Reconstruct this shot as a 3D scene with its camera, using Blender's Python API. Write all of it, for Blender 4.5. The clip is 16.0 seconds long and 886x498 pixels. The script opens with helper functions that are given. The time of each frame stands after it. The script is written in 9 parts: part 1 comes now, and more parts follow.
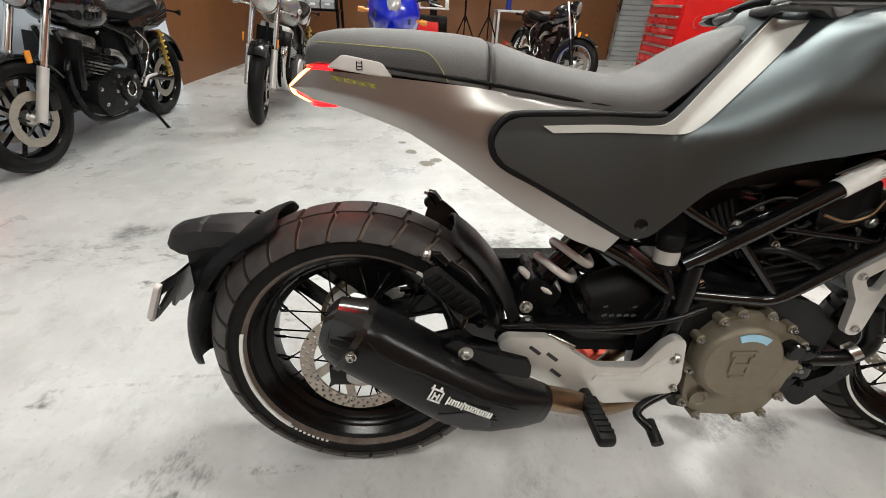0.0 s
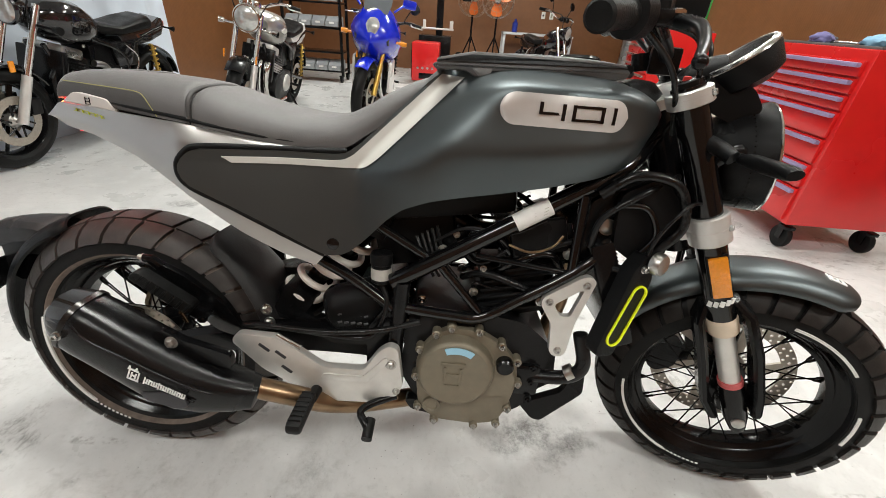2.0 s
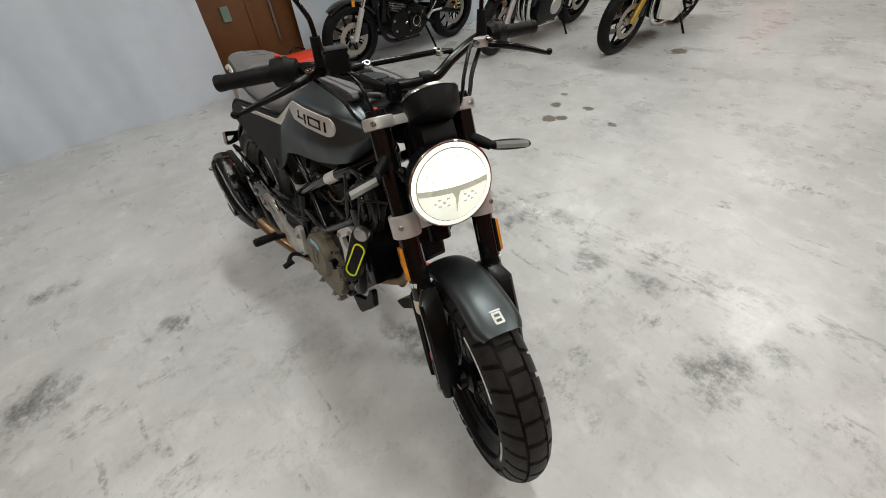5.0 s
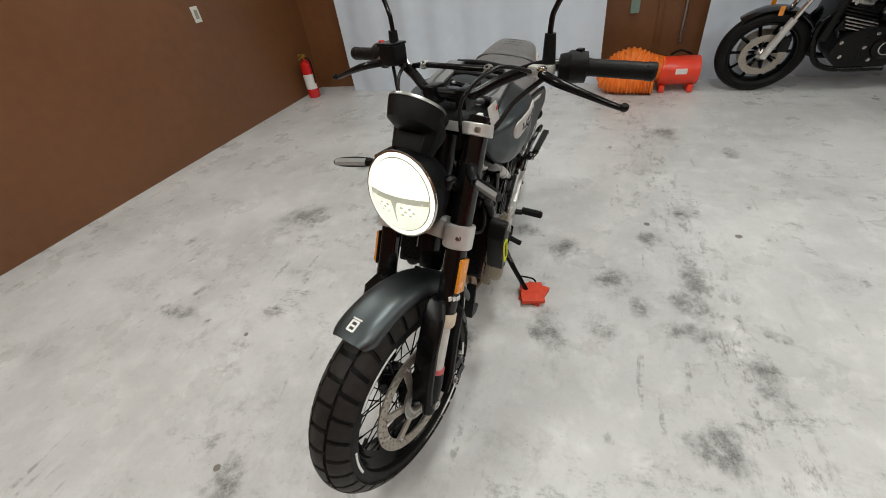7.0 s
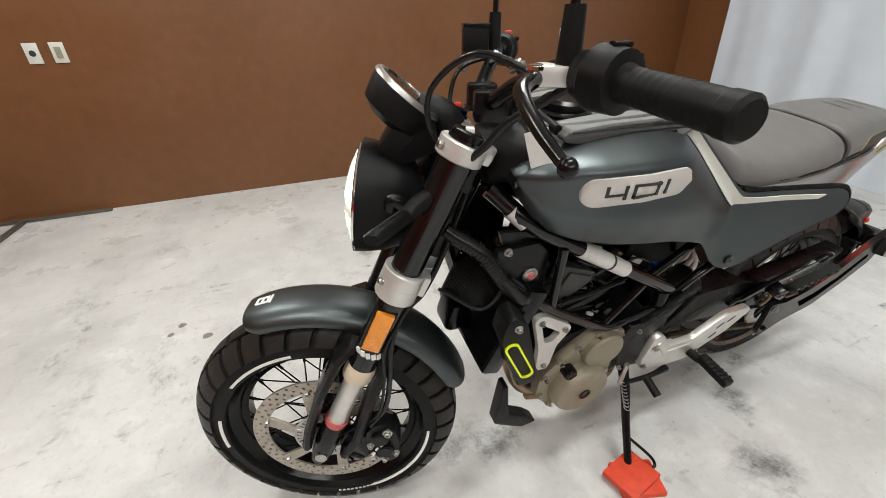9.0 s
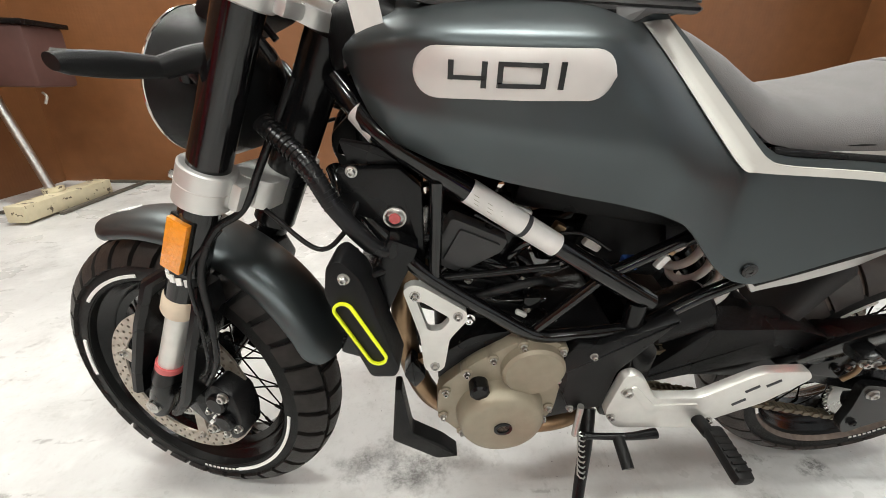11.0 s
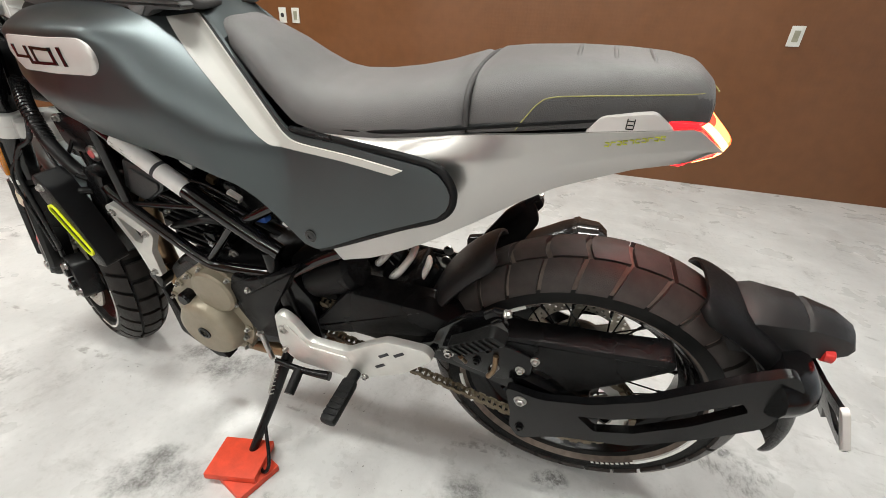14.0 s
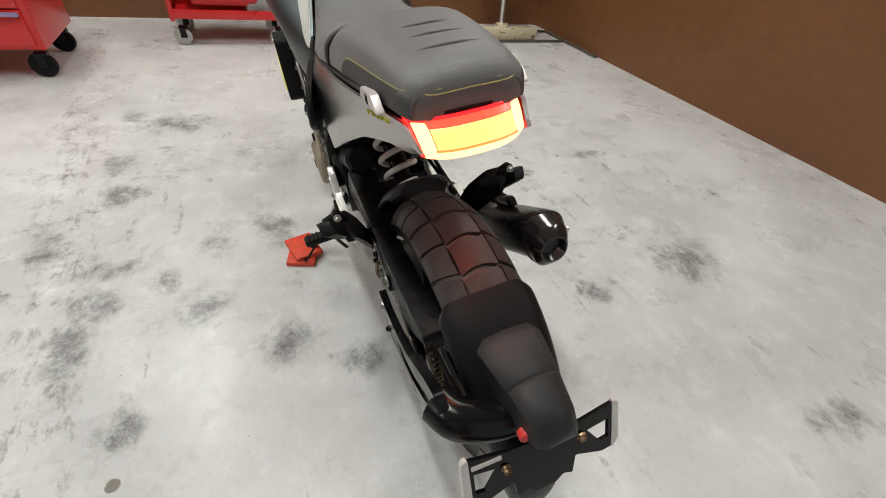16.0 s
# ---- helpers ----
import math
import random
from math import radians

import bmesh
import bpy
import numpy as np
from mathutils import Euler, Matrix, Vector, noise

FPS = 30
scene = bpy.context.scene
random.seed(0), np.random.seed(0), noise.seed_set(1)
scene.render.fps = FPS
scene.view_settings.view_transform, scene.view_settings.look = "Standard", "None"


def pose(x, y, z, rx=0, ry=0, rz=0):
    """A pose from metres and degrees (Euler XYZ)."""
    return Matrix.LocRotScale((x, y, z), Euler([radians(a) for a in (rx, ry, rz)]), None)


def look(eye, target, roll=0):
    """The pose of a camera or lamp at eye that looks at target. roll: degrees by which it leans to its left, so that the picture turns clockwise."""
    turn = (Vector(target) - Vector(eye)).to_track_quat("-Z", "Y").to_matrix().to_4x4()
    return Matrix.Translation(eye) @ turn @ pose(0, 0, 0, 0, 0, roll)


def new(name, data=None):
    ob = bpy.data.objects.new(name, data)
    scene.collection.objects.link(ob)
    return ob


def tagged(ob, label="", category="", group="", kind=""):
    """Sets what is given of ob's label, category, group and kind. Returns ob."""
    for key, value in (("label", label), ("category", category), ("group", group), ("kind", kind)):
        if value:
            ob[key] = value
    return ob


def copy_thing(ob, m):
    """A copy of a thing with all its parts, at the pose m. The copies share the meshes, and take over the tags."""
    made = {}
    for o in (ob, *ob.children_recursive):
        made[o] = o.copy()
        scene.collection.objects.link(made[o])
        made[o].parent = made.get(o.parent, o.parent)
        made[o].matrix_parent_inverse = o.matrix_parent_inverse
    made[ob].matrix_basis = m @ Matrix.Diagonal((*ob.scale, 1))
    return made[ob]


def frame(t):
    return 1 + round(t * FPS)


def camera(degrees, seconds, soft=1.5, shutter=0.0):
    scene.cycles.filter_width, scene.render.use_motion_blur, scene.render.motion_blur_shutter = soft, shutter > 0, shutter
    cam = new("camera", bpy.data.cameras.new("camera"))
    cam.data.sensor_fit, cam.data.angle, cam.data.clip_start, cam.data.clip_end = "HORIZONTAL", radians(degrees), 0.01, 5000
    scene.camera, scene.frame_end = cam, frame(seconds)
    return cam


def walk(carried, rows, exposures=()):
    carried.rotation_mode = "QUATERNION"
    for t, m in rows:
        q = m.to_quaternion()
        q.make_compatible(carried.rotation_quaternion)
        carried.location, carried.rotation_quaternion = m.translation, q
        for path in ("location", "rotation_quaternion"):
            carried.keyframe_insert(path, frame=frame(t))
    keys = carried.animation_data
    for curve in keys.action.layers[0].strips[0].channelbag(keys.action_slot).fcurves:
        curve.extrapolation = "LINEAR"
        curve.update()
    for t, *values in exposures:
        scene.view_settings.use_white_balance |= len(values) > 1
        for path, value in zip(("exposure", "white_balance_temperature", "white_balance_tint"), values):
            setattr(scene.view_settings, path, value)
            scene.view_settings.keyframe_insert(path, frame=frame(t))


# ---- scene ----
cam = camera(95.32, 16.0, soft=0.9)

PATH = [
    (0, (0.1256, -0.5994, 0.9442), (0.2233, 1.0981, -0.1088), 2.75),
    (0.5, (0.2555, -0.6107, 0.9715), (0.3191, 1.0951, -0.0707), 3.30),
    (1, (0.4282, -0.6079, 0.9961), (0.4572, 1.1088, -0.0296), 3.50),
    (1.5, (0.5541, -0.6331, 1.0039), (0.5780, 1.0929, -0.0063), 4.16),
    (2, (0.6829, -0.6857, 1.0315), (0.6635, 1.0435, 0.0268), 4.31),
    (2.5, (0.8251, -0.7141, 1.0899), (0.7093, 0.9858, 0.0426), 3.80),
    (3, (1.0329, -0.6919, 1.1496), (0.7855, 0.9453, 0.0278), 3.09),
    (3.2, (1.1275, -0.6948, 1.1722), (0.8072, 0.9092, 0.0212), 2.45),
    (5.5, (1.9495, -0.2151, 1.3353), (0.5772, 0.3522, -0.0045), -7.76),
    (6, (2.0128, 0.0026, 1.3329), (0.5207, 0.1922, 0.0148), -9.02),
    (6.4, (2.0584, 0.2086, 1.3220), (0.5123, 0.0929, 0.0586), -8.96),
    (6.5, (2.0536, 0.2620, 1.3125), (0.5065, 0.0624, 0.0608), -8.89),
    (7, (1.9701, 0.4679, 1.2667), (0.4903, -0.1421, 0.0675), -8.28),
    (7.5, (1.8314, 0.6459, 1.2324), (0.5170, -0.3614, 0.1109), -7.35),
    (8, (1.6635, 0.7575, 1.2043), (0.5789, -0.5546, 0.1546), -5.44),
    (8.2, (1.5976, 0.7639, 1.1751), (0.6169, -0.6466, 0.1510), -4.63),
    (10.3, (1.0841, 0.7956, 0.9209), (0.8739, -1.0055, 0.0772), 0.84),
    (10.5, (1.0587, 0.7889, 0.8846), (0.8729, -1.0296, 0.0730), 1.18),
    (11, (0.9465, 0.7497, 0.8473), (0.8328, -1.0909, 0.0733), 1.34),
    (11.5, (0.8386, 0.7369, 0.8198), (0.7642, -1.1122, 0.0614), 1.72),
    (12, (0.7179, 0.7496, 0.8088), (0.6954, -1.1050, 0.0606), 1.73),
    (12.5, (0.5632, 0.7836, 0.8281), (0.6144, -1.0651, 0.0666), 1.41),
    (13, (0.4224, 0.7887, 0.8523), (0.5989, -1.0428, 0.0684), 1.19),
    (13.5, (0.2444, 0.7752, 0.8660), (0.5681, -1.0110, 0.0266), 1.65),
    (14, (0.0857, 0.7565, 0.8959), (0.6091, -0.9456, -0.0146), 2.84),
    (14.5, (-0.1029, 0.7309, 0.9202), (0.6617, -0.8335, -0.0647), 4.67),
    (15, (-0.2720, 0.6160, 0.9664), (0.7203, -0.7193, -0.1493), 6.03),
    (15.5, (-0.4168, 0.5027, 1.0095), (0.7637, -0.5834, -0.1977), 7.74),
    (16, (-0.4866, 0.3782, 1.0357), (0.8432, -0.3365, -0.2847), 8.17),
]
walk(cam, [(t, look(eye, target, roll)) for t, eye, target, roll in PATH],
     [(0, 0.42), (1.5, 0.58), (2.5, 0.45), (3.2, 0.27), (5.5, -0.36), (6.5, -0.32), (8.2, 0.12), (10.5, 0.49), (11.5, 0.77), (13, 0.70), (14, 0.48), (15, 0.22), (16, -0.04)])

# ---- world, lamps ----
scene.view_settings.exposure = 0.0
world = bpy.data.worlds.new("world")
world.use_nodes = True
world.node_tree.nodes["Background"].inputs[0].default_value = (0.75, 0.82, 0.9, 1)
world.node_tree.nodes["Background"].inputs[1].default_value = 0.05
scene.world = world
LAMP_W = 44
TAIL_W = 0.06


# ---- materials ----
def material(name, colour, rough=0.5, metal=0.0, vary=0.12, scale=40.0, bump=0.0, fine=400.0, coat=0.0, emit=0.0, emit_colour=None, rough_vary=0.1, spec=0.5, sheen=0.0):
    """Principled surface with two scales of variation in colour and gloss, and fine relief."""
    m = bpy.data.materials.new(name)
    m.use_nodes = True
    n, l = m.node_tree.nodes, m.node_tree.links
    p = n["Principled BSDF"]
    p.inputs["Metallic"].default_value = metal
    p.inputs["Coat Weight"].default_value = coat
    p.inputs["Specular IOR Level"].default_value = spec
    p.inputs["Sheen Weight"].default_value = sheen
    tc = n.new("ShaderNodeTexCoord")
    a, b = n.new("ShaderNodeTexNoise"), n.new("ShaderNodeTexNoise")
    a.inputs["Scale"].default_value, b.inputs["Scale"].default_value = scale * 0.12, scale
    a.inputs["Detail"].default_value = b.inputs["Detail"].default_value = 5
    mix = n.new("ShaderNodeMath")
    mix.operation = "ADD"
    for t in (a, b):
        l.new(tc.outputs["Object"], t.inputs["Vector"])
    l.new(a.outputs["Fac"], mix.inputs[0])
    l.new(b.outputs["Fac"], mix.inputs[1])
    ramp = n.new("ShaderNodeMapRange")
    ramp.inputs["From Min"].default_value, ramp.inputs["From Max"].default_value = 0.7, 1.3
    ramp.inputs["To Min"].default_value, ramp.inputs["To Max"].default_value = 1 - vary, 1 + vary
    l.new(mix.outputs[0], ramp.inputs["Value"])
    vm = n.new("ShaderNodeVectorMath")
    vm.operation = "SCALE"
    vm.inputs[0].default_value = colour
    l.new(ramp.outputs[0], vm.inputs["Scale"])
    l.new(vm.outputs[0], p.inputs["Base Color"])
    rr = n.new("ShaderNodeMapRange")
    rr.inputs["From Min"].default_value, rr.inputs["From Max"].default_value = 0.35, 0.65
    rr.inputs["To Min"].default_value, rr.inputs["To Max"].default_value = max(0.02, rough - rough_vary), min(1, rough + rough_vary)
    l.new(a.outputs["Fac"], rr.inputs["Value"])
    l.new(rr.outputs[0], p.inputs["Roughness"])
    if bump:
        f, bn = n.new("ShaderNodeTexNoise"), n.new("ShaderNodeBump")
        f.inputs["Scale"].default_value = fine
        l.new(tc.outputs["Object"], f.inputs["Vector"])
        bn.inputs["Strength"].default_value, bn.inputs["Distance"].default_value = bump, 0.002
        l.new(f.outputs["Fac"], bn.inputs["Height"])
        l.new(bn.outputs[0], p.inputs["Normal"])
    if emit:
        p.inputs["Emission Color"].default_value = (*(emit_colour or colour), 1)
        p.inputs["Emission Strength"].default_value = emit
    return m


def glass(name, colour=(1, 1, 1), rough=0.02):
    m = bpy.data.materials.new(name)
    m.use_nodes = True
    p = m.node_tree.nodes["Principled BSDF"]
    p.inputs["Base Color"].default_value = (*colour, 1)
    p.inputs["Roughness"].default_value = rough
    p.inputs["Transmission Weight"].default_value = 1
    p.inputs["IOR"].default_value = 1.3
    return m


RUBBER = material("rubber", (0.008, 0.008, 0.008), 0.44, vary=0.25, scale=60, bump=0.25, fine=900, spec=0.13)
TREAD = material("tread_rubber", (0.024, 0.021, 0.0195), 0.46, vary=0.3, scale=50, bump=0.3, fine=700, spec=0.15)
TREAD_REAR = material("worn_brown_tread", (0.052, 0.045, 0.042), 0.44, vary=0.3, scale=50, bump=0.3, fine=700, spec=0.3)
GROOVE = material("dusty_rubber", (0.17, 0.135, 0.113), 0.8, vary=0.35, scale=70, bump=0.3, fine=700)
PLASTIC = material("black_plastic", (0.0050, 0.0050, 0.0054), 0.32, vary=0.15, scale=30, bump=0.3, fine=1500, spec=0.15)
SATIN = material("satin_black_metal", (0.0042, 0.0042, 0.0046), 0.20, vary=0.15, scale=30, bump=0.05, fine=900, spec=0.24)
GLOSS = material("gloss_black_enamel", (0.004, 0.004, 0.0045), 0.09, vary=0.1, scale=30, rough_vary=0.04, spec=0.5)
PAINT = material("matte_graphite_paint", (0.088, 0.101, 0.106), 0.40, metal=0.93, vary=0.08, scale=6, bump=0.02, fine=2500, rough_vary=0.04)
BRONZE = material("grey_bronze_paint", (0.47, 0.455, 0.44), 0.30, metal=0.92, vary=0.07, scale=6, bump=0.02, fine=2500, rough_vary=0.04)
SILVER = material("silver_decal", (0.50, 0.49, 0.46), 0.55, metal=0.0, vary=0.05, scale=15)
BADGE = material("pale_metal_badge", (0.60, 0.57, 0.55), 0.42, metal=0.35, vary=0.06, scale=25)
SEAT = material("grey_vinyl", (0.096, 0.091, 0.091), 0.46, vary=0.12, scale=25, bump=0.35, fine=900, sheen=0.15)
SEAT_SIDE = material("dark_vinyl", (0.050, 0.048, 0.048), 0.55, vary=0.12, scale=25, bump=0.45, fine=700)
LETTER_YELLOW = material("dull_yellow_print", (0.50, 0.52, 0.03), 0.5)
THREAD = material("yellow_thread", (0.33, 0.31, 0.10), 0.7, vary=0.2, scale=300)
ALU = material("cast_aluminium", (0.66, 0.65, 0.62), 0.42, metal=0.6, vary=0.08, scale=40, bump=0.12, fine=900)
ALU_CLAMP = material("silver_painted_aluminium", (0.62, 0.61, 0.59), 0.38, metal=0.55, vary=0.06, scale=40, bump=0.06, fine=900)
CHROME = material("chromed_steel", (0.7, 0.69, 0.67), 0.12, metal=1.0, vary=0.06, scale=40, rough_vary=0.05)
STEEL = material("brushed_steel", (0.45, 0.44, 0.42), 0.33, metal=1.0, vary=0.15, scale=50)
DISC = material("disc_steel", (0.40, 0.36, 0.31), 0.40, metal=0.75, vary=0.15, scale=80)
ENGINE = material("bronze_engine_cover", (0.19, 0.165, 0.12), 0.48, metal=0.35, vary=0.1, scale=50, bump=0.15, fine=1200)
ENGINE_L = material("light_bronze_cover", (0.27, 0.235, 0.175), 0.45, metal=0.35, vary=0.1, scale=50, bump=0.15, fine=1200)
BLOCK = material("black_engine_block", (0.006, 0.006, 0.0065), 0.34, spec=0.22, vary=0.25, scale=60, bump=0.3, fine=300)
PIPE = material("heat_tinted_steel", (0.24, 0.16, 0.095), 0.35, metal=0.9, vary=0.3, scale=25)
SPRING = material("cream_spring", (0.84, 0.79, 0.74), 0.34, vary=0.06, scale=40)
YELLOW = material("fluorescent_yellow", (0.86, 0.95, 0.015), 0.5, vary=0.05, scale=40)
AMBER = material("amber_reflector", (0.75, 0.26, 0.015), 0.22, vary=0.12, scale=200, bump=0.6, fine=260, coat=0.6)
REDPLASTIC = material("red_plastic", (0.55, 0.03, 0.025), 0.35, vary=0.1, scale=30)
PINK = material("faded_red_ring", (0.55, 0.11, 0.11), 0.45, vary=0.12, scale=50)
WHITE = material("white_print", (0.78, 0.78, 0.76), 0.5, vary=0.05, scale=60)
PAPER = material("white_label_paper", (0.70, 0.69, 0.67), 0.45, vary=0.06, scale=60)
INK = material("dark_ink", (0.03, 0.03, 0.035), 0.6)
CREAM = material("cream_collar", (0.62, 0.52, 0.40), 0.4, vary=0.08, scale=40)
BLUE_TAPE = material("pale_blue_sticker", (0.32, 0.58, 0.75), 0.4, vary=0.05)
LENS_RED = material("red_lens", (0.5, 0.01, 0.012), 0.15, emit=2.4, emit_colour=(1.0, 0.012, 0.016))
TAIL_GLOW = material("lit_tail_lamp", (0.8, 0.3, 0.1), 0.4, emit=7.5, emit_colour=(1.0, 0.27, 0.085))
TAIL_SIDE = material("lit_side_lens", (0.8, 0.08, 0.05), 0.3, emit=2.6, emit_colour=(1.0, 0.045, 0.03))
TAIL_INNER = material("lit_inner_band", (0.8, 0.3, 0.1), 0.4, emit=5.0, emit_colour=(1.0, 0.17, 0.045))
TAIL_MID_HOT = material("lit_orange_seam", (0.8, 0.2, 0.05), 0.4, emit=3.0, emit_colour=(1.0, 0.085, 0.02))
TAIL_MID = material("lit_tail_reflector", (0.8, 0.1, 0.05), 0.3, emit=1.5, emit_colour=(1.0, 0.055, 0.03))
HEAD_GLOW = material("lit_headlamp", (0.9, 0.9, 0.82), 0.3, emit=1.35, emit_colour=(1.0, 0.99, 0.88))
HEAD_RING = material("lit_ring", (0.9, 0.9, 0.8), 0.3, emit=1.15, emit_colour=(1.0, 0.98, 0.84))
HEAD_DIM = material("headlamp_reflector", (0.50, 0.50, 0.44), 0.25, metal=0.5, emit=0.95, emit_colour=(0.95, 0.96, 0.80))
HEAD_ARC = material("lamp_facet", (0.55, 0.55, 0.48), 0.25, metal=0.4, emit=0.24, emit_colour=(0.9, 0.92, 0.70))
GREY_BAND = material("grey_lamp_band", (0.27, 0.27, 0.20), 0.4)
CLEAR = glass("clear_plastic")
DASH = material("dash_screen", (0.01, 0.011, 0.012), 0.08, vary=0.02)
HOSE = material("rubber_hose", (0.0075, 0.0075, 0.008), 0.28, vary=0.15, scale=50, bump=0.2, fine=300, spec=0.28)
RED_PAD = material("red_wooden_pad", (0.62, 0.055, 0.02), 0.6, vary=0.2, scale=40, bump=0.2, fine=200)


# ---- building helpers ----
def cr(pts, n):
    """Smooth curve through points, n samples."""
    p = [np.array(q, float) for q in pts]
    if len(p) == 2:
        return [p[0] + (p[1] - p[0]) * i / (n - 1) for i in range(n)]
    p = [2 * p[0] - p[1]] + p + [2 * p[-1] - p[-2]]
    out, m = [], len(p) - 3
    for i in range(n):
        s = i / (n - 1) * m
        k = min(int(s), m - 1)
        u = s - k
        a, b, c, d = p[k:k + 4]
        out.append(0.5 * (2 * b + (c - a) * u + (2 * a - 5 * b + 4 * c - d) * u * u + (3 * b - a - 3 * c + d) * u ** 3))
    return out


def lerp_at(pts, x):
    """Value at x along (x, value) pairs."""
    return float(np.interp(x, [q[0] for q in pts], [q[1] for q in pts]))


def step(a, b, x):
    u = min(1, max(0, (x - a) / (b - a)))
    return u * u * (3 - 2 * u)


def rings(bm, rows, closed=True, caps=True):
    """Skin over rows of points; every row has as many points."""
    vs = [[bm.verts.new(tuple(p)) for p in row] for row in rows]
    n = len(vs[0])
    for a, b in zip(vs, vs[1:]):
        for i in range(n if closed else n - 1):
            j = (i + 1) % n
            bm.faces.new((a[i], a[j], b[j], b[i]))
    if caps and closed:
        bm.faces.new(list(reversed(vs[0])))
        bm.faces.new(vs[-1])
    return vs


def tube(bm, pts, r, n=10, samples=0, caps=True):
    """Round tube along points; r one radius or a list, one a point."""
    n = max(n, 12) if n > 6 else n
    rad = r if isinstance(r, (list, tuple)) else [r] * len(pts)
    if samples:
        c = cr([tuple(p) + (q,) for p, q in zip(pts, rad)], samples)
        pts, rad = [q[:3] for q in c], [q[3] for q in c]
    pts = [Vector(p) for p in pts]
    up, rows = None, []
    for i, p in enumerate(pts):
        t = (pts[min(i + 1, len(pts) - 1)] - pts[max(i - 1, 0)]).normalized()
        if up is None:
            up = Vector((0, 0, 1)) if abs(t.z) < 0.9 else Vector((0, 1, 0))
        up = (up - t * up.dot(t)).normalized()
        side = t.cross(up)
        rows.append([p + (up * math.cos(a) + side * math.sin(a)) * rad[i] for a in (k * math.tau / n for k in range(n))])
    rings(bm, rows, True, caps)


def lathe(bm, prof, centre=(0, 0, 0), axis="y", n=32, tilt=None, closed=False, cap=True):
    """Turned shape; prof rows of (radius, height along the axis). closed: the profile is a loop."""
    rows = []
    for r, h in prof + ([prof[0]] if closed else []):
        row = []
        for k in range(n):
            a = k * math.tau / n
            c, s = r * math.cos(a), r * math.sin(a)
            v = Vector((c, h, s)) if axis == "y" else Vector((h, c, s)) if axis == "x" else Vector((c, s, h))
            row.append((tilt @ v if tilt else v) + Vector(centre))
        rows.append(row)
    rings(bm, rows, True, cap and not closed and prof[0][0] > 0 and prof[-1][0] > 0)
    if closed or prof[0][0] < 1e-6 or prof[-1][0] < 1e-6:
        bmesh.ops.remove_doubles(bm, verts=bm.verts, dist=1e-6)


def box(bm, c, s, bevel=0.0, m=None):
    """Box with centre and size, turned by m about its centre."""
    g = bmesh.ops.create_cube(bm, size=1.0)
    t = Matrix.Translation(c) @ (m or Matrix()) @ Matrix.Diagonal((*s, 1))
    bmesh.ops.transform(bm, matrix=t, verts=g["verts"])
    if bevel:
        e = {e for v in g["verts"] for e in v.link_edges}
        bmesh.ops.bevel(bm, geom=list(e), offset=bevel, segments=2, affect="EDGES", profile=0.6)


def prism(bm, poly, y0, y1, bevel=0.0, holes=(), plane="xz"):
    """Plate from an outline, between two depths, with rounded rims."""
    def at(p, h):
        return (p[0], h, p[1]) if plane == "xz" else (p[0], p[1], h) if plane == "xy" else (h, p[0], p[1])
    if holes:
        edges = []
        for loop in (poly, *holes):
            vs = [bm.verts.new(at(p, y0)) for p in loop]
            edges += [bm.edges.new((vs[i], vs[(i + 1) % len(vs)])) for i in range(len(vs))]
        f = [g for g in bmesh.ops.triangle_fill(bm, edges=edges, use_beauty=True)["geom"] if isinstance(g, bmesh.types.BMFace)]
    else:
        f = [bm.faces.new([bm.verts.new(at(p, y0)) for p in poly])]
    new_geo = bmesh.ops.extrude_face_region(bm, geom=f)["geom"]
    vs = [g for g in new_geo if isinstance(g, bmesh.types.BMVert)]
    bmesh.ops.translate(bm, verts=vs, vec=Vector(at((0, 0), y1 - y0)))
    bmesh.ops.recalc_face_normals(bm, faces=bm.faces)
    if bevel:
        top = {e for v in vs for e in v.link_edges if all(w in vs for w in e.verts) and e.calc_face_angle(0) > 0.5}
        bmesh.ops.bevel(bm, geom=list(top), offset=bevel, segments=2, affect="EDGES", profile=0.6)


def rounded(pts, r, n=4):
    """Outline with its corners rounded."""
    out = []
    for i, p in enumerate(pts):
        a, p, b = Vector(pts[i - 1]), Vector(p), Vector(pts[(i + 1) % len(pts)])
        u, v = (a - p), (b - p)
        q = min(r, u.length * 0.45, v.length * 0.45)
        s, e = p + u.normalized() * q, p + v.normalized() * q
        for k in range(n + 1):
            w = k / n
            c = s * (1 - w) ** 2 + p * 2 * w * (1 - w) + e * w * w
            out.append((c.x, c.y))
    return out


def stadium(x0, x1, z, h, n=8):
    """Long plate outline with round ends."""
    r, out = h / 2, []
    for c, s in ((x1 - r, -90), (x0 + r, 90)):
        for k in range(n + 1):
            a = radians(s + 180 * k / n)
            out.append((c + r * math.cos(a), z + r * math.sin(a)))
    return out


def skin(bm, xs, lo, hi, yf, nv=8, thick=0.004, side=1):
    """Curved panel between two edges over x, y given by yf(x, z, v); side mirrors it."""
    outer, inner = [], []
    for x in xs:
        a, b = lerp_at(lo, x), lerp_at(hi, x)
        ro, ri = [], []
        for k in range(nv + 1):
            v = k / nv
            z = a + (b - a) * v
            y = yf(x, z, v)
            ro.append((x, y * side, z))
            ri.append((x, (y - thick) * side, z))
        outer.append(ro)
        inner.append(ri)
    rings(bm, [o + i[::-1] for o, i in zip(outer, inner)], True, True)


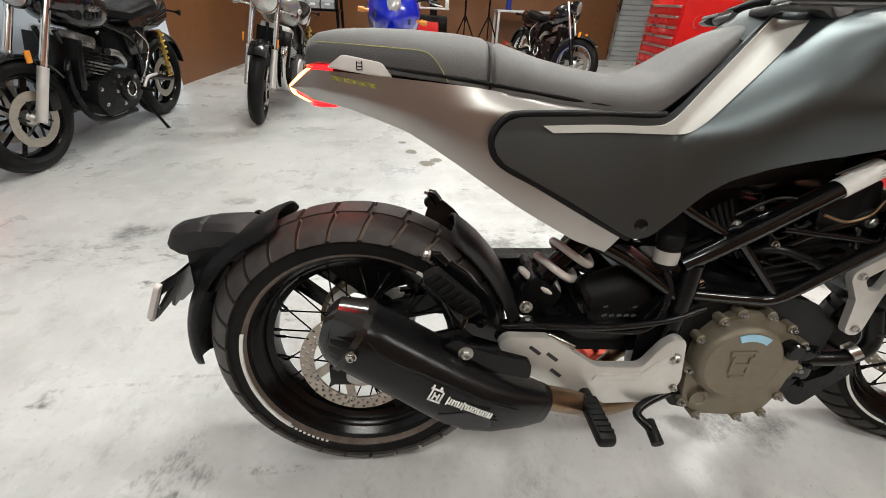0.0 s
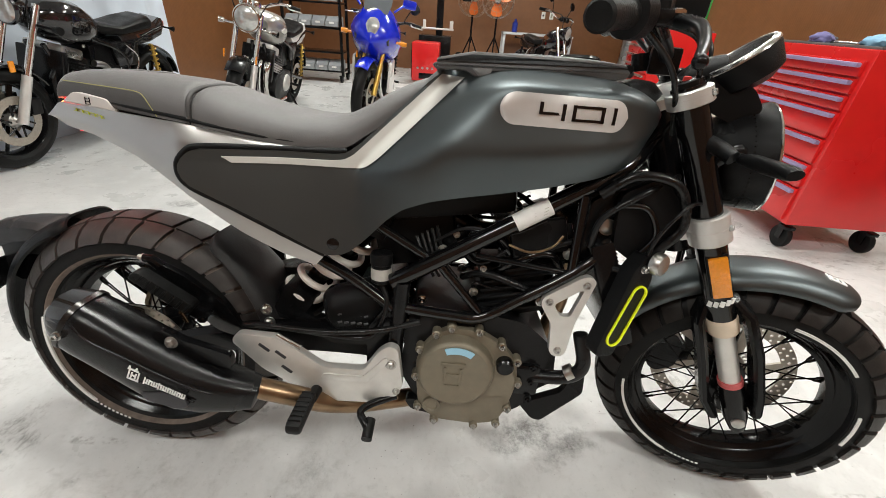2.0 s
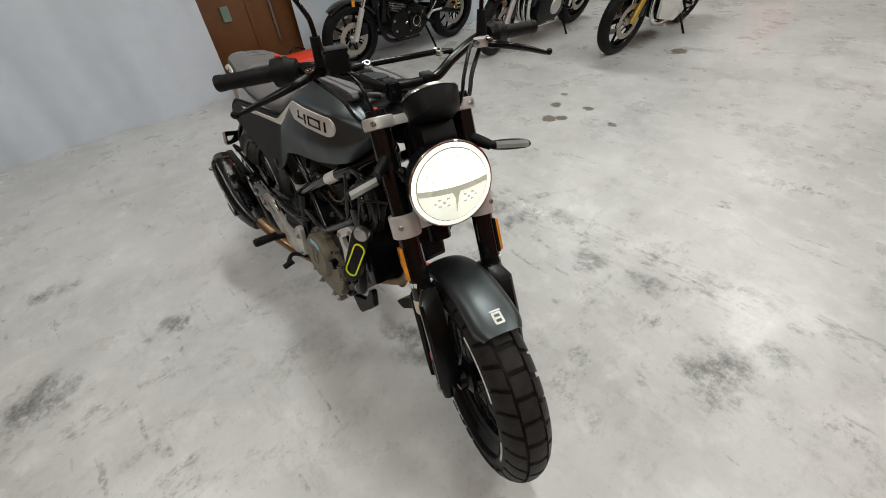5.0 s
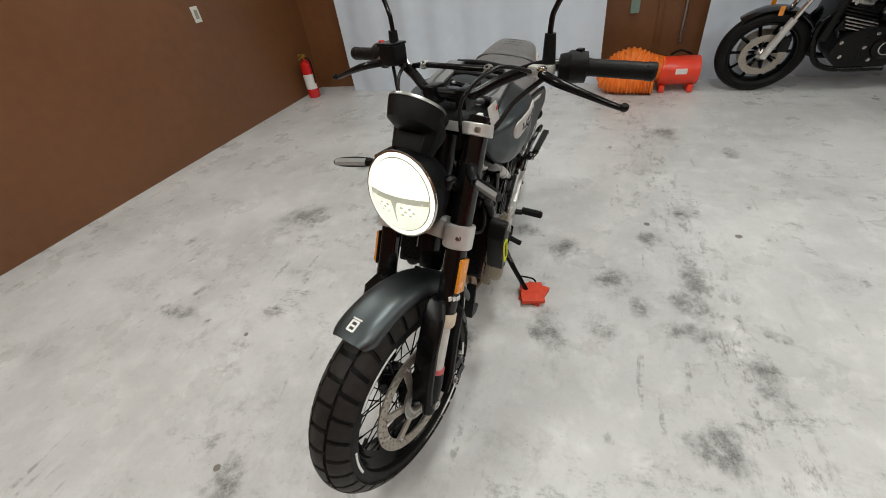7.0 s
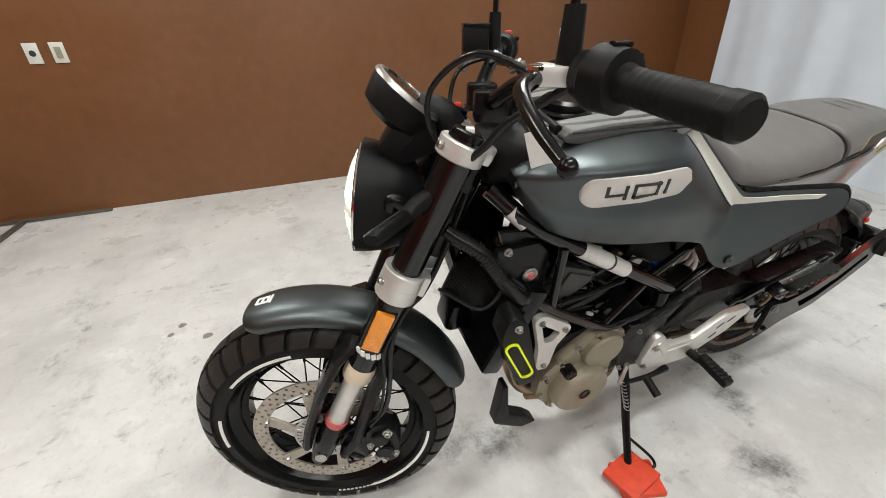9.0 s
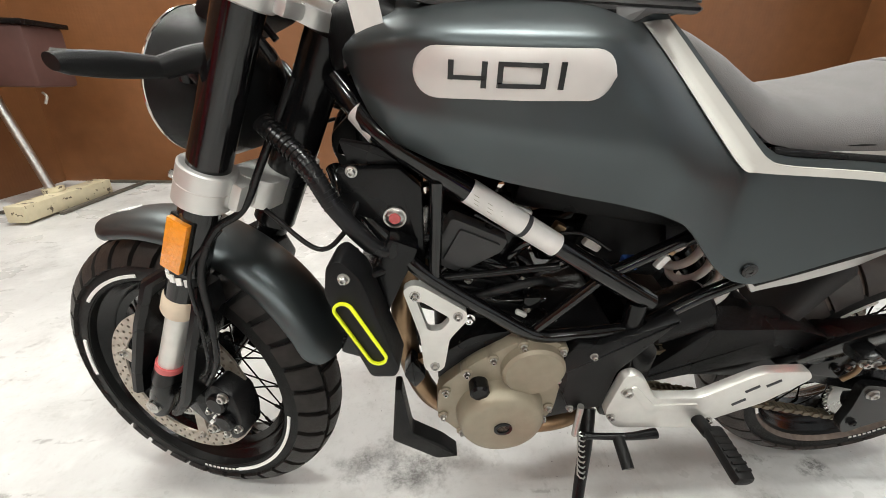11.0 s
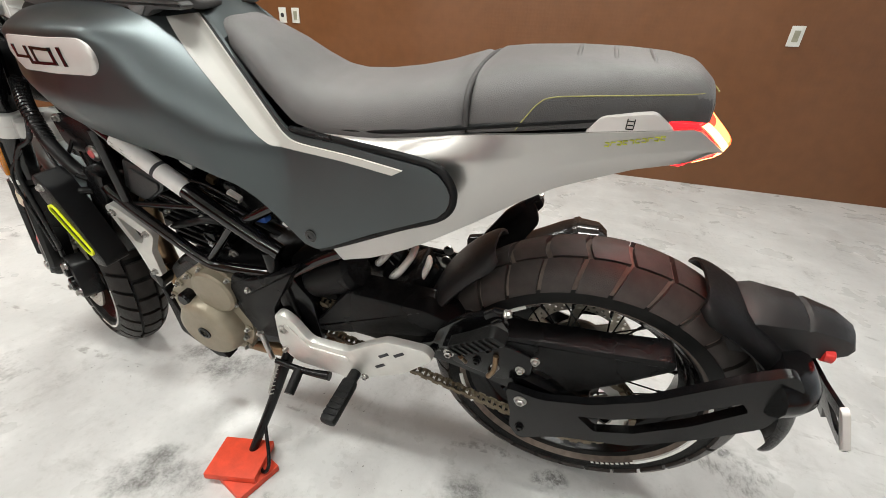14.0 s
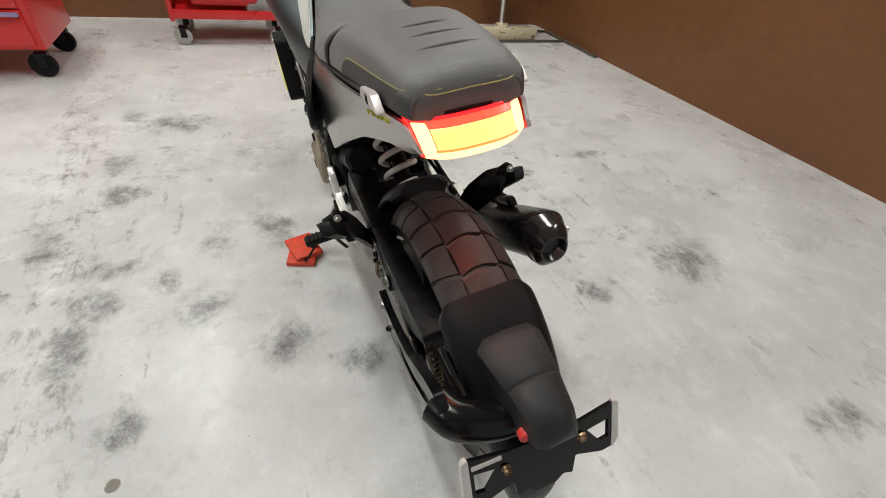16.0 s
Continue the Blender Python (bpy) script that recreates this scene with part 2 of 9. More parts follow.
def part(name, bm, mat, parent=None, label="", m=None, sharp=35):
    """Links a bmesh as one mesh object."""
    if m is not None:
        bmesh.ops.transform(bm, matrix=m, verts=bm.verts)
    bmesh.ops.recalc_face_normals(bm, faces=bm.faces)
    me = bpy.data.meshes.new(name)
    bm.to_mesh(me)
    bm.free()
    me.materials.append(mat)
    me.shade_smooth()
    me.set_sharp_from_angle(angle=radians(sharp))
    ob = new(name, me)
    ob.parent = parent
    if label:
        tagged(ob, label)
    return ob


def twin(name, me, mat_world, parent):
    """Another object on the same mesh."""
    ob = new(name, me)
    ob.parent = parent
    ob.matrix_basis = mat_world
    return ob


def thing(name, label, category, group="", m=None, kind=""):
    ob = new(name)
    ob.empty_display_size = 0.1
    tagged(ob, label, category, group, kind)
    if m is not None:
        ob.matrix_basis = m
    return ob


B = bmesh.new


# ---- the motorcycle ----
LEAN = pose(0, 0, 0, -9.3, 0, 0)
bike = thing("motorcycle", "dark grey scrambler motorcycle leaning on its side stand, lights on", "motorcycle", m=LEAN)
AXIS = Vector((-math.sin(radians(24)), 0, math.cos(radians(24))))
STEER_AT = Vector((1.452, 0.016, 0))
STEER = Matrix.Translation(STEER_AT) @ Matrix.Rotation(radians(-19.2), 4, AXIS) @ Matrix.Translation((-1.452, 0, 0))
AXLE_R, AXLE_F = Vector((0, 0, 0.309)), Vector((1.393, 0, 0.298))


def bolt(parent, at, r=0.007, out=(0, -1, 0), m=None, mat=None, depth=0.008):
    """Hexagon-headed bolt with a washer."""
    bm = B()
    d = Vector(out).normalized()
    q = Vector((0, 0, 1)).rotation_difference(d).to_matrix().to_4x4()
    lathe(bm, [(r * 1.35, -0.002), (r * 1.35, 0.0015), (r, 0.002)], axis="z", n=12)
    lathe(bm, [(r, 0.001), (r, depth * 0.8), (r * 0.8, depth), (r * 0.5, depth), (r * 0.45, depth * 0.55), (0.0001, depth * 0.55)], axis="z", n=6)
    return part("bolt", bm, mat or STEEL, parent, m=(m or Matrix()) @ Matrix.Translation(at) @ q, sharp=25)


def pipe(name, pts, r, mat, samples=0, m=None, label="", parent=None, n=16):
    bm = B()
    tube(bm, pts, r, n, samples)
    return part(name, bm, mat, parent or bike, label, m)


def plate(name, poly, y0, y1, mat, bevel=0.003, r=0.0, holes=(), label="", m=None, parent=None):
    bm = B()
    prism(bm, rounded(poly, r) if r else poly, y0, y1, 0 if holes else bevel, [rounded(h, 0.006) for h in holes])
    return part(name, bm, mat, parent or bike, label, m)


def block(name, c, s, mat, bevel=0.004, turn=None, label="", m=None, parent=None):
    bm = B()
    box(bm, c, s, bevel, turn)
    return part(name, bm, mat, parent or bike, label, m)


def ry(a):
    return Matrix.Rotation(radians(a), 4, "Y")


def ring_plate(bm, r0, r1, y0, y1, sectors, rows, hole, centre):
    """Flat ring drilled with rows of holes, round the y axis."""
    def put(r, a, y):
        return bm.verts.new((centre[0] + r * math.cos(a), centre[1] + y, centre[2] + r * math.sin(a)))
    for s in range(sectors):
        a0, a1 = s * math.tau / sectors, (s + 1) * math.tau / sectors
        for k in range(rows):
            ra, rb = r0 + (r1 - r0) * k / rows, r0 + (r1 - r0) * (k + 1) / rows
            rm, am = (ra + rb) / 2, (a0 + a1) / 2 + (0.25 * (a1 - a0) if k % 2 else -0.2 * (a1 - a0))
            edge = [(ra, a0), (ra, (a0 + a1) / 2), (ra, a1), (rm, a1), (rb, a1), (rb, (a0 + a1) / 2), (rb, a0), (rm, a0)]
            cut = [(rm + hole * math.cos(t), am + hole / rm * math.sin(t)) for t in [radians(d) for d in (225 - 0, 180, 135, 90, 45, 0, 315, 270)]]
            layers = []
            for y in (y0, y1):
                e = [put(r, a, y) for r, a in edge]
                c = [put(r, a, y) for r, a in cut]
                for i in range(8):
                    j = (i + 1) % 8
                    bm.faces.new((e[i], e[j], c[j], c[i]))
                layers.append((e, c))
            (e0, c0), (e1, c1) = layers
            for i in range(8):
                j = (i + 1) % 8
                bm.faces.new((c0[i], c0[j], c1[j], c1[i]))
            if k == 0:
                for i in (0, 1):
                    bm.faces.new((e0[i], e0[i + 1], e1[i + 1], e1[i]))
            if k == rows - 1:
                for i in (4, 5):
                    bm.faces.new((e0[i], e0[i + 1], e1[i + 1], e1[i]))
    bmesh.ops.remove_doubles(bm, verts=bm.verts, dist=1e-5)


def wheel(tag, axle, radius, half, m, pitch_count, turn=0.0):
    """Spoked wheel with a block-tread tyre."""
    base = radius - 0.062 - 0.0092
    bm = B()
    prof = [(0.218, half * 0.72)]
    for k in range(17):
        a = radians(98 - k * 196 / 16)
        prof.append((base + 0.062 * math.cos(a), half * math.sin(a)))
    prof += [(0.218, -half * 0.72)]
    lathe(bm, prof, axle, n=64, closed=True)
    tyre = part(tag + "_tyre", bm, GROOVE if tag == "rear" else RUBBER, bike, "black block-tread tyre with dusty grooves", m)
    sides = B()
    for s in (1, -1):
        lathe(sides, [(base + 0.062 * math.cos(radians(a)) + 0.0015, s * (half * math.sin(radians(a)) + 0.0015)) for a in (72, 80, 88, 97)] + [(0.2185, s * (half * 0.72 + 0.002)), (0.214, s * half * 0.6)], axle, n=64, cap=False)
    part("sidewall", sides, RUBBER, tyre, "", m)
    # tread blocks, four rows of shared meshes
    step_a = math.tau / pitch_count
    meshes = []
    wide = tag == "rear"
    for lo, hi, skew in (((-25, 25, 0.0), (28, 74, 0.30), (-74, -28, -0.30)) if wide else ((-20, 20, 0.0), (26, 72, 0.25), (-72, -26, -0.25))):
        bm = B()
        outer, inner = [], []
        for i in range(4):
            th = (-0.43 + 0.86 * i / 3) * step_a if wide else (-0.39 + 0.78 * i / 3) * step_a
            o, q = [], []
            for k in range(4):
                f = k / 3
                a = radians(lo + (hi - lo) * f)
                sk = th + skew * step_a * ((f if lo > 0 else 1 - f) - (0.0 if wide else 0.5)) + (0.10 * step_a * (1 - (2 * f - 1) ** 2) - 0.10 * step_a if wide and lo < 0 < hi else 0)
                for row, h in ((o, 0.0088), (q, 0.0005 if wide else -0.004)):
                    r = base + (0.062 + h) * math.cos(a)
                    row.append((r * math.sin(sk), (half + h * 0.9) * math.sin(a), r * math.cos(sk)))
            outer.append(o)
            inner.append(q)
        vo = [[bm.verts.new(p) for p in row] for row in outer]
        vi = [[bm.verts.new(p) for p in row] for row in inner]
        for i in range(3):
            for k in range(3):
                bm.faces.new((vo[i][k], vo[i][k + 1], vo[i + 1][k + 1], vo[i + 1][k]))
        rim = [vo[0][k] for k in range(4)] + [vo[i][3] for i in (1, 2, 3)] + [vo[3][k] for k in (2, 1, 0)] + [vo[i][0] for i in (2, 1)]
        low = [vi[0][k] for k in range(4)] + [vi[i][3] for i in (1, 2, 3)] + [vi[3][k] for k in (2, 1, 0)] + [vi[i][0] for i in (2, 1)]
        for i in range(len(rim)):
            j = (i + 1) % len(rim)
            bm.faces.new((rim[i], rim[j], low[j], low[i]))
        bmesh.ops.recalc_face_normals(bm, faces=bm.faces)
        me = bpy.data.meshes.new("tread_block")
        bm.to_mesh(me)
        bm.free()
        me.materials.append(TREAD_REAR if wide else TREAD)
        me.shade_smooth()
        me.set_sharp_from_angle(angle=radians(30))
        meshes.append((me, 0.5 if not wide and not lo < 0 < hi else 0.0))
    for i in range(pitch_count):
        for me, shift in meshes:
            twin("tread_block", me, m @ Matrix.Translation(axle) @ Matrix.Rotation((i + shift) * step_a + turn, 4, "Y"), tyre)
    # rim
    bm = B()
    w = half * 0.72
    lathe(bm, [(0.216, w), (0.219, w + 0.003), (0.222, w), (0.218, w - 0.006), (0.206, w - 0.012), (0.197, w * 0.5), (0.190, 0.0), (0.197, -w * 0.5), (0.206, -w + 0.012), (0.218, -w + 0.006), (0.222, -w), (0.219, -w - 0.003), (0.216, -w), (0.203, -w * 0.6), (0.186, -w * 0.35), (0.184, 0), (0.186, w * 0.35), (0.203, w * 0.6)], axle, n=64, closed=True)
    rim = part(tag + "_rim", bm, SATIN, bike, "black spoked wheel rim", m)
    for s in (1, -1):
        for a0, a1 in ((165, 228), (330, 352), (20, 60)):
            bm = B()
            rows = []
            for k in range(25):
                a = radians(a0 + (a1 - a0) * k / 24) + turn
                rows.append([(axle.x + r * math.cos(a), axle.y + s * (half * 0.985 + d), axle.z + r * math.sin(a)) for r, d in ((0.2275, 0.0), (0.2335, 0.002), (0.2335, 0.005), (0.2275, 0.004))])
            rings(bm, rows)
            part("pinstripe", bm, WHITE, rim, "white pinstripe", m)
    # lettering on the sidewall as plain bars
    for s in (1, -1):
        bm = B()
        for k in range(9):
            a = radians(229 + k * 2.6) + turn
            box(bm, (axle.x + 0.2305 * math.cos(a), s * (half * 0.985 + 0.004), axle.z + 0.2305 * math.sin(a)), (0.006, 0.0016, 0.0042), 0, Matrix.Rotation(-a + 1.57, 4, "Y"))
        part("lettering_bar", bm, WHITE, rim, "", m)
    # spokes on four shared meshes
    for kind in range(4):
        bm = B()
        s = 1 if kind % 2 else -1
        lean = 0.55 if kind < 2 else -0.55
        p0 = Vector((0.046 * math.sin(lean * 1.6), s * 0.034, 0.046 * math.cos(lean * 1.6)))
        p1 = Vector((0, s * 0.012, 0.188))
        tube(bm, [p0, p1], 0.0018, 5)
        q = p1 + (p0 - p1).normalized() * 0.016
        tube(bm, [p1, q], 0.0033, 5)
        bmesh.ops.recalc_face_normals(bm, faces=bm.faces)
        me = bpy.data.meshes.new("spoke")
        bm.to_mesh(me)
        bm.free()
        me.materials.append(SATIN)
        me.shade_smooth()
        for i in range(9):
            a = (i + kind * 0.25) * math.tau / 9
            twin("spoke", me, m @ Matrix.Translation(axle) @ Matrix.Rotation(a, 4, "Y"), rim)
    bm = B()
    lathe(bm, [(0.012, 0.075), (0.03, 0.07), (0.034, 0.05), (0.05, 0.042), (0.05, 0.032), (0.03, 0.026), (0.028, -0.026), (0.05, -0.032), (0.05, -0.042), (0.034, -0.05), (0.03, -0.07), (0.012, -0.075)], axle, n=32)
    hub = part(tag + "_hub", bm, SATIN, bike, "", m)
    return tyre, rim, hub


wheel("rear", AXLE_R, 0.311, 0.070, Matrix(), 29)
wheel("front", AXLE_F, 0.300, 0.058, STEER, 32, 0.35)

# valve on the front rim
bm = B()
tube(bm, [AXLE_F + Vector((0.19 * math.cos(5.9), 0, 0.19 * math.sin(5.9))), AXLE_F + Vector((0.165 * math.cos(5.9), -0.005, 0.165 * math.sin(5.9)))], 0.005, 8)
part("valve", bm, RUBBER, bike, m=STEER)


def brake_disc(tag, c, r0, r1, m, arms, sectors):
    bm = B()
    ring_plate(bm, r0, r1, -0.0022, 0.0022, sectors, 3, 0.0035, c)
    d = part(tag, bm, DISC, bike, "drilled steel brake disc", m)
    for k in range(arms):
        bm = B()
        a = k * math.tau / arms
        b = a + 0.35
        p = [(0.045, a - 0.22), (0.045, a + 0.22), (r0 + 0.004, b + 0.1), (r0 + 0.004, b - 0.1)]
        prism(bm, [(c[0] + r * math.cos(t), c[2] + r * math.sin(t)) for r, t in p], c[1] - 0.003, c[1] + 0.003)
        part("carrier_arm", bm, DISC if arms == 6 else SATIN, d, "", m)
    bm = B()
    lathe(bm, [(0.04, -0.004), (0.056, -0.004), (0.056, 0.004), (0.04, 0.004)], c, n=32, closed=True)
    part("carrier", bm, DISC if arms == 6 else SATIN, d, "", m)
    for k in range(arms):
        a = k * math.tau / arms + 0.35
        lead = 0.008 if c[1] > 0 else -0.008
        bolt(d, (c[0] + (r0 + 0.002) * math.cos(a), c[1] + lead * 0.2, c[2] + (r0 + 0.002) * math.sin(a)), 0.006, (0, lead, 0), m)
    return d


brake_disc("front_brake_disc", (AXLE_F.x, 0.062, AXLE_F.z), 0.128, 0.160, STEER, 6, 40)
brake_disc("rear_brake_disc", (0, -0.078, 0.309), 0.088, 0.115, Matrix(), 6, 32)
bm = B()
for k in range(36):
    a = k * math.tau / 36
    box(bm, (AXLE_F.x + 0.058 * math.cos(a), 0.072, AXLE_F.z + 0.058 * math.sin(a)), (0.016, 0.002, 0.005), 0, Matrix.Rotation(-a, 4, "Y"))
lathe(bm, [(0.044, -0.001), (0.052, -0.001), (0.052, 0.001), (0.044, 0.001)], (AXLE_F.x, 0.072, AXLE_F.z), n=36, closed=True)
lathe(bm, [(0.064, -0.001), (0.069, -0.001), (0.069, 0.001), (0.064, 0.001)], (AXLE_F.x, 0.072, AXLE_F.z), n=36, closed=True)
part("sensor_ring", bm, STEEL, bike, "slotted sensor ring", STEER)

# ---- bodywork ----
COVER_HI = [(0.221, 0.766), (0.226, 0.776), (0.236, 0.787), (0.255, 0.794), (0.389, 0.797), (0.470, 0.795), (0.490, 0.798), (0.507, 0.809), (0.532, 0.833), (0.58, 0.880), (0.63, 0.930), (0.655, 0.950), (0.70, 0.957), (0.78, 0.960), (0.86, 0.958), (0.93, 0.950), (0.985, 0.937), (1.015, 0.922), (1.034, 0.903)]
COVER_LO = [(0.221, 0.756), (0.226, 0.744), (0.238, 0.731), (0.30, 0.699), (0.346, 0.675), (0.441, 0.621), (0.463, 0.612), (0.485, 0.613), (0.505, 0.622), (0.525, 0.640), (0.573, 0.691), (0.60, 0.712), (0.644, 0.730), (0.753, 0.752), (0.86, 0.775), (0.927, 0.791), (0.975, 0.808), (1.005, 0.834), (1.024, 0.864), (1.034, 0.893)]
WIDTH = [(0.221, 0.150), (0.30, 0.163), (0.38, 0.164), (0.47, 0.158), (0.56, 0.160), (0.66, 0.172), (0.76, 0.180), (0.84, 0.182), (0.92, 0.172), (0.98, 0.152), (1.015, 0.128), (1.034, 0.105)]


def flank(x, z, v):
    """Half width of the bodywork."""
    w = lerp_at(WIDTH, x)
    tank = step(0.60, 0.72, x)
    w -= tank * 0.010 * step(0.815, 0.895, z)
    z0 = lerp_at([(0.5, 0.79), (0.56, 0.80), (0.65, 0.882), (0.70, 0.918), (0.74, 0.922), (0.95, 0.920), (1.03, 0.90)], x)
    w -= step(0.50, 0.60, x) * 0.088 * step(z0, 0.985, z) * 1.35
    w -= 0.010 * (1 - v) ** 2 * (1 - tank) + tank * 0.035 * max(0, 0.38 - v) ** 1.5 * 3.0
    # flat side cover and the waist where it runs up beside the seat
    rise = max(0, z - 0.775)
    line = 0.51 + 0.945 * rise
    u = x - line
    cover = lerp_at([(0.775, 0.117), (0.80, 0.110), (0.94, 0.058), (0.96, 0.052)], z) - 0.21 * min(0, u) - 0.154 * min(0, z - 0.775)
    return cover + (w - cover) * math.sin(math.pi / 2 * min(1, max(0, u / (0.125 + 0.5 * max(0, 0.775 - z)))))


XS = sorted(set([0.221, 0.223, 0.226, 0.231, 0.238, 0.246, 0.255] + [0.27 + 0.0136 * k for k in range(56)] + [1.023, 1.030, 1.034]))
for s in (1, -1):
    bm = B()
    skin(bm, XS, COVER_LO, COVER_HI, flank, 22, 0.006, s)
    part("side_panel", bm, PAINT, bike, "matte graphite tank and side cover", sharp=50)
    # silver stripe that follows the seat line
    up = cr([(0.290, 0.783), (0.38, 0.7855), (0.470, 0.785), (0.497, 0.792), (0.516, 0.808), (0.542, 0.834), (0.602, 0.894), (0.650, 0.942)], 60)
    lo = cr([(0.306, 0.7735), (0.39, 0.775), (0.488, 0.773), (0.518, 0.7745), (0.539, 0.786), (0.567, 0.812), (0.634, 0.880), (0.690, 0.938)], 60)
    bm = B()
    rows = []
    for a, b in zip(up, lo):
        o, q = [], []
        for k in range(7):
            p = a + (b - a) * k / 6
            hi, low = lerp_at(COVER_HI, p[0]), lerp_at(COVER_LO, p[0])
            y = flank(p[0], p[1], (p[1] - low) / (hi - low))
            o.append((p[0], s * (y + 0.0034), p[1]))
            q.append((p[0], s * (y - 0.001), p[1]))
        rows.append(o + q[::-1])
    rings(bm, rows)
    part("stripe", bm, SILVER, bike, "silver stripe", sharp=60)
    # dark gasket round the cover
    edge = [(0.49, 0.800), (0.43, 0.799), (0.33, 0.799), (0.255, 0.797), (0.232, 0.789), (0.2175, 0.764), (0.232, 0.7325), (0.30, 0.696), (0.40, 0.641), (0.455, 0.612)]
    bm = B()
    tube(bm, [(p[0], s * (flank(p[0], p[1], 0.5) - 0.006), p[1]) for p in edge], 0.0055, 8, 60)
    part("gasket", bm, PLASTIC, bike)
    # number plate on the tank with its figures
    BADGE_Z = {1: 0.893, -1: 0.895}
    def on_tank(p, d):
        hi, low = lerp_at(COVER_HI, p[0]), lerp_at(COVER_LO, p[0])
        return flank(p[0], p[1], (p[1] - low) / (hi - low)) + d
    bm = B()
    rows = []
    for k in range(33):
        x = 0.748 + 0.103 * (1 - math.cos(math.pi * k / 32))
        r = 0.0245
        h = r if 0.748 + r < x < 0.954 - r else math.sqrt(max(0, r * r - (min(x - 0.748, 0.954 - x) - r) ** 2))
        h = max(h, 0.0015)
        c = BADGE_Z[s] - 0.012 * (x - 0.85)
        y = 0.5 * (on_tank((x, c - h), 0) + on_tank((x, c), 0)) + 0.0055
        rows.append([(x, s * (y + 0.001 - 0.004 * f * f), c + h * f) for f in (-1, -0.9, -0.5, 0, 0.5, 0.9, 1)] + [(x, s * (y - 0.016), c + h * f) for f in (1, 0, -1)])
    rings(bm, rows)
    number_badge = part("number_badge", bm, BADGE, bike, "pale rounded badge with black 401 figures", sharp=40)
    strokes = {"4": [((0, 1), (0, 0.15)), ((0, 0.15), (0.95, 0.15)), ((0.95, 0.95), (0.95, -0.3))], "0": [((0, 0.95), (0, -0.25)), ((0, -0.25), (1.25, -0.25)), ((1.25, -0.25), (1.25, 0.95)), ((1.25, 0.95), (0, 0.95))], "1": [((0, 1), (0, -0.3))]}
    for ch, x0 in (("4", 0.0), ("0", 0.052), ("1", 0.118)):
        bm = B()
        for a, b in strokes[ch]:
            def place(q):
                fx = x0 + q[0] * 0.037
                # right side reads forward, left side reads backward along x
                x = 0.811 + fx if s < 0 else 0.916 - 0.94 * fx
                return x, BADGE_Z[s] - 0.012 * (x - 0.85) + (q[1] - 0.35) * 0.0165
            (xa, za), (xb, zb) = place(a), place(b)
            y = 0.5 * (on_tank(((xa + xb) / 2, BADGE_Z[s] - 0.0245), 0) + on_tank(((xa + xb) / 2, BADGE_Z[s]), 0)) + 0.0062
            horizontal = abs(za - zb) < abs(xa - xb)
            size = (abs(xa - xb) + 0.0048, 0.0024, 0.0042) if horizontal else (0.0056, 0.0024, abs(za - zb) + 0.0042)
            slope = (on_tank((xb + 0.01, 0.899), 0) - on_tank((xb - 0.01, 0.899), 0)) / 0.02
            box(bm, ((xa + xb) / 2, s * y, (za + zb) / 2), size, 0, Matrix.Rotation(math.atan(slope) * s, 4, "Z"))
        part("figure", bm, GLOSS, number_badge, "black figure " + ch)
    bolt(bike, (0.471, s * (flank(0.471, 0.634, 0.1) + 0.001), 0.634), 0.0085, (0, s, 0), None, GLOSS, 0.003)

# tank top between the flanks
bm = B()
rows = []
for k in range(30):
    x = 0.61 + 0.424 * k / 29
    zt = lerp_at(COVER_HI, x)
    y = flank(x, zt, 1) - 0.002
    rows.append([(x, y * c, zt - 0.002 + 0.016 * math.cos(c * math.pi / 2)) for c in (-1, -0.75, -0.5, -0.25, 0, 0.25, 0.5, 0.75, 1)] + [(x, y * c, zt - 0.02) for c in (1, 0, -1)])
rings(bm, rows)
part("tank_top", bm, PAINT, bike)
bm = B()
lathe(bm, [(0.001, 0.018), (0.035, 0.017), (0.041, 0.012), (0.042, 0.0), (0.05, -0.004)], (0.90, 0, 0.975), "z", 28)
part("fuel_cap", bm, SATIN, bike)

# tail panels
SEAT_BASE_LINE = [(-0.05, 0.858), (0.075, 0.842), (0.199, 0.829), (0.343, 0.808), (0.44, 0.800), (0.49, 0.806)]
TAIL_HI = [(-0.079, 0.8205), (-0.045, 0.8460), (0.074, 0.838), (0.198, 0.829), (0.343, 0.809), (0.48, 0.799)]
TAIL_LO = [(-0.079, 0.8185), (-0.046, 0.8025), (0.011, 0.792), (0.049, 0.780), (0.098, 0.763), (0.14, 0.740), (0.185, 0.713), (0.267, 0.661), (0.374, 0.601), (0.43, 0.580), (0.448, 0.600), (0.48, 0.660)]


SEAT_EDGE = [(0.05, 0.100), (0.15, 0.117), (0.216, 0.126), (0.28, 0.130), (0.36, 0.125), (0.44, 0.110), (0.49, 0.097)]


def tail_y(x, z, v):
    """Half width of the tail panel; its upper part slopes in to the seat."""
    w = lerp_at([(-0.074, 0.078), (-0.03, 0.089), (0.035, 0.103), (0.12, 0.121), (0.2, 0.138), (0.3, 0.146), (0.48, 0.140)], x)
    w -= 0.020 * max(0, 0.45 - v) ** 1.4 + 0.01 * step(0.3, 0.42, x)
    f = step(0.10, 0.26, x)
    if f > 0:
        top = lerp_at(TAIL_HI, x)
        low = lerp_at([(0.10, 0.800), (0.26, 0.792), (0.48, 0.788)], x)
        g = min(1, max(0, (z - low) / (top - low)))
        base = min(w + 0.004, flank(max(x, 0.24), min(z, 0.79), 0.5) - 0.007)
        w = w * (1 - f) + f * (base + (lerp_at(SEAT_EDGE, x) + 0.002 - base) * g ** 1.2)
    return w


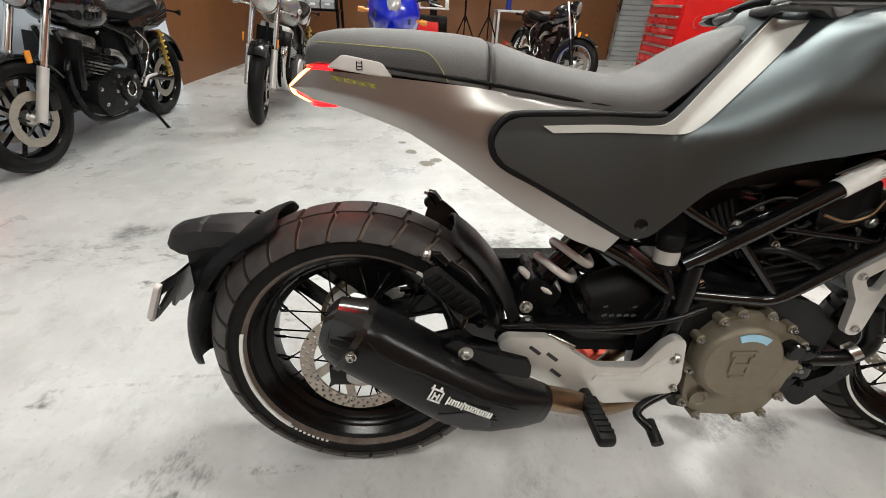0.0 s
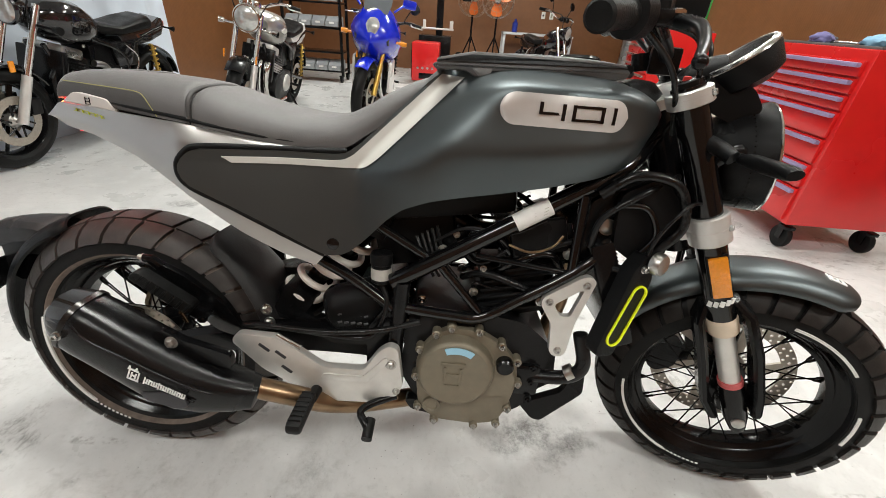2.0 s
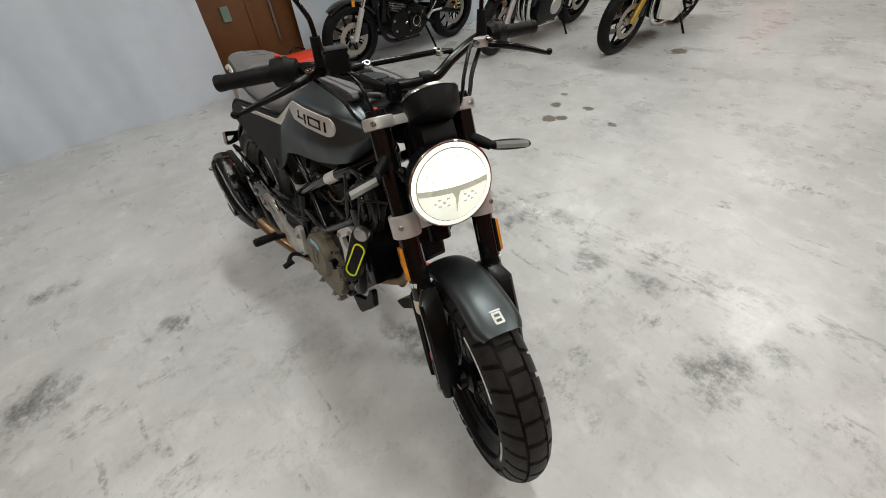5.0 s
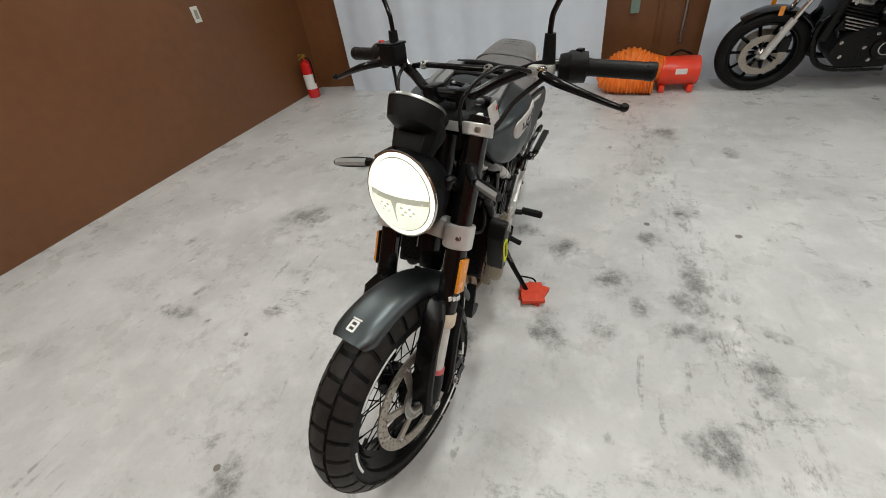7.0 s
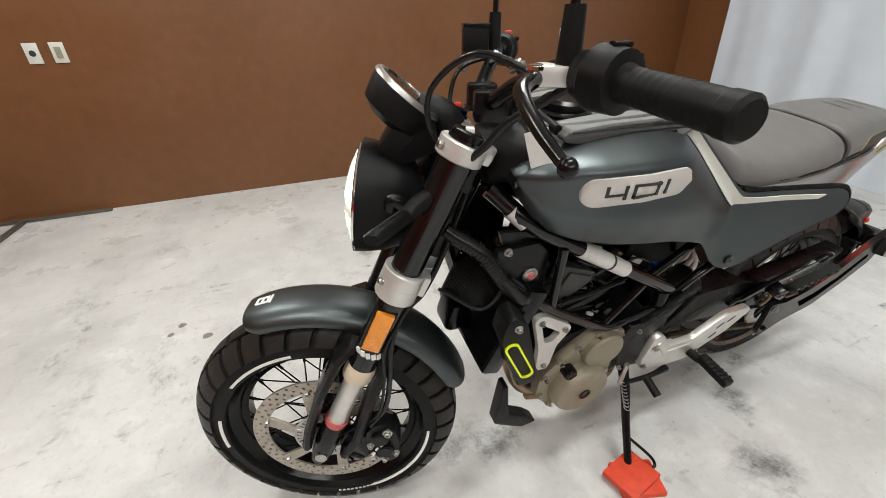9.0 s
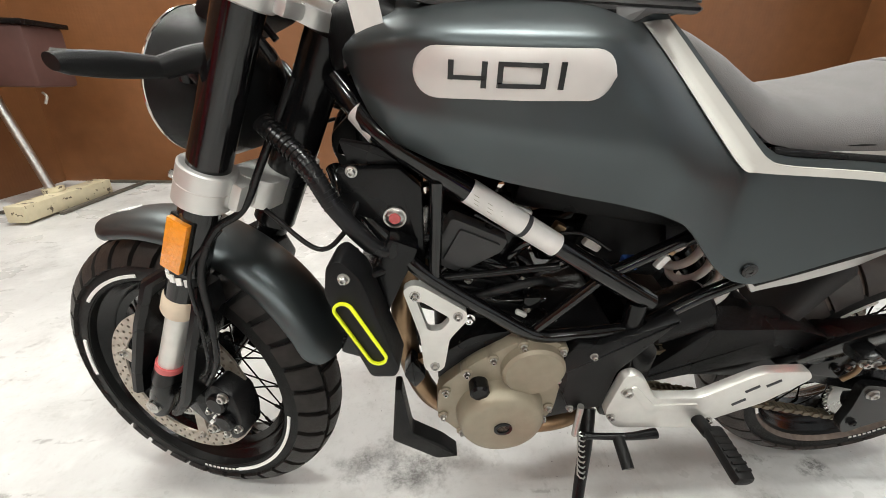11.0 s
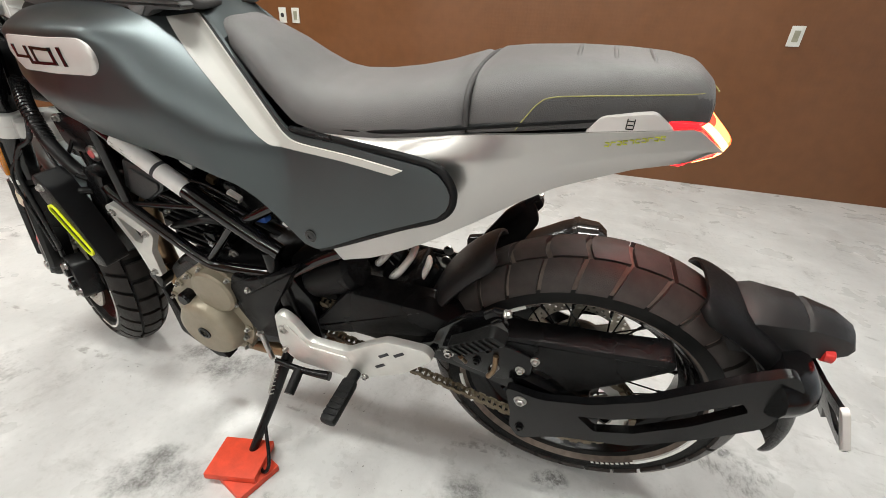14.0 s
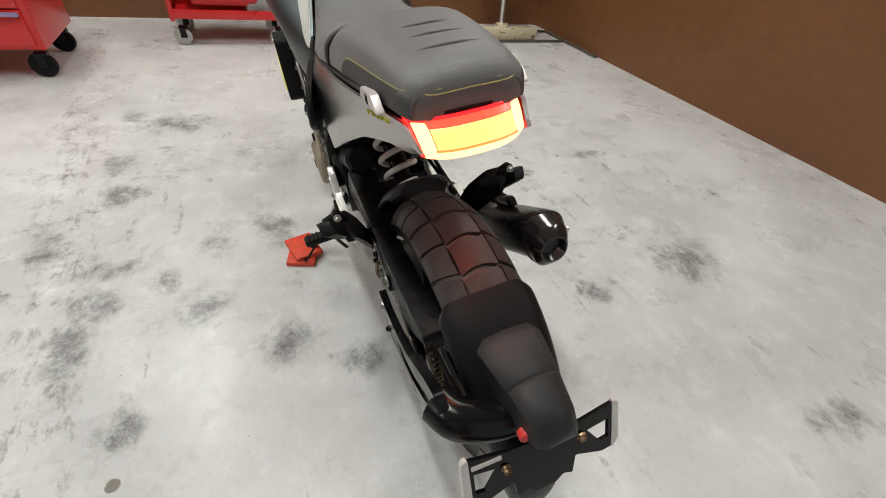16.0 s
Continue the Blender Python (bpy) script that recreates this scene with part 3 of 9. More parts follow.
for s in (1, -1):
    bm = B()
    skin(bm, [-0.079 + 0.559 * k / 56 for k in range(57)], TAIL_LO, TAIL_HI, tail_y, 26, 0.006, s)
    part("tail_panel", bm, BRONZE, bike, "grey metallic tail panel", sharp=60)
    bm = B()
    tube(bm, [(x, s * (lerp_at([(0.05, 0.100), (0.15, 0.117), (0.216, 0.125), (0.28, 0.130), (0.36, 0.125), (0.44, 0.110), (0.50, 0.094)], x) - 0.001), lerp_at(SEAT_BASE_LINE, x) + 0.008) for x in (0.06, 0.12, 0.20, 0.28, 0.36, 0.43, 0.475, 0.50)], 0.0035, 8, 40)
    part("seat_gasket", bm, PLASTIC, bike)
    # brushed badge beside the pillion seat
    bm = B()
    prism(bm, rounded([(0.078, 0.836), (0.062, 0.857), (0.006, 0.866), (-0.018, 0.848)], 0.006), s * 0.098, s * 0.109, 0.002)
    badge = part("side_badge", bm, BADGE, bike, "pale metal plate beside the pillion seat")
    bm = B()
    for dx, dz, w, h in ((0, 0.0045, 0.008, 0.0011), (0, -0.0045, 0.008, 0.0011), (-0.0038, 0, 0.0011, 0.008), (0.0038, 0, 0.0011, 0.008), (0, 0, 0.006, 0.0011), (-0.0038, 0.0055, 0.0011, 0.003), (0.0038, 0.0055, 0.0011, 0.003)):
        box(bm, (0.030 + dx, s * 0.1093, 0.851 + dz), (w, 0.0015, h))
    tagged(part("emblem", bm, SATIN, badge, "small dark emblem"), kind="stuff")
    # yellow lettering as bars
    bm = B()
    for k in range(10):
        x = -0.010 + k * 0.0066
        z = 0.830 - 0.16 * (x - 0.02)
        y = s * (tail_y(x, z, 0.8) + 0.0008)
        for dz in (-0.0020, 0.0020)[k % 3 == 2:]:
            box(bm, (x, y, z + dz), (0.0048, 0.0016, 0.0010))
        box(bm, (x - (0.0022 if k % 2 else -0.0022), y, z), (0.0010, 0.0016, 0.0048))
    tagged(part("lettering_bar", bm, LETTER_YELLOW, bike, "thin yellow lettering bars"), kind="stuff")

# tail underside and lamp
bm = B()
rows = []
for k in range(12):
    x = -0.045 + 0.40 * k / 11
    z = lerp_at(TAIL_LO, x) + 0.012
    w = tail_y(x, z, 0.3) - 0.008
    rows.append([(x, w, z), (x, -w, z), (x, -w, z + 0.02), (x, w, z + 0.02)])
rings(bm, rows)
part("tail_underside", bm, PLASTIC, bike)
LAMP_ROWS = [(0.792, -0.058, 0.058), (0.797, -0.070, 0.061), (0.810, -0.093, 0.066), (0.822, -0.096, 0.071), (0.838, -0.079, 0.074), (0.852, -0.060, 0.076)]


def lamp_face(z, y, grow=0.0):
    """Point on the tail lamp's skin; past one the face turns forward along the side."""
    xr = lerp_at([(r[0], r[1]) for r in LAMP_ROWS], z)
    w = lerp_at([(r[0], r[2]) for r in LAMP_ROWS], z)
    b = max(-1, min(1, y))
    x = xr + 0.020 * abs(b) ** 3
    if abs(y) > 1:
        x += (-0.016 - x) * (abs(y) - 1) / 0.5
        return (x, b * (w + grow) + 0.003, z)
    return (x - grow, b * (w + grow) + 0.003, z)


YS = [-1.5, -1.25, -1] + [k / 12 for k in range(-11, 12)] + [1, 1.25, 1.5]
bm = B()
rings(bm, [[lamp_face(0.792 + 0.060 * k / 20, y) for y in YS] for k in range(21)])
lamp = part("tail_lamp", bm, LENS_RED, bike, "glowing red tail lamp")
bm = B()
rings(bm, [[lamp_face(0.852, y, 0.0015)[:2] + (z,) for y in YS] for z in (0.8522, 0.857)])
part("lamp_lid", bm, PLASTIC, lamp, "black lid over the lamp")
for ends in ([(0.7935, y) for y in YS], [(0.8505, y) for y in YS]):
    bm = B()
    tube(bm, [lamp_face(z, y, 0.0008) for z, y in ends], 0.0022, 8)
    part("frame", bm, LENS_RED, lamp, "raised red frame")


def lamp_patch(name, mat, zs, ya, yb, label, grow=0.0014):
    """Glowing strip that follows the lamp's skin."""
    bm = B()
    rows = []
    for z in zs:
        o = [lamp_face(z, ya(z) + (yb(z) - ya(z)) * k / 36, grow) for k in range(37)]
        i = [lamp_face(z, ya(z) + (yb(z) - ya(z)) * k / 36, -0.002) for k in range(37)]
        rows.append(o + i[::-1])
    rings(bm, rows)
    part(name, bm, mat, lamp, label, sharp=60)


def span(a, b, n=8):
    return [a + (b - a) * k / (n - 1) for k in range(n)]


lamp_patch("light_band", TAIL_GLOW, span(0.7985, 0.8215), lambda z: -0.965, lambda z: 0.965, "bright glowing light band")
for q in (-1, 1):
    lamp_patch("light_band", TAIL_GLOW, span(0.8215, 0.8470), lambda z, q=q: min(q * 0.76, q * 0.965), lambda z, q=q: max(q * 0.76, q * 0.965), "bright glowing light band")
    lamp_patch("side_lens", TAIL_SIDE, span(0.7995, 0.8430), lambda z, q=q: min(q * 1.02, q * 1.34), lambda z, q=q: max(q * 1.02, q * 1.34), "glowing side of the lamp")
lamp_patch("glow_seam", TAIL_MID_HOT, span(0.8217, 0.8238), lambda z: -0.775, lambda z: 0.775, "orange seam between the light bands")
lamp_patch("inner_band", TAIL_INNER, span(0.8240, 0.8420), lambda z: -0.735, lambda z: 0.735, "glowing inner band")
lamp_patch("reflector", TAIL_MID, span(0.8430, 0.8490), lambda z: -0.775, lambda z: 0.775, "dim red reflector above the band")

d = bpy.data.lights.new("tail_lamp_light", "AREA")
d.shape, d.size, d.size_y, d.energy, d.color = "RECTANGLE", 0.05, 0.12, TAIL_W, (1.0, 0.05, 0.05)
d.spread = radians(120)
ob = new("tail_lamp_light", d)
ob.matrix_basis = LEAN @ Matrix.Translation((-0.070, 0.008, 0.789)) @ Matrix.Rotation(radians(14), 4, "Y")
bm = B()
rows = []
for k in range(20):
    x = -0.035 + 0.51 * k / 19
    w = lerp_at([(-0.04, 0.062), (0.0, 0.078)] + SEAT_EDGE, x) - 0.004
    z = lerp_at(SEAT_BASE_LINE, x)
    rows.append([(x, w, z - 0.034), (x, w, z + 0.006), (x, -w, z + 0.006), (x, -w, z - 0.034)])
rings(bm, rows)
part("seat_base", bm, PLASTIC, bike)

# ---- seat ----
def seat_part(name, label, x0, x1, top, base, width, crown, side=0.55, fall=0.70):
    bm = B()
    rows = []
    n = 44
    for k in range(n + 1):
        f = k / n
        x = x0 + (x1 - x0) * f
        zt, zb, w = lerp_at(top, x), lerp_at(base, x), lerp_at(width, x)
        end = min(1, f / 0.05 + 0.15, (1 - f) / 0.05 + 0.15)
        end = math.sin(end * math.pi / 2)
        row = []
        for j in range(33):
            a = math.pi * j / 32
            c, sn = math.cos(a), math.sin(a)
            y = w * math.copysign(abs(c) ** side, c) * (0.94 + 0.06 * end)
            z = zb + (zt - zb) * (abs(sn) ** fall) * (0.90 + 0.10 * end) + crown * sn ** 3 * end
            row.append((x, y, z))
        rows.append(row + [(x, -w * 0.6, zb - 0.004), (x, w * 0.6, zb - 0.004)])
    rings(bm, rows)
    return part(name, bm, SEAT, bike, label, sharp=70)


SEAT_BASE = [(-0.05, 0.865), (0.075, 0.842), (0.199, 0.829), (0.343, 0.808), (0.44, 0.800), (0.49, 0.806), (0.54, 0.842), (0.64, 0.925)]
PILLION_W = [(-0.060, 0.060), (-0.054, 0.077), (-0.035, 0.088), (0.05, 0.102), (0.15, 0.117), (0.22, 0.125)]
PILLION_TOP = [(-0.060, 0.876), (-0.054, 0.885), (-0.040, 0.893), (-0.01, 0.899), (0.04, 0.902), (0.10, 0.902), (0.17, 0.898), (0.21, 0.893), (0.22, 0.889)]
PILLION_BASE = [(-0.06, 0.850), (-0.03, 0.856), (0.075, 0.842), (0.23, 0.826)]
pillion = seat_part("pillion_seat", "grey stitched vinyl pillion seat", -0.060, 0.220, PILLION_TOP, PILLION_BASE, PILLION_W, 0.006, 0.48, 0.66)


def pillion_y(x, z):
    """Half width of the pillion seat's skin at a height."""
    zt, zb = lerp_at(PILLION_TOP, x), lerp_at(PILLION_BASE, x)
    sn = min(0.98, max(0.0, (z - zb) / (zt - zb))) ** (1 / 0.66)
    return lerp_at(PILLION_W, x) * math.sqrt(1 - sn * sn) ** 0.48


rider = seat_part("rider_seat", "smooth grey vinyl rider seat", 0.216, 0.640, [(0.216, 0.890), (0.235, 0.890), (0.29, 0.873), (0.345, 0.861), (0.40, 0.854), (0.45, 0.853), (0.483, 0.860), (0.516, 0.877), (0.555, 0.902), (0.60, 0.924), (0.64, 0.938)], SEAT_BASE, [(0.216, 0.126), (0.28, 0.132), (0.36, 0.128), (0.44, 0.114), (0.50, 0.100), (0.56, 0.080), (0.64, 0.050)], 0.004)
STITCH = [(-0.056, 0.883), (-0.035, 0.8825), (0.02, 0.880), (0.078, 0.877), (0.118, 0.874), (0.134, 0.867), (0.149, 0.848), (0.157, 0.835)]
for s in (1, -1):
    bm = B()
    rows = []
    for k in range(40):
        x = -0.055 + 0.212 * k / 39
        zb = lerp_at(PILLION_BASE, x) + 0.0005
        zt = max(lerp_at(STITCH, x) - 0.0012, zb + 0.001)
        zs = [zb + (zt - zb) * q / 6 for q in range(7)]
        rows.append([(x, s * (pillion_y(x, z) + 0.0006), z) for z in zs] + [(x, s * (pillion_y(x, z) - 0.004), z) for z in (zt, zb)])
    rings(bm, rows)
    part("side_panel_vinyl", bm, SEAT_SIDE, pillion, "darker vinyl side")
    bm = B()
    line = cr(STITCH, 80)
    tube(bm, [(x, s * (pillion_y(x, z) + 0.0005), z) for x, z in line], 0.0007, 6)
    part("stitching", bm, THREAD, pillion, "yellow stitching")
bm = B()
tube(bm, [(-0.0575, -0.058, 0.8815), (-0.0603, -0.045, 0.8795), (-0.0606, 0, 0.8800), (-0.0603, 0.045, 0.8795), (-0.0575, 0.058, 0.8815)], 0.0008, 6, 24)
part("stitching", bm, THREAD, pillion, "yellow stitching")
# raised ribs across the top
for x in (0.013, 0.057, 0.100):
    bm = B()
    zt = lerp_at(PILLION_TOP, x)
    tube(bm, [(x + 0.010, -0.068, zt - 0.006), (x + 0.002, -0.058, zt - 0.0012), (x, -0.045, zt + 0.0022), (x, -0.022, zt + 0.0052), (x, 0, zt + 0.0060), (x, 0.022, zt + 0.0052), (x, 0.045, zt + 0.0022), (x + 0.002, 0.058, zt - 0.0012), (x + 0.010, 0.068, zt - 0.006)], [0.0010, 0.0026, 0.0030, 0.0030, 0.0030, 0.0030, 0.0030, 0.0026, 0.0010], 8, 40)
    part("rib", bm, SEAT, pillion, "raised rib")
bm = B()
tube(bm, [(0.218, -0.125, 0.836), (0.218, -0.119, 0.868), (0.218, -0.085, 0.886), (0.218, 0, 0.893), (0.218, 0.085, 0.886), (0.218, 0.119, 0.868), (0.218, 0.125, 0.836)], 0.004, 8, 40)
part("seam", bm, SEAT_SIDE, rider, "dark seam between the seats")

# ---- tank rack ----
RACK_GREY = material("grey_black_rack_plastic", (0.075, 0.075, 0.076), 0.42, vary=0.12, scale=30, bump=0.3, fine=1500)
# paler tone of the rack plastic, for its facets and lip
RACK_EDGE = material("paler_rack_plastic", (0.16, 0.16, 0.162), 0.45, vary=0.15, scale=60, bump=0.3, fine=1500)
RACK = Matrix.Translation((0.016, 0, -0.006)) @ Matrix.Diagonal((1, 0.76, 1, 1))
for s in (1, -1):
    bm = B()
    tube(bm, [(0.630, s * 0.03, 0.960), (0.630, s * 0.08, 0.959), (0.65, s * 0.105, 0.968), (0.75, s * 0.116, 0.979), (0.88, s * 0.115, 0.979), (0.945, s * 0.095, 0.974), (0.97, s * 0.05, 0.972)], 0.0075, 8, 30)
    part("rack_rail", bm, RACK_GREY, bike, "black plastic tank rack rail", RACK)
    side = plate("rack_side", [(0.640, 0.948), (0.632, 0.954), (0.662, 0.970), (0.70, 0.974), (0.88, 0.975), (0.955, 0.971), (0.966, 0.963), (0.960, 0.953), (0.930, 0.948), (0.890, 0.936), (0.850, 0.928), (0.728, 0.928), (0.690, 0.948)], s * 0.082, s * 0.102, RACK_GREY, 0.005, 0.006, label="grey-black plastic rack side")
    # no hollow here: a near-black plate puts its shade into the colour
    plate("recess_shade", [(0.872, 0.951), (0.728, 0.951), (0.742, 0.937), (0.846, 0.937)], s * 0.1005, s * 0.1032, PLASTIC, 0.001, 0.004, parent=side)
    for xa, xb in ((0.894, 0.862), (0.735, 0.700)):
        plate("facet", [(xa, 0.953), (xb, 0.953), (xb + (0.010 if xa > 0.8 else 0.012), 0.941), (xa - 0.006, 0.939)], s * 0.1005, s * 0.1040, RACK_EDGE, 0.001, 0.003, parent=side)
    plate("rack_lip", [(0.640, 0.959), (0.642, 0.965), (0.70, 0.9775), (0.88, 0.9785), (0.953, 0.9745), (0.957, 0.969), (0.88, 0.972), (0.70, 0.971)], s * 0.060, s * 0.1045, RACK_EDGE, 0.002, 0.002, parent=side)
plate("rack_label", [(0.808, 0.9235), (0.742, 0.9245), (0.744, 0.911), (0.806, 0.910)], 0.088, 0.0935, PAPER, 0.001, 0.002, label="white label under the rack")
for x in (0.66, 0.78, 0.95):
    bm = B()
    tube(bm, [(x, -0.11, 0.975), (x, 0, 0.981), (x, 0.11, 0.975)], 0.008, 8, 12)
    part("rack_bar", bm, PLASTIC, bike, "", RACK)

# ---- frame ----
for s in (1, -1):
    up = pipe("frame_tube", [(1.055, s * 0.045, 0.862), (0.99, s * 0.095, 0.806), (0.885, s * 0.112, 0.742), (0.745, s * 0.118, 0.655), (0.63, s * 0.118, 0.583), (0.58, s * 0.115, 0.552)], 0.0165, GLOSS, 40, label="gloss black frame tube")
    pipe("frame_tube", [(1.07, s * 0.045, 0.745), (1.045, s * 0.08, 0.712), (0.965, s * 0.122, 0.640), (0.925, s * 0.126, 0.604), (0.84, s * 0.128, 0.545), (0.762, s * 0.128, 0.495), (0.70, s * 0.126, 0.492), (0.60, s * 0.120, 0.498)], 0.0115, GLOSS, 44)
    pipe("frame_tube", [(0.925, s * 0.118, 0.755), (0.925, s * 0.124, 0.606)], 0.0095, GLOSS)
    pipe("frame_tube", [(0.915, s * 0.120, 0.603), (0.74, s * 0.116, 0.622)], 0.0058, SATIN)
    pipe("frame_tube", [(0.765, s * 0.124, 0.495), (0.665, s * 0.118, 0.605)], 0.0085, GLOSS)
    pipe("frame_tube", [(0.60, s * 0.118, 0.555), (0.595, s * 0.12, 0.47), (0.585, s * 0.118, 0.37)], 0.017, SATIN, 16)
    pipe("frame_tube", [(0.60, s * 0.115, 0.478), (0.50, s * 0.105, 0.545), (0.40, s * 0.10, 0.600), (0.27, s * 0.095, 0.690)], 0.0115, GLOSS, 20)
    pipe("frame_tube", [(0.66, s * 0.11, 0.60), (0.55, s * 0.10, 0.66), (0.42, s * 0.09, 0.745)], 0.010, GLOSS)
    # label sheets wrapped on the upper tube
    run = cr([(1.055, s * 0.045, 0.862), (0.99, s * 0.095, 0.806), (0.885, s * 0.112, 0.742), (0.745, s * 0.118, 0.655), (0.63, s * 0.118, 0.583), (0.58, s * 0.115, 0.552)], 120)
    xa, xb = (0.806, 0.872) if s < 0 else (0.752, 0.888)
    mid = [q for q in run if xa <= q[0] <= xb]
    a, b = (mid[-1][0], mid[-1][2]), (mid[0][0], mid[0][2])
    bm = B()
    tube(bm, mid, 0.0174, 16)
    sticker = part("label", bm, PAPER, bike, "white printed label on the frame tube")
    if s > 0:
        bm = B()
        tube(bm, [q for q in mid if q[0] < 0.808][:1] + [q for q in mid if q[0] < 0.806][:1], 0.0176, 16)
        part("gap", bm, INK, sticker)
    bm = B()
    for k in range(7 if s > 0 else 3):
        for j in range(3):
            f = (k + 0.5) / (7 if s > 0 else 3)
            q = Vector((a[0] + (b[0] - a[0]) * f, s * (0.1150 + 0.0170 - 0.001 * abs(j - 1)), a[1] + (b[1] - a[1]) * f + 0.006 * (j - 1)))
            box(bm, q, (0.008, 0.0010, 0.0005), 0, ry(-32))
    part("print_bar", bm, GREY_BAND, sticker)
    # steering-head gusset plate with round plug
    plate("gusset", [(1.055, 0.765), (0.975, 0.768), (0.944, 0.740), (0.938, 0.613), (0.985, 0.642), (1.055, 0.712)], s * 0.088, s * 0.104, SATIN, 0.003, 0.006, label="black frame gusset plate")
    bm = B()
    lathe(bm, [(0.001, 0.007), (0.011, 0.006), (0.0135, 0.004), (0.016, 0.004), (0.016, 0.0)], (0.981, s * 0.104, 0.697), n=24, tilt=Matrix.Scale(s, 3, (0, 1, 0)))
    plug = part("plug", bm, STEEL, bike, "round steel plug")
    if s > 0:
        bm = B()
        lathe(bm, [(0.001, 0.0085), (0.0075, 0.008), (0.0085, 0.006)], (0.981, s * 0.104, 0.697), n=20)
        part("plug_centre", bm, PINK, plug, "faded red centre")
    bolt(bike, (1.035, s * 0.104, 0.762), 0.006, (0, s, 0))
    plate("gusset_upper", [(1.05, 0.80), (0.985, 0.79), (0.965, 0.768), (1.04, 0.768)], s * 0.084, s * 0.094, SATIN, 0.002, 0.005)
    # cast triangle bracket under the frame
    plate("engine_bracket", [(0.972, 0.598), (0.957, 0.608), (0.942, 0.603), (0.876, 0.556), (0.874, 0.540), (0.900, 0.500), (0.906, 0.436), (0.916, 0.426), (0.934, 0.428), (0.940, 0.440), (0.946, 0.505)], s * 0.128, s * 0.142, ALU, 0.003, 0.008, holes=[[(0.952, 0.578), (0.942, 0.575), (0.902, 0.545), (0.902, 0.537), (0.915, 0.519), (0.934, 0.519)]], label="cast silver triangular engine bracket")
    for x, z in ((0.954, 0.588), (0.889, 0.548), (0.922, 0.441)):
        bolt(bike, (x, s * 0.142, z), 0.006, (0, s, 0))
    # footrest bracket
    foot = plate("footrest_bracket", [(0.258, 0.408), (0.272, 0.428), (0.352, 0.426), (0.382, 0.408), (0.445, 0.364), (0.530, 0.364), (0.562, 0.414), (0.584, 0.428), (0.602, 0.420), (0.614, 0.330), (0.600, 0.300), (0.580, 0.282), (0.43, 0.276), (0.392, 0.305), (0.32, 0.345)], s * 0.140, s * 0.158, ALU, 0.005, 0.012, label="cast aluminium footrest bracket")
    for k in range(3):
        sx, sz = ((0.327, 0.400), (0.360, 0.386), (0.371, 0.351))[k]
        block("slot", (sx, s * 0.1575, sz), (0.026, 0.003, 0.007), INK, 0.001, ry(38), parent=foot)
    plate("rib", [(0.448, 0.350), (0.53, 0.350), (0.575, 0.400), (0.585, 0.395), (0.54, 0.335), (0.44, 0.335)], s * 0.157, s * 0.161, ALU, 0.001, 0.005, parent=foot)
    bolt(foot, (0.587, s * 0.158, 0.384), 0.009, (0, s, 0))
    bolt(foot, (0.600, s * 0.158, 0.318), 0.006, (0, s, 0))
    bolt(foot, (0.41, s * 0.158, 0.302), 0.006, (0, s, 0))
    # foldable peg
    bm = B()
    tube(bm, [(0.432, s * 0.158, 0.305), (0.43, s * 0.19, 0.308)], 0.012, 8)
    box(bm, (0.426, s * 0.232, 0.313), (0.031, 0.095, 0.024), 0.009, Matrix.Rotation(radians(-s * 3), 4, "X"))
    for k in range(7):
        box(bm, (0.426, s * (0.194 + 0.012 * k), 0.3252), (0.024, 0.005, 0.004), 0.001)
    part("footpeg", bm, RUBBER, bike, "black ribbed rubber footpeg")

# head tube and steering stem
pipe("head_tube", [(1.205 - 0.02, 0, 0.64), (1.065, 0, 0.91)], 0.032, SATIN, label="black steering head")
# airbox and electrics behind the frame
RELAY_GREY = material("grey_black_box", (0.020, 0.020, 0.0205), 0.45, vary=0.12, scale=30, bump=0.2, fine=1200)
RELAY = [(0.903, 0.699), (0.936, 0.627), (0.887, 0.604), (0.827, 0.641), (0.818, 0.662)]
FITTINGS = [("connector", (0.793, 0.062, 0.686), (0.030, 0.014, 0.016), PAPER, "pale plastic connector"), ("clip", (0.682, 0.082, 0.639), (0.030, 0.012, 0.013), SPRING, "cream hose clip"), ("bracket", (0.778, 0.090, 0.572), (0.022, 0.008, 0.012), ALU, "small silver bracket"), ("clip", (0.777, 0.092, 0.509), (0.020, 0.008, 0.008), PAPER, ""), ("striped_sticker", (0.565, 0.090, 0.612), (0.012, 0.010, 0.026), PAPER, "white sticker with black stripes"), ("cap", (0.562, 0.090, 0.634), (0.020, 0.014, 0.009), PIPE, "bronze cap"), ("sensor_plug", (0.735, 0.072, 0.663), (0.018, 0.016, 0.016), PIPE, "brown sensor plug")]
block("airbox", (0.66, 0, 0.735), (0.30, 0.17, 0.11), PLASTIC, 0.02, ry(-8))
block("throttle_cover", (0.615, 0, 0.635), (0.17, 0.13, 0.13), PLASTIC, 0.02, ry(-10))
block("battery_box", (0.50, 0, 0.70), (0.16, 0.16, 0.12), PLASTIC, 0.015, ry(20))
relay = plate("relay_box", RELAY, 0.082, 0.110, RELAY_GREY, 0.005, 0.008, label="grey-black electrical box with bevelled lid")
plate("lid", [(p[0] * 0.72 + 0.28 * 0.858, p[1] * 0.72 + 0.28 * 0.642) for p in RELAY], 0.109, 0.115, RELAY_GREY, 0.003, 0.006, parent=relay)
for name, c, size, mat, label in FITTINGS:
    block(name, c, size, mat, min(size) * 0.25, ry(-28), label=label)
for x, z in RELAY[1:3]:
    bolt(bike, (x * 0.9 + 0.0858, 0.113, z * 0.9 + 0.0645), 0.005, (0, 1, 0), None, SATIN)
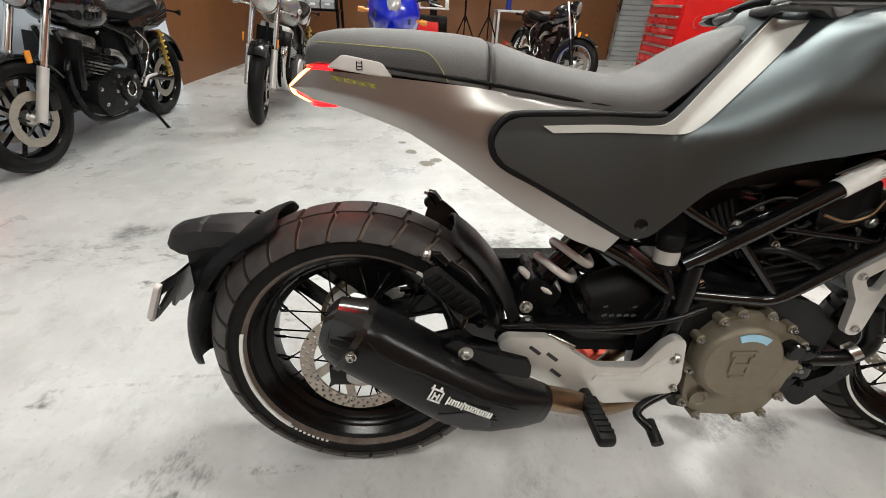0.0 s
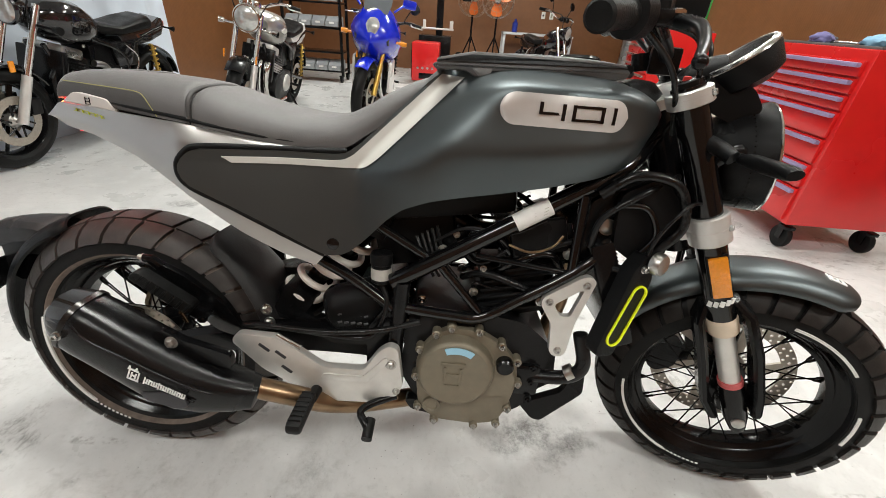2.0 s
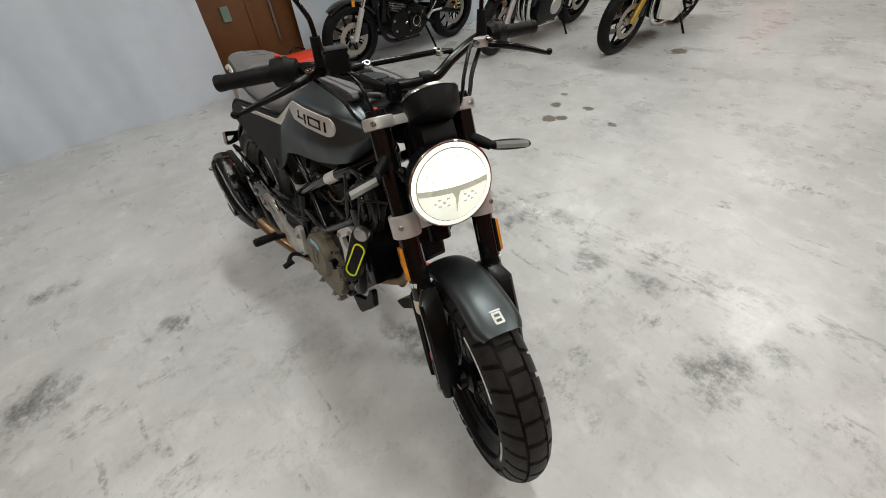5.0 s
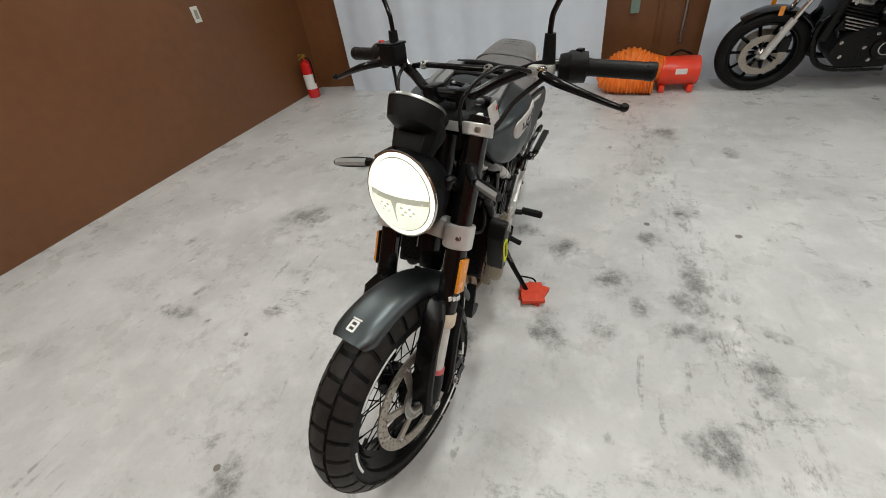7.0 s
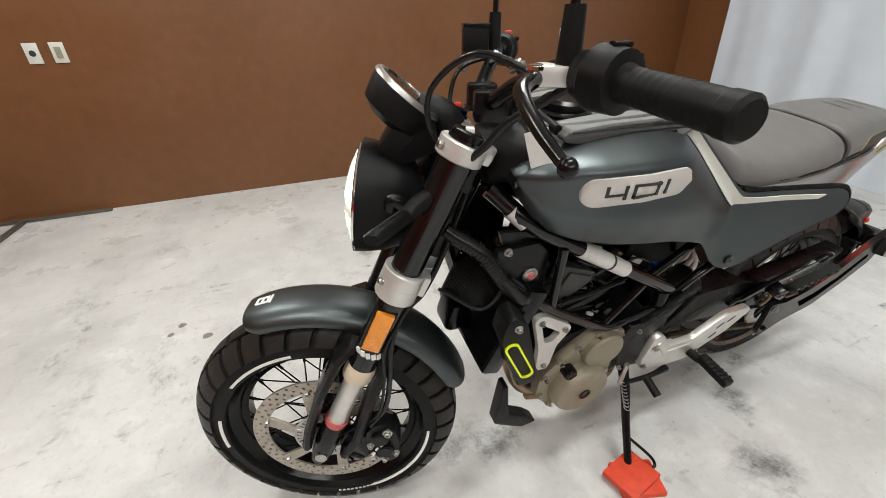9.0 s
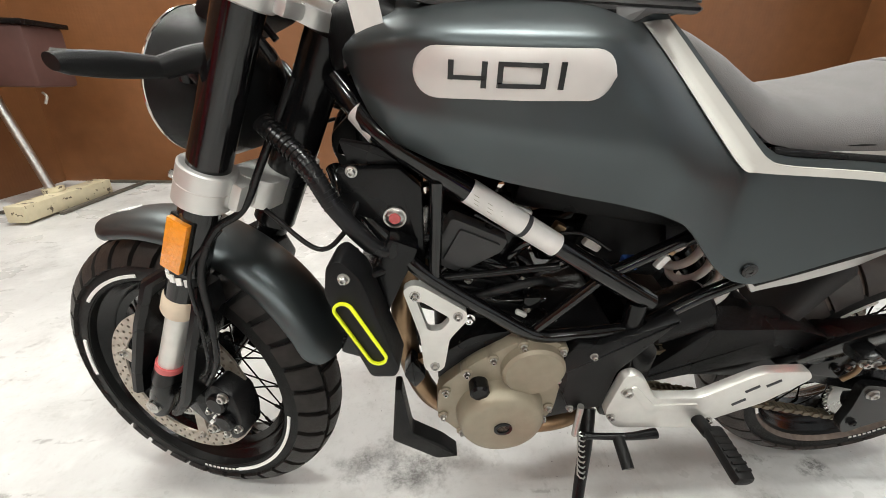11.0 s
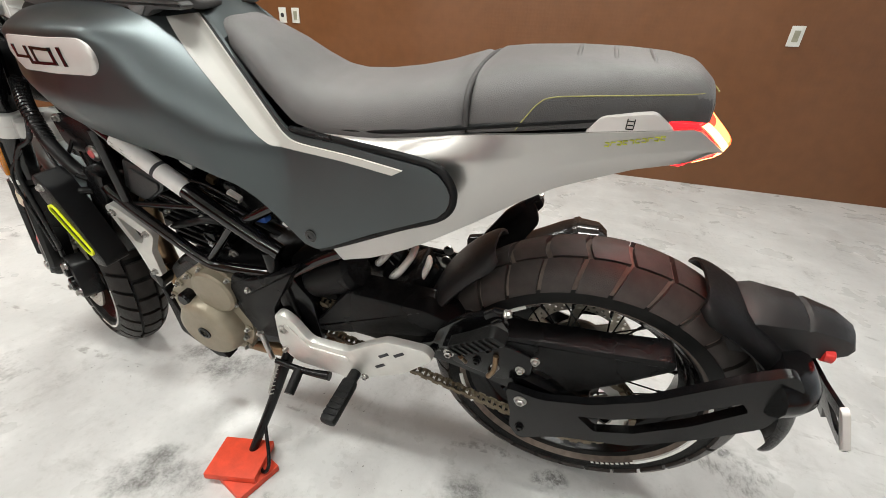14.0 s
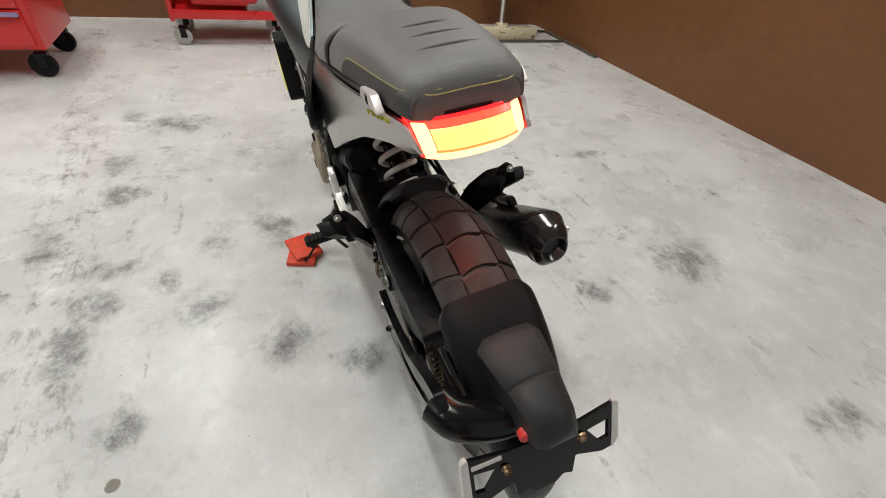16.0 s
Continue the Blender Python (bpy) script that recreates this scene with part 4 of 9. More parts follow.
block("ecu_box", (0.86, -0.09, 0.66), (0.11, 0.02, 0.07), PLASTIC, 0.008, ry(-14))

# ---- engine ----
eng = plate("engine_block", [(0.62, 0.50), (0.60, 0.34), (0.64, 0.27), (0.76, 0.235), (0.87, 0.26), (0.91, 0.34), (0.92, 0.43), (0.86, 0.48), (0.74, 0.50)], -0.115, 0.115, BLOCK, 0.012, 0.02, label="black engine crankcase")
bm = B()
lean = ry(-14)
box(bm, (0.83, 0, 0.535), (0.135, 0.150, 0.12), 0.01, lean)
cylinder = part("cylinder", bm, BLOCK, bike, "black finned cylinder")
for k in range(6):
    block("fin", (0.817 + 0.006 * k, 0, 0.49 + 0.02 * k), (0.155, 0.168, 0.006), BLOCK, 0.001, lean, parent=cylinder)
block("cylinder_head", (0.863, 0, 0.635), (0.15, 0.165, 0.09), SATIN, 0.014, lean)
for s in (1, -1):
    for x, z in ((0.80, 0.60), (0.86, 0.66), (0.90, 0.60), (0.83, 0.555)):
        bolt(bike, (x, s * 0.083, z), 0.007, (0, s, 0), None, SATIN)
    pipe("hose", [(0.72, s * 0.06, 0.55), (0.76, s * 0.09, 0.575), (0.82, s * 0.095, 0.56), (0.87, s * 0.09, 0.54)], 0.008, HOSE, 20)
    pipe("cable", [(0.66, s * 0.10, 0.64), (0.72, s * 0.11, 0.675), (0.80, s * 0.108, 0.668), (0.87, s * 0.10, 0.70)], 0.003, HOSE, 20)
    pipe("cable", [(0.64, s * 0.10, 0.60), (0.70, s * 0.112, 0.63), (0.75, s * 0.10, 0.60), (0.80, s * 0.1, 0.63)], 0.0035, HOSE, 20)
bm = B()
for k in range(5):
    tube(bm, [(0.62 + 0.01 * k, -0.08, 0.64 + 0.006 * k), (0.64 + 0.01 * k, -0.095, 0.60), (0.66 + 0.012 * k, -0.09, 0.56)], 0.0035, 6, 12)
part("wiring_loom", bm, HOSE, bike, "black wiring loom")
pipe("spark_lead", [(0.79, 0.05, 0.70), (0.83, 0.06, 0.71), (0.87, 0.05, 0.69)], 0.006, HOSE, 12)
block("blue_plug", (0.619, 0.092, 0.612), (0.024, 0.018, 0.020), material("blue_connector", (0.03, 0.09, 0.35), 0.4), 0.004, label="blue plug")
block("sensor", (0.765, 0.09, 0.54), (0.03, 0.03, 0.025), SATIN, 0.006)
block("throttle_body", (0.715, 0, 0.62), (0.08, 0.10, 0.07), SATIN, 0.012)
pipe("intake", [(0.66, 0, 0.68), (0.74, 0, 0.63), (0.82, 0, 0.63)], 0.03, SATIN, 16)

# canister on the left and the pivot block behind the engine
pipe("canister", [(0.44, 0.070, 0.515), (0.45, 0.070, 0.51), (0.54, 0.074, 0.472), (0.55, 0.074, 0.468)], [0.034, 0.044, 0.044, 0.034], PLASTIC, n=20, label="black plastic canister")
block("pivot_block", (0.545, 0, 0.455), (0.10, 0.17, 0.12), BLOCK, 0.015)
# black trim and hoses beside the radiator
plate("radiator_side", [(0.99, 0.665), (0.985, 0.765), (1.05, 0.800), (1.105, 0.745), (1.085, 0.650), (1.03, 0.640)], -0.128, -0.108, PLASTIC, 0.005, 0.015)
pipe("coolant_hose", [(1.07, -0.13, 0.665), (1.10, -0.14, 0.72), (1.07, -0.145, 0.79), (1.00, -0.138, 0.80), (0.95, -0.125, 0.76)], 0.009, HOSE, 30)
pipe("coolant_hose", [(1.04, -0.135, 0.66), (1.055, -0.142, 0.70), (1.03, -0.14, 0.745), (0.98, -0.13, 0.745)], 0.006, GLOSS, 26)
# small fittings in the engine bay
rnd = random.Random(11)
FIT_R = [(0.64, 0.505), (0.745, 0.53), (0.76, 0.585), (0.655, 0.60), (0.675, 0.62), (0.70, 0.655), (0.80, 0.675), (0.885, 0.52), (0.925, 0.63), (0.97, 0.66)]
FIT_L = [(0.865, 0.50), (0.725, 0.50), (0.755, 0.64), (0.72, 0.64), (0.87, 0.58), (0.77, 0.525), (0.645, 0.60)]
for s, fits in ((-1, FIT_R), (1, FIT_L)):
    for k, (x, z) in enumerate(fits):
        y = s * (0.100 - 0.012 * rnd.random())
        bolt(bike, (x, y, z), rnd.uniform(0.005, 0.009), (0, s, 0), None, STEEL if k % 3 else CHROME)
        if k % 2:
            pipe("wire", [(x, y - s * 0.006, z), (x + rnd.uniform(-0.03, 0.03), y, z + 0.02), (x + rnd.uniform(0.01, 0.06), y - s * 0.01, z + rnd.uniform(0.0, 0.05)), (x + 0.08, y - s * 0.03, z + rnd.uniform(-0.02, 0.06))], rnd.uniform(0.002, 0.0042), GLOSS if k % 4 == 1 else HOSE, 20)
    for k in range(5):
        x, z = 0.66 + 0.055 * k, 0.61 + 0.03 * (k % 3)
        pipe("breather_hose", [(x - 0.05, s * 0.07, z - 0.05), (x, s * 0.095, z), (x + 0.06, s * 0.098, z + 0.02), (x + 0.10, s * 0.08, z - 0.03)], 0.006 + 0.002 * (k % 2), GLOSS if k % 2 else HOSE, 20)
pipe("clip_wire", [(0.80, -0.118, 0.650), (0.84, -0.122, 0.640), (0.88, -0.120, 0.652), (0.90, -0.115, 0.675)], 0.0025, PIPE, 16)
pipe("exhaust_flange", [(0.905, 0.026, 0.615), (0.925, 0.034, 0.603)], 0.030, STEEL, n=20)

# clutch cover, with flange and bolts, on the right
C = Vector((0.720, 0, 0.370))
FLANGE = [(0.638, 0.342), (0.644, 0.410), (0.676, 0.449), (0.706, 0.466), (0.763, 0.462), (0.812, 0.434), (0.848, 0.398), (0.856, 0.344), (0.842, 0.275), (0.822, 0.232), (0.773, 0.222), (0.684, 0.228), (0.646, 0.262)]
bm = B()
prism(bm, rounded(FLANGE, 0.03, 6), -0.112, -0.132, 0.005)
cover = part("clutch_cover", bm, ENGINE, bike, "bronze clutch cover with raised emblem")
bm = B()
lathe(bm, [(0.083, -0.130), (0.080, -0.148), (0.076, -0.156), (0.071, -0.159), (0.066, -0.158), (0.001, -0.1575)], C, n=56)
part("dome", bm, ENGINE, cover)
bm = B()
lathe(bm, [(0.045, -0.128), (0.042, -0.140), (0.001, -0.143)], (0.806, 0, 0.352), n=32)
part("side_dome", bm, ENGINE, cover)
for x, z in FLANGE:
    bm = B()
    lathe(bm, [(0.0095, -0.112), (0.0095, -0.136), (0.007, -0.138)], (x, 0, z), n=12)
    part("boss", bm, ENGINE, cover)
    bolt(cover, (x, -0.138, z), 0.0045, (0, -1, 0))
bm = B()
for dx, dz, w, h in ((-0.016, 0, 0.006, 0.036), (0.016, 0, 0.006, 0.036), (0, 0, 0.030, 0.007), (0, 0.028, 0.05, 0.005), (0, -0.026, 0.03, 0.005), (-0.022, 0.024, 0.005, 0.012), (0.022, 0.024, 0.005, 0.012)):
    box(bm, (C.x - 0.005 + dx, -0.1585, C.z + dz), (w, 0.004, h), 0.0012)
tagged(part("emblem", bm, ENGINE, cover, "raised cast emblem"), kind="stuff")
bm = B()
rows = []
for k in range(14):
    a = radians(112 - k * 4.2)
    rows.append([(C.x + r * math.cos(a), -0.1605, C.z + r * math.sin(a)) for r in (0.053, 0.067)] + [(C.x + r * math.cos(a), -0.1565, C.z + r * math.sin(a)) for r in (0.067, 0.053)])
rings(bm, rows)
part("sticker", bm, BLUE_TAPE, cover, "pale blue sticker")
bm = B()
lathe(bm, [(0.018, -0.13), (0.018, -0.150), (0.014, -0.154), (0.001, -0.154)], (0.822, 0, 0.392), n=20)
part("oil_filler", bm, SATIN, bike, "black oil filler cap")
bm = B()
lathe(bm, [(0.019, -0.12), (0.019, -0.140), (0.013, -0.1405), (0.011, -0.138), (0.001, -0.138)], (0.676, 0, 0.272), n=20)
part("oil_sight", bm, ENGINE, bike)
block("water_pump", (0.875, -0.105, 0.345), (0.06, 0.04, 0.08), SATIN, 0.012)
for z in (0.30, 0.345, 0.38):
    bolt(bike, (0.885, -0.126, z), 0.006, (0, -1, 0), None, SATIN)
plate("sump_guard", [(0.872, 0.270), (0.905, 0.232), (0.925, 0.228), (1.007, 0.312), (1.002, 0.377), (0.985, 0.372), (0.960, 0.310)], -0.11, -0.09, PLASTIC, 0.003, 0.01)
plate("lower_case", [(0.615, 0.27), (0.63, 0.245), (0.70, 0.23), (0.70, 0.28)], -0.125, -0.10, BLOCK, 0.004, 0.008)

# alternator side on the left
D = Vector((0.802, 0, 0.320))
case = plate("left_case", [(0.700, 0.310), (0.698, 0.462), (0.722, 0.488), (0.784, 0.492), (0.858, 0.440), (0.915, 0.380), (0.915, 0.305), (0.870, 0.250), (0.80, 0.232), (0.735, 0.248)], 0.112, 0.138, ENGINE_L, 0.004, 0.02, label="bronze alternator-side engine case")
bm = B()
lathe(bm, [(0.080, 0.134), (0.078, 0.150), (0.073, 0.168), (0.068, 0.174), (0.058, 0.177), (0.020, 0.178), (0.001, 0.178)], D, n=52)
part("dome", bm, ENGINE_L, case, "round bronze alternator cover")
bm = B()
lathe(bm, [(0.016, 0.177), (0.016, 0.1805), (0.011, 0.181), (0.010, 0.178), (0.001, 0.178)], D, n=24)
part("plug", bm, SATIN, case)
bm = B()
lathe(bm, [(0.055, 0.134), (0.053, 0.152), (0.048, 0.157), (0.001, 0.159)], (0.757, 0, 0.432), n=40)
part("starter_cover", bm, ENGINE_L, case)
bm = B()
lathe(bm, [(0.017, 0.13), (0.017, 0.160), (0.013, 0.164), (0.001, 0.164)], (0.846, 0, 0.392), n=20)
part("cap", bm, SATIN, case)
for x, z in ((0.712, 0.470), (0.779, 0.482), (0.826, 0.452), (0.868, 0.420), (0.902, 0.375), (0.904, 0.308), (0.868, 0.260), (0.735, 0.258), (0.712, 0.325), (0.709, 0.405)):
    bm = B()
    lathe(bm, [(0.0095, 0.12), (0.0095, 0.141), (0.007, 0.143)], (x, 0, z), n=12)
    part("boss", bm, ENGINE_L, case)
    bolt(case, (x, 0.143, z), 0.0045, (0, 1, 0))
spro = plate("sprocket_cover", [(0.692, 0.494), (0.654, 0.485), (0.532, 0.541), (0.61, 0.421), (0.614, 0.328), (0.676, 0.322), (0.721, 0.423)], 0.118, 0.146, PLASTIC, 0.005, 0.012, label="black plastic sprocket cover")
for x, z in ((0.66, 0.462), (0.72, 0.30), (0.675, 0.33)):
    bolt(spro, (x, 0.146, z), 0.005, (0, 1, 0), None, STEEL)
plate("chassis_plate", [(0.61, 0.50), (0.60, 0.27), (0.56, 0.26), (0.53, 0.33), (0.53, 0.44), (0.57, 0.50)], -0.12, -0.095, SATIN, 0.004, 0.012)
plate("chassis_plate", [(0.61, 0.50), (0.60, 0.27), (0.56, 0.26), (0.53, 0.33), (0.53, 0.44), (0.57, 0.50)], 0.095, 0.12, SATIN, 0.004, 0.012)

# exhaust
pipe("header_pipe", [(0.915, 0.03, 0.61), (0.965, 0.055, 0.57), (0.975, 0.07, 0.47), (0.955, 0.08, 0.36), (0.91, 0.08, 0.275), (0.83, 0.06, 0.23), (0.70, -0.02, 0.215), (0.55, -0.10, 0.235), (0.46, -0.150, 0.265), (0.40, -0.190, 0.312), (0.335, -0.212, 0.345)], 0.021, PIPE, 60, label="heat-tinted exhaust header pipe", n=16)
pipe("lower_pipe", [(0.90, 0.085, 0.24), (0.78, 0.10, 0.215), (0.64, 0.09, 0.22), (0.55, 0.02, 0.225)], 0.016, PIPE, 24)
plate("belly_guard", [(0.992, 0.345), (1.002, 0.190), (0.910, 0.122), (0.864, 0.128), (0.900, 0.168), (0.962, 0.215), (0.980, 0.345)], 0.080, 0.112, PLASTIC, 0.004, 0.008, label="black belly guard")
# silencer: stations of (top, bottom, half width, centre y), from the outlet to the inlet
STATIONS = [((-0.003, 0.519), (-0.019, 0.442), 0.040, -0.213), ((0.050, 0.521), (-0.004, 0.433), 0.047, -0.221), ((0.080, 0.506), (0.018, 0.421), 0.050, -0.222), ((0.111, 0.486), (0.050, 0.401), 0.051, -0.222), ((0.152, 0.461), (0.095, 0.371), 0.052, -0.222), ((0.195, 0.434), (0.145, 0.336), 0.052, -0.222), ((0.236, 0.410), (0.190, 0.312), 0.050, -0.221), ((0.278, 0.389), (0.235, 0.303), 0.045, -0.219), ((0.322, 0.370), (0.290, 0.302), 0.036, -0.215), ((0.345, 0.359), (0.326, 0.305), 0.028, -0.212), ((0.347, 0.353), (0.332, 0.316), 0.021, -0.212)]


def silencer_ring(top, bottom, w, y, power=0.5, n=36):
    """Rounded-square section between a top and a bottom point."""
    c = Vector(((top[0] + bottom[0]) / 2, y, (top[1] + bottom[1]) / 2))
    u = Vector(((top[0] - bottom[0]) / 2, 0, (top[1] - bottom[1]) / 2))
    row = []
    for q in range(n):
        a = q * math.tau / n
        k, sn = math.cos(a), math.sin(a)
        row.append(c + u * math.copysign(abs(sn) ** power, sn) + Vector((0, w * math.copysign(abs(k) ** power, k), 0)))
    return row


MUF_BLACK = material("matte_black_silencer", (0.006, 0.006, 0.0064), 0.24, vary=0.15, scale=20, bump=0.1, fine=1500, spec=0.28)
bm = B()
rings(bm, [silencer_ring(*q, 0.66 if k > 0 else 0.72) for k, q in enumerate(STATIONS)])
muf = part("muffler", bm, MUF_BLACK, bike, "matte black stubby silencer with white logo bars", sharp=28)
CAP = material("satin_end_cap", (0.060, 0.058, 0.057), 0.22, metal=0.8, vary=0.1, scale=20)
bm = B()
rings(bm, [silencer_ring(*q) for q in (((0.052, 0.523), (-0.005, 0.4305), 0.0486, -0.2195, 0.67), ((0.003, 0.526), (-0.021, 0.4370), 0.0420, -0.2120, 0.74), ((-0.006, 0.521), (-0.026, 0.4440), 0.0380, -0.2110, 0.8), ((-0.017, 0.512), (-0.031, 0.4550), 0.0320, -0.2105, 0.9), ((-0.018, 0.508), (-0.030, 0.4590), 0.0280, -0.2105, 0.95), ((0.002, 0.498), (-0.006, 0.4680), 0.0170, -0.2105, 1.0))])
part("end_cap", bm, CAP, muf, "satin black conical end cap", sharp=24)
bm = B()
band = [((0.048, 0.5250), (-0.009, 0.4300), 0.0494, -0.2195, 0.67), ((0.057, 0.5205), (-0.001, 0.4265), 0.0500, -0.2195, 0.67)]
rings(bm, [silencer_ring(*q) for q in band])
part("clamp_band", bm, material("dark_band_steel", (0.05, 0.047, 0.045), 0.3, metal=0.8), muf, "dark steel clamp band", sharp=24)
# raised panel edge, crease and slot pressed into the outer side
for pts in ([(0.050, -0.2675, 0.495), (0.078, -0.2715, 0.466), (0.130, -0.2738, 0.442), (0.185, -0.2742, 0.414), (0.235, -0.2725, 0.388), (0.275, -0.2660, 0.368)], [(0.150, -0.2745, 0.392), (0.200, -0.2745, 0.372), (0.245, -0.2700, 0.350)]):
    pipe("crease", pts, 0.0017, MUF_BLACK, 24, parent=muf)
bm = B()
prism(bm, rounded([(0.150, 0.366), (0.160, 0.350), (0.215, 0.336), (0.236, 0.342), (0.232, 0.362), (0.215, 0.372)], 0.007), -0.2700, -0.2752, 0.001)
part("slot", bm, INK, muf, "dark pressed slot")
# white logo: emblem and a row of letter-high bars
up, along = Vector((0.18, 0, 0.98)).normalized(), Vector((0.91, 0, -0.41)).normalized()
turn = Matrix.Rotation(math.atan2(0.41, 0.91), 4, "Y")
bm = B()
for k in range(9):
    c = Vector((0.1660, -0.2760, 0.3960)) + along * (0.0086 * k)
    box(bm, c, (0.0023, 0.0018, 0.0150 if k in (0, 3) else 0.0108), 0, turn)
    box(bm, c + along * 0.0046, (0.0023, 0.0018, 0.0102), 0, turn)
    box(bm, c + along * 0.0020 + up * (0.0038 if k % 2 else -0.0036), (0.0050, 0.0018, 0.0018), 0, turn)
tagged(part("lettering_bar", bm, WHITE, muf, "white logo bars"), kind="stuff")
bm = B()
for dx, dz, w, h in ((-0.0085, 0, 0.0024, 0.021), (0.0085, 0, 0.0024, 0.021), (0, -0.0095, 0.017, 0.0024), (-0.0035, 0, 0.0024, 0.012), (0.0035, 0, 0.0024, 0.012), (0, 0, 0.008, 0.0024), (0, 0.0125, 0.019, 0.0028), (-0.006, 0.0165, 0.003, 0.005), (0.006, 0.0165, 0.003, 0.005)):
    box(bm, Vector((0.1480, -0.2760, 0.4045)) + along * dx + up * dz, (w, 0.0018, h), 0, turn)
tagged(part("emblem", bm, WHITE, muf, "white emblem"), kind="stuff")
bolt(muf, (0.027, -0.2735, 0.473), 0.006, (0, -1, 0))
bolt(bike, (0.194, -0.232, 0.449), 0.009, (0, -1, 0))
plate("muffler_bracket", [(0.158, 0.462), (0.180, 0.474), (0.212, 0.455), (0.30, 0.43), (0.30, 0.40), (0.205, 0.42)], -0.232, -0.215, SATIN, 0.003, 0.008)

# ---- swinging arm, chain, shock ----
for s in (1, -1):
    bm = B()
    rows = []
    for k in range(16):
        f = k / 15
        x = 0.575 - 0.60 * f
        z = 0.385 - 0.080 * f + 0.035 * math.sin(f * math.pi)
        h = 0.034 - 0.008 * f
        y0, y1 = lerp_at([(0, 0.06), (0.4, 0.072), (1, 0.085)], f), lerp_at([(0, 0.10), (0.4, 0.108), (1, 0.112)], f)
        rows.append([(x, s * y0, z - h), (x, s * y0, z + h), (x, s * (y0 + y1) / 2, z + h + 0.004), (x, s * y1, z + h * 0.8), (x, s * (y1 + 0.002), z), (x, s * y1, z - h * 0.8)])
    rings(bm, rows)
    arm = part("swingarm_beam", bm, SATIN, bike, "black swinging arm beam")
    bm = B()
    lathe(bm, [(0.010, 0.125), (0.016, 0.122), (0.018, 0.112), (0.026, 0.110), (0.026, 0.10)], AXLE_R, n=24, tilt=Matrix.Scale(s, 3, (0, 1, 0)))
    part("axle_nut", bm, STEEL, bike)
    block("chain_adjuster", (-0.025, s * 0.105, 0.305), (0.05, 0.016, 0.045), SATIN, 0.004)
block("caliper_rear", (-0.01, -0.10, 0.405), (0.08, 0.04, 0.05), SATIN, 0.012, ry(10))
block("swingarm_bridge", (0.40, 0, 0.40), (0.08, 0.16, 0.06), SATIN, 0.01)
guard = plate("chain_guard", [(0.570, 0.352), (0.522, 0.398), (0.446, 0.488), (0.290, 0.486), (0.222, 0.466), (0.218, 0.436), (0.366, 0.398), (0.503, 0.360)], 0.052, 0.116, PLASTIC, 0.006, 0.010, label="black plastic swinging arm cover")
adj = plate("adjuster_plate", [(0.235, 0.380), (0.222, 0.448), (0.185, 0.462), (0.120, 0.452), (0.085, 0.440), (0.085, 0.390), (0.140, 0.362)], 0.100, 0.124, SATIN, 0.004, 0.012, label="black swinging arm end plate")
for x, z in ((0.205, 0.435), (0.165, 0.440), (0.150, 0.395), (0.105, 0.405), (0.185, 0.400)):
    bolt(adj, (x, 0.124, z), 0.0065, (0, 1, 0), None, STEEL if x < 0.16 else SATIN)
pipe("clip", [(0.150, 0.128, 0.43), (0.150, 0.134, 0.40), (0.160, 0.130, 0.372)], 0.005, PIPE, 10, parent=adj)
plate("chain_shield", [(0.240, 0.452), (0.220, 0.470), (0.120, 0.476), (0.048, 0.484), (-0.030, 0.492), (-0.122, 0.506), (-0.128, 0.486), (-0.054, 0.418), (0.011, 0.366), (0.058, 0.400), (0.130, 0.420)], 0.070, 0.118, PLASTIC, 0.008, 0.012, label="black tapered plastic shield over the chain")
bolt(bike, (0.082, 0.128, 0.442), 0.006, (0, 1, 0), None, STEEL)
bm = B()
for k in range(44):
    a = k * math.tau / 44
    box(bm, (0.105 * math.cos(a), 0.092, 0.305 + 0.105 * math.sin(a)), (0.008, 0.005, 0.007), 0.001, Matrix.Rotation(-a, 4, "Y"))
lathe(bm, [(0.078, 0.0895), (0.103, 0.0895), (0.103, 0.0945), (0.078, 0.0945)], (0, 0, 0.305), n=44, closed=True)
for k in range(5):
    a = k * math.tau / 5
    prism(bm, [(r * math.cos(a + t), 0.305 + r * math.sin(a + t)) for r, t in ((0.04, -0.25), (0.04, 0.25), (0.08, 0.15), (0.08, -0.15))], 0.0895, 0.0945)
part("sprocket", bm, STEEL, bike, "toothed rear sprocket")
path = []
for k in range(28):
    a = radians(98 + 172 * k / 27)
    path.append((0.108 * math.cos(a), 0.305 + 0.108 * math.sin(a)))
for k in range(10):
    a = radians(-85 + 175 * k / 9)
    path.append((0.618 + 0.036 * math.cos(a), 0.385 + 0.036 * math.sin(a)))
path.append(path[0])
pts, dist = [Vector((p[0], p[1])) for p in path], [0.0]
for a, b in zip(pts, pts[1:]):
    dist.append(dist[-1] + (b - a).length)
bm = B()
count = int(dist[-1] / 0.0128)
for k in range(count):
    s0 = (k + 0.5) * dist[-1] / count
    i = max(j for j in range(len(dist) - 1) if dist[j] <= s0)
    f = (s0 - dist[i]) / (dist[i + 1] - dist[i])
    p, t = pts[i].lerp(pts[i + 1], f), (pts[i + 1] - pts[i])
    w = 0.018 if k % 2 else 0.013
    for q in (-1, 1):
        box(bm, (p.x, 0.092 + q * w / 2, p.y), (0.0155, 0.002, 0.010), 0, Matrix.Rotation(-math.atan2(t.y, t.x), 4, "Y"))
    box(bm, (p.x, 0.092, p.y), (0.006, w, 0.006))
tagged(part("drive_chain", bm, material("greasy_chain_steel", (0.16, 0.13, 0.09), 0.5, metal=0.8, vary=0.3, scale=60), bike, "greasy drive chain"), kind="stuff")
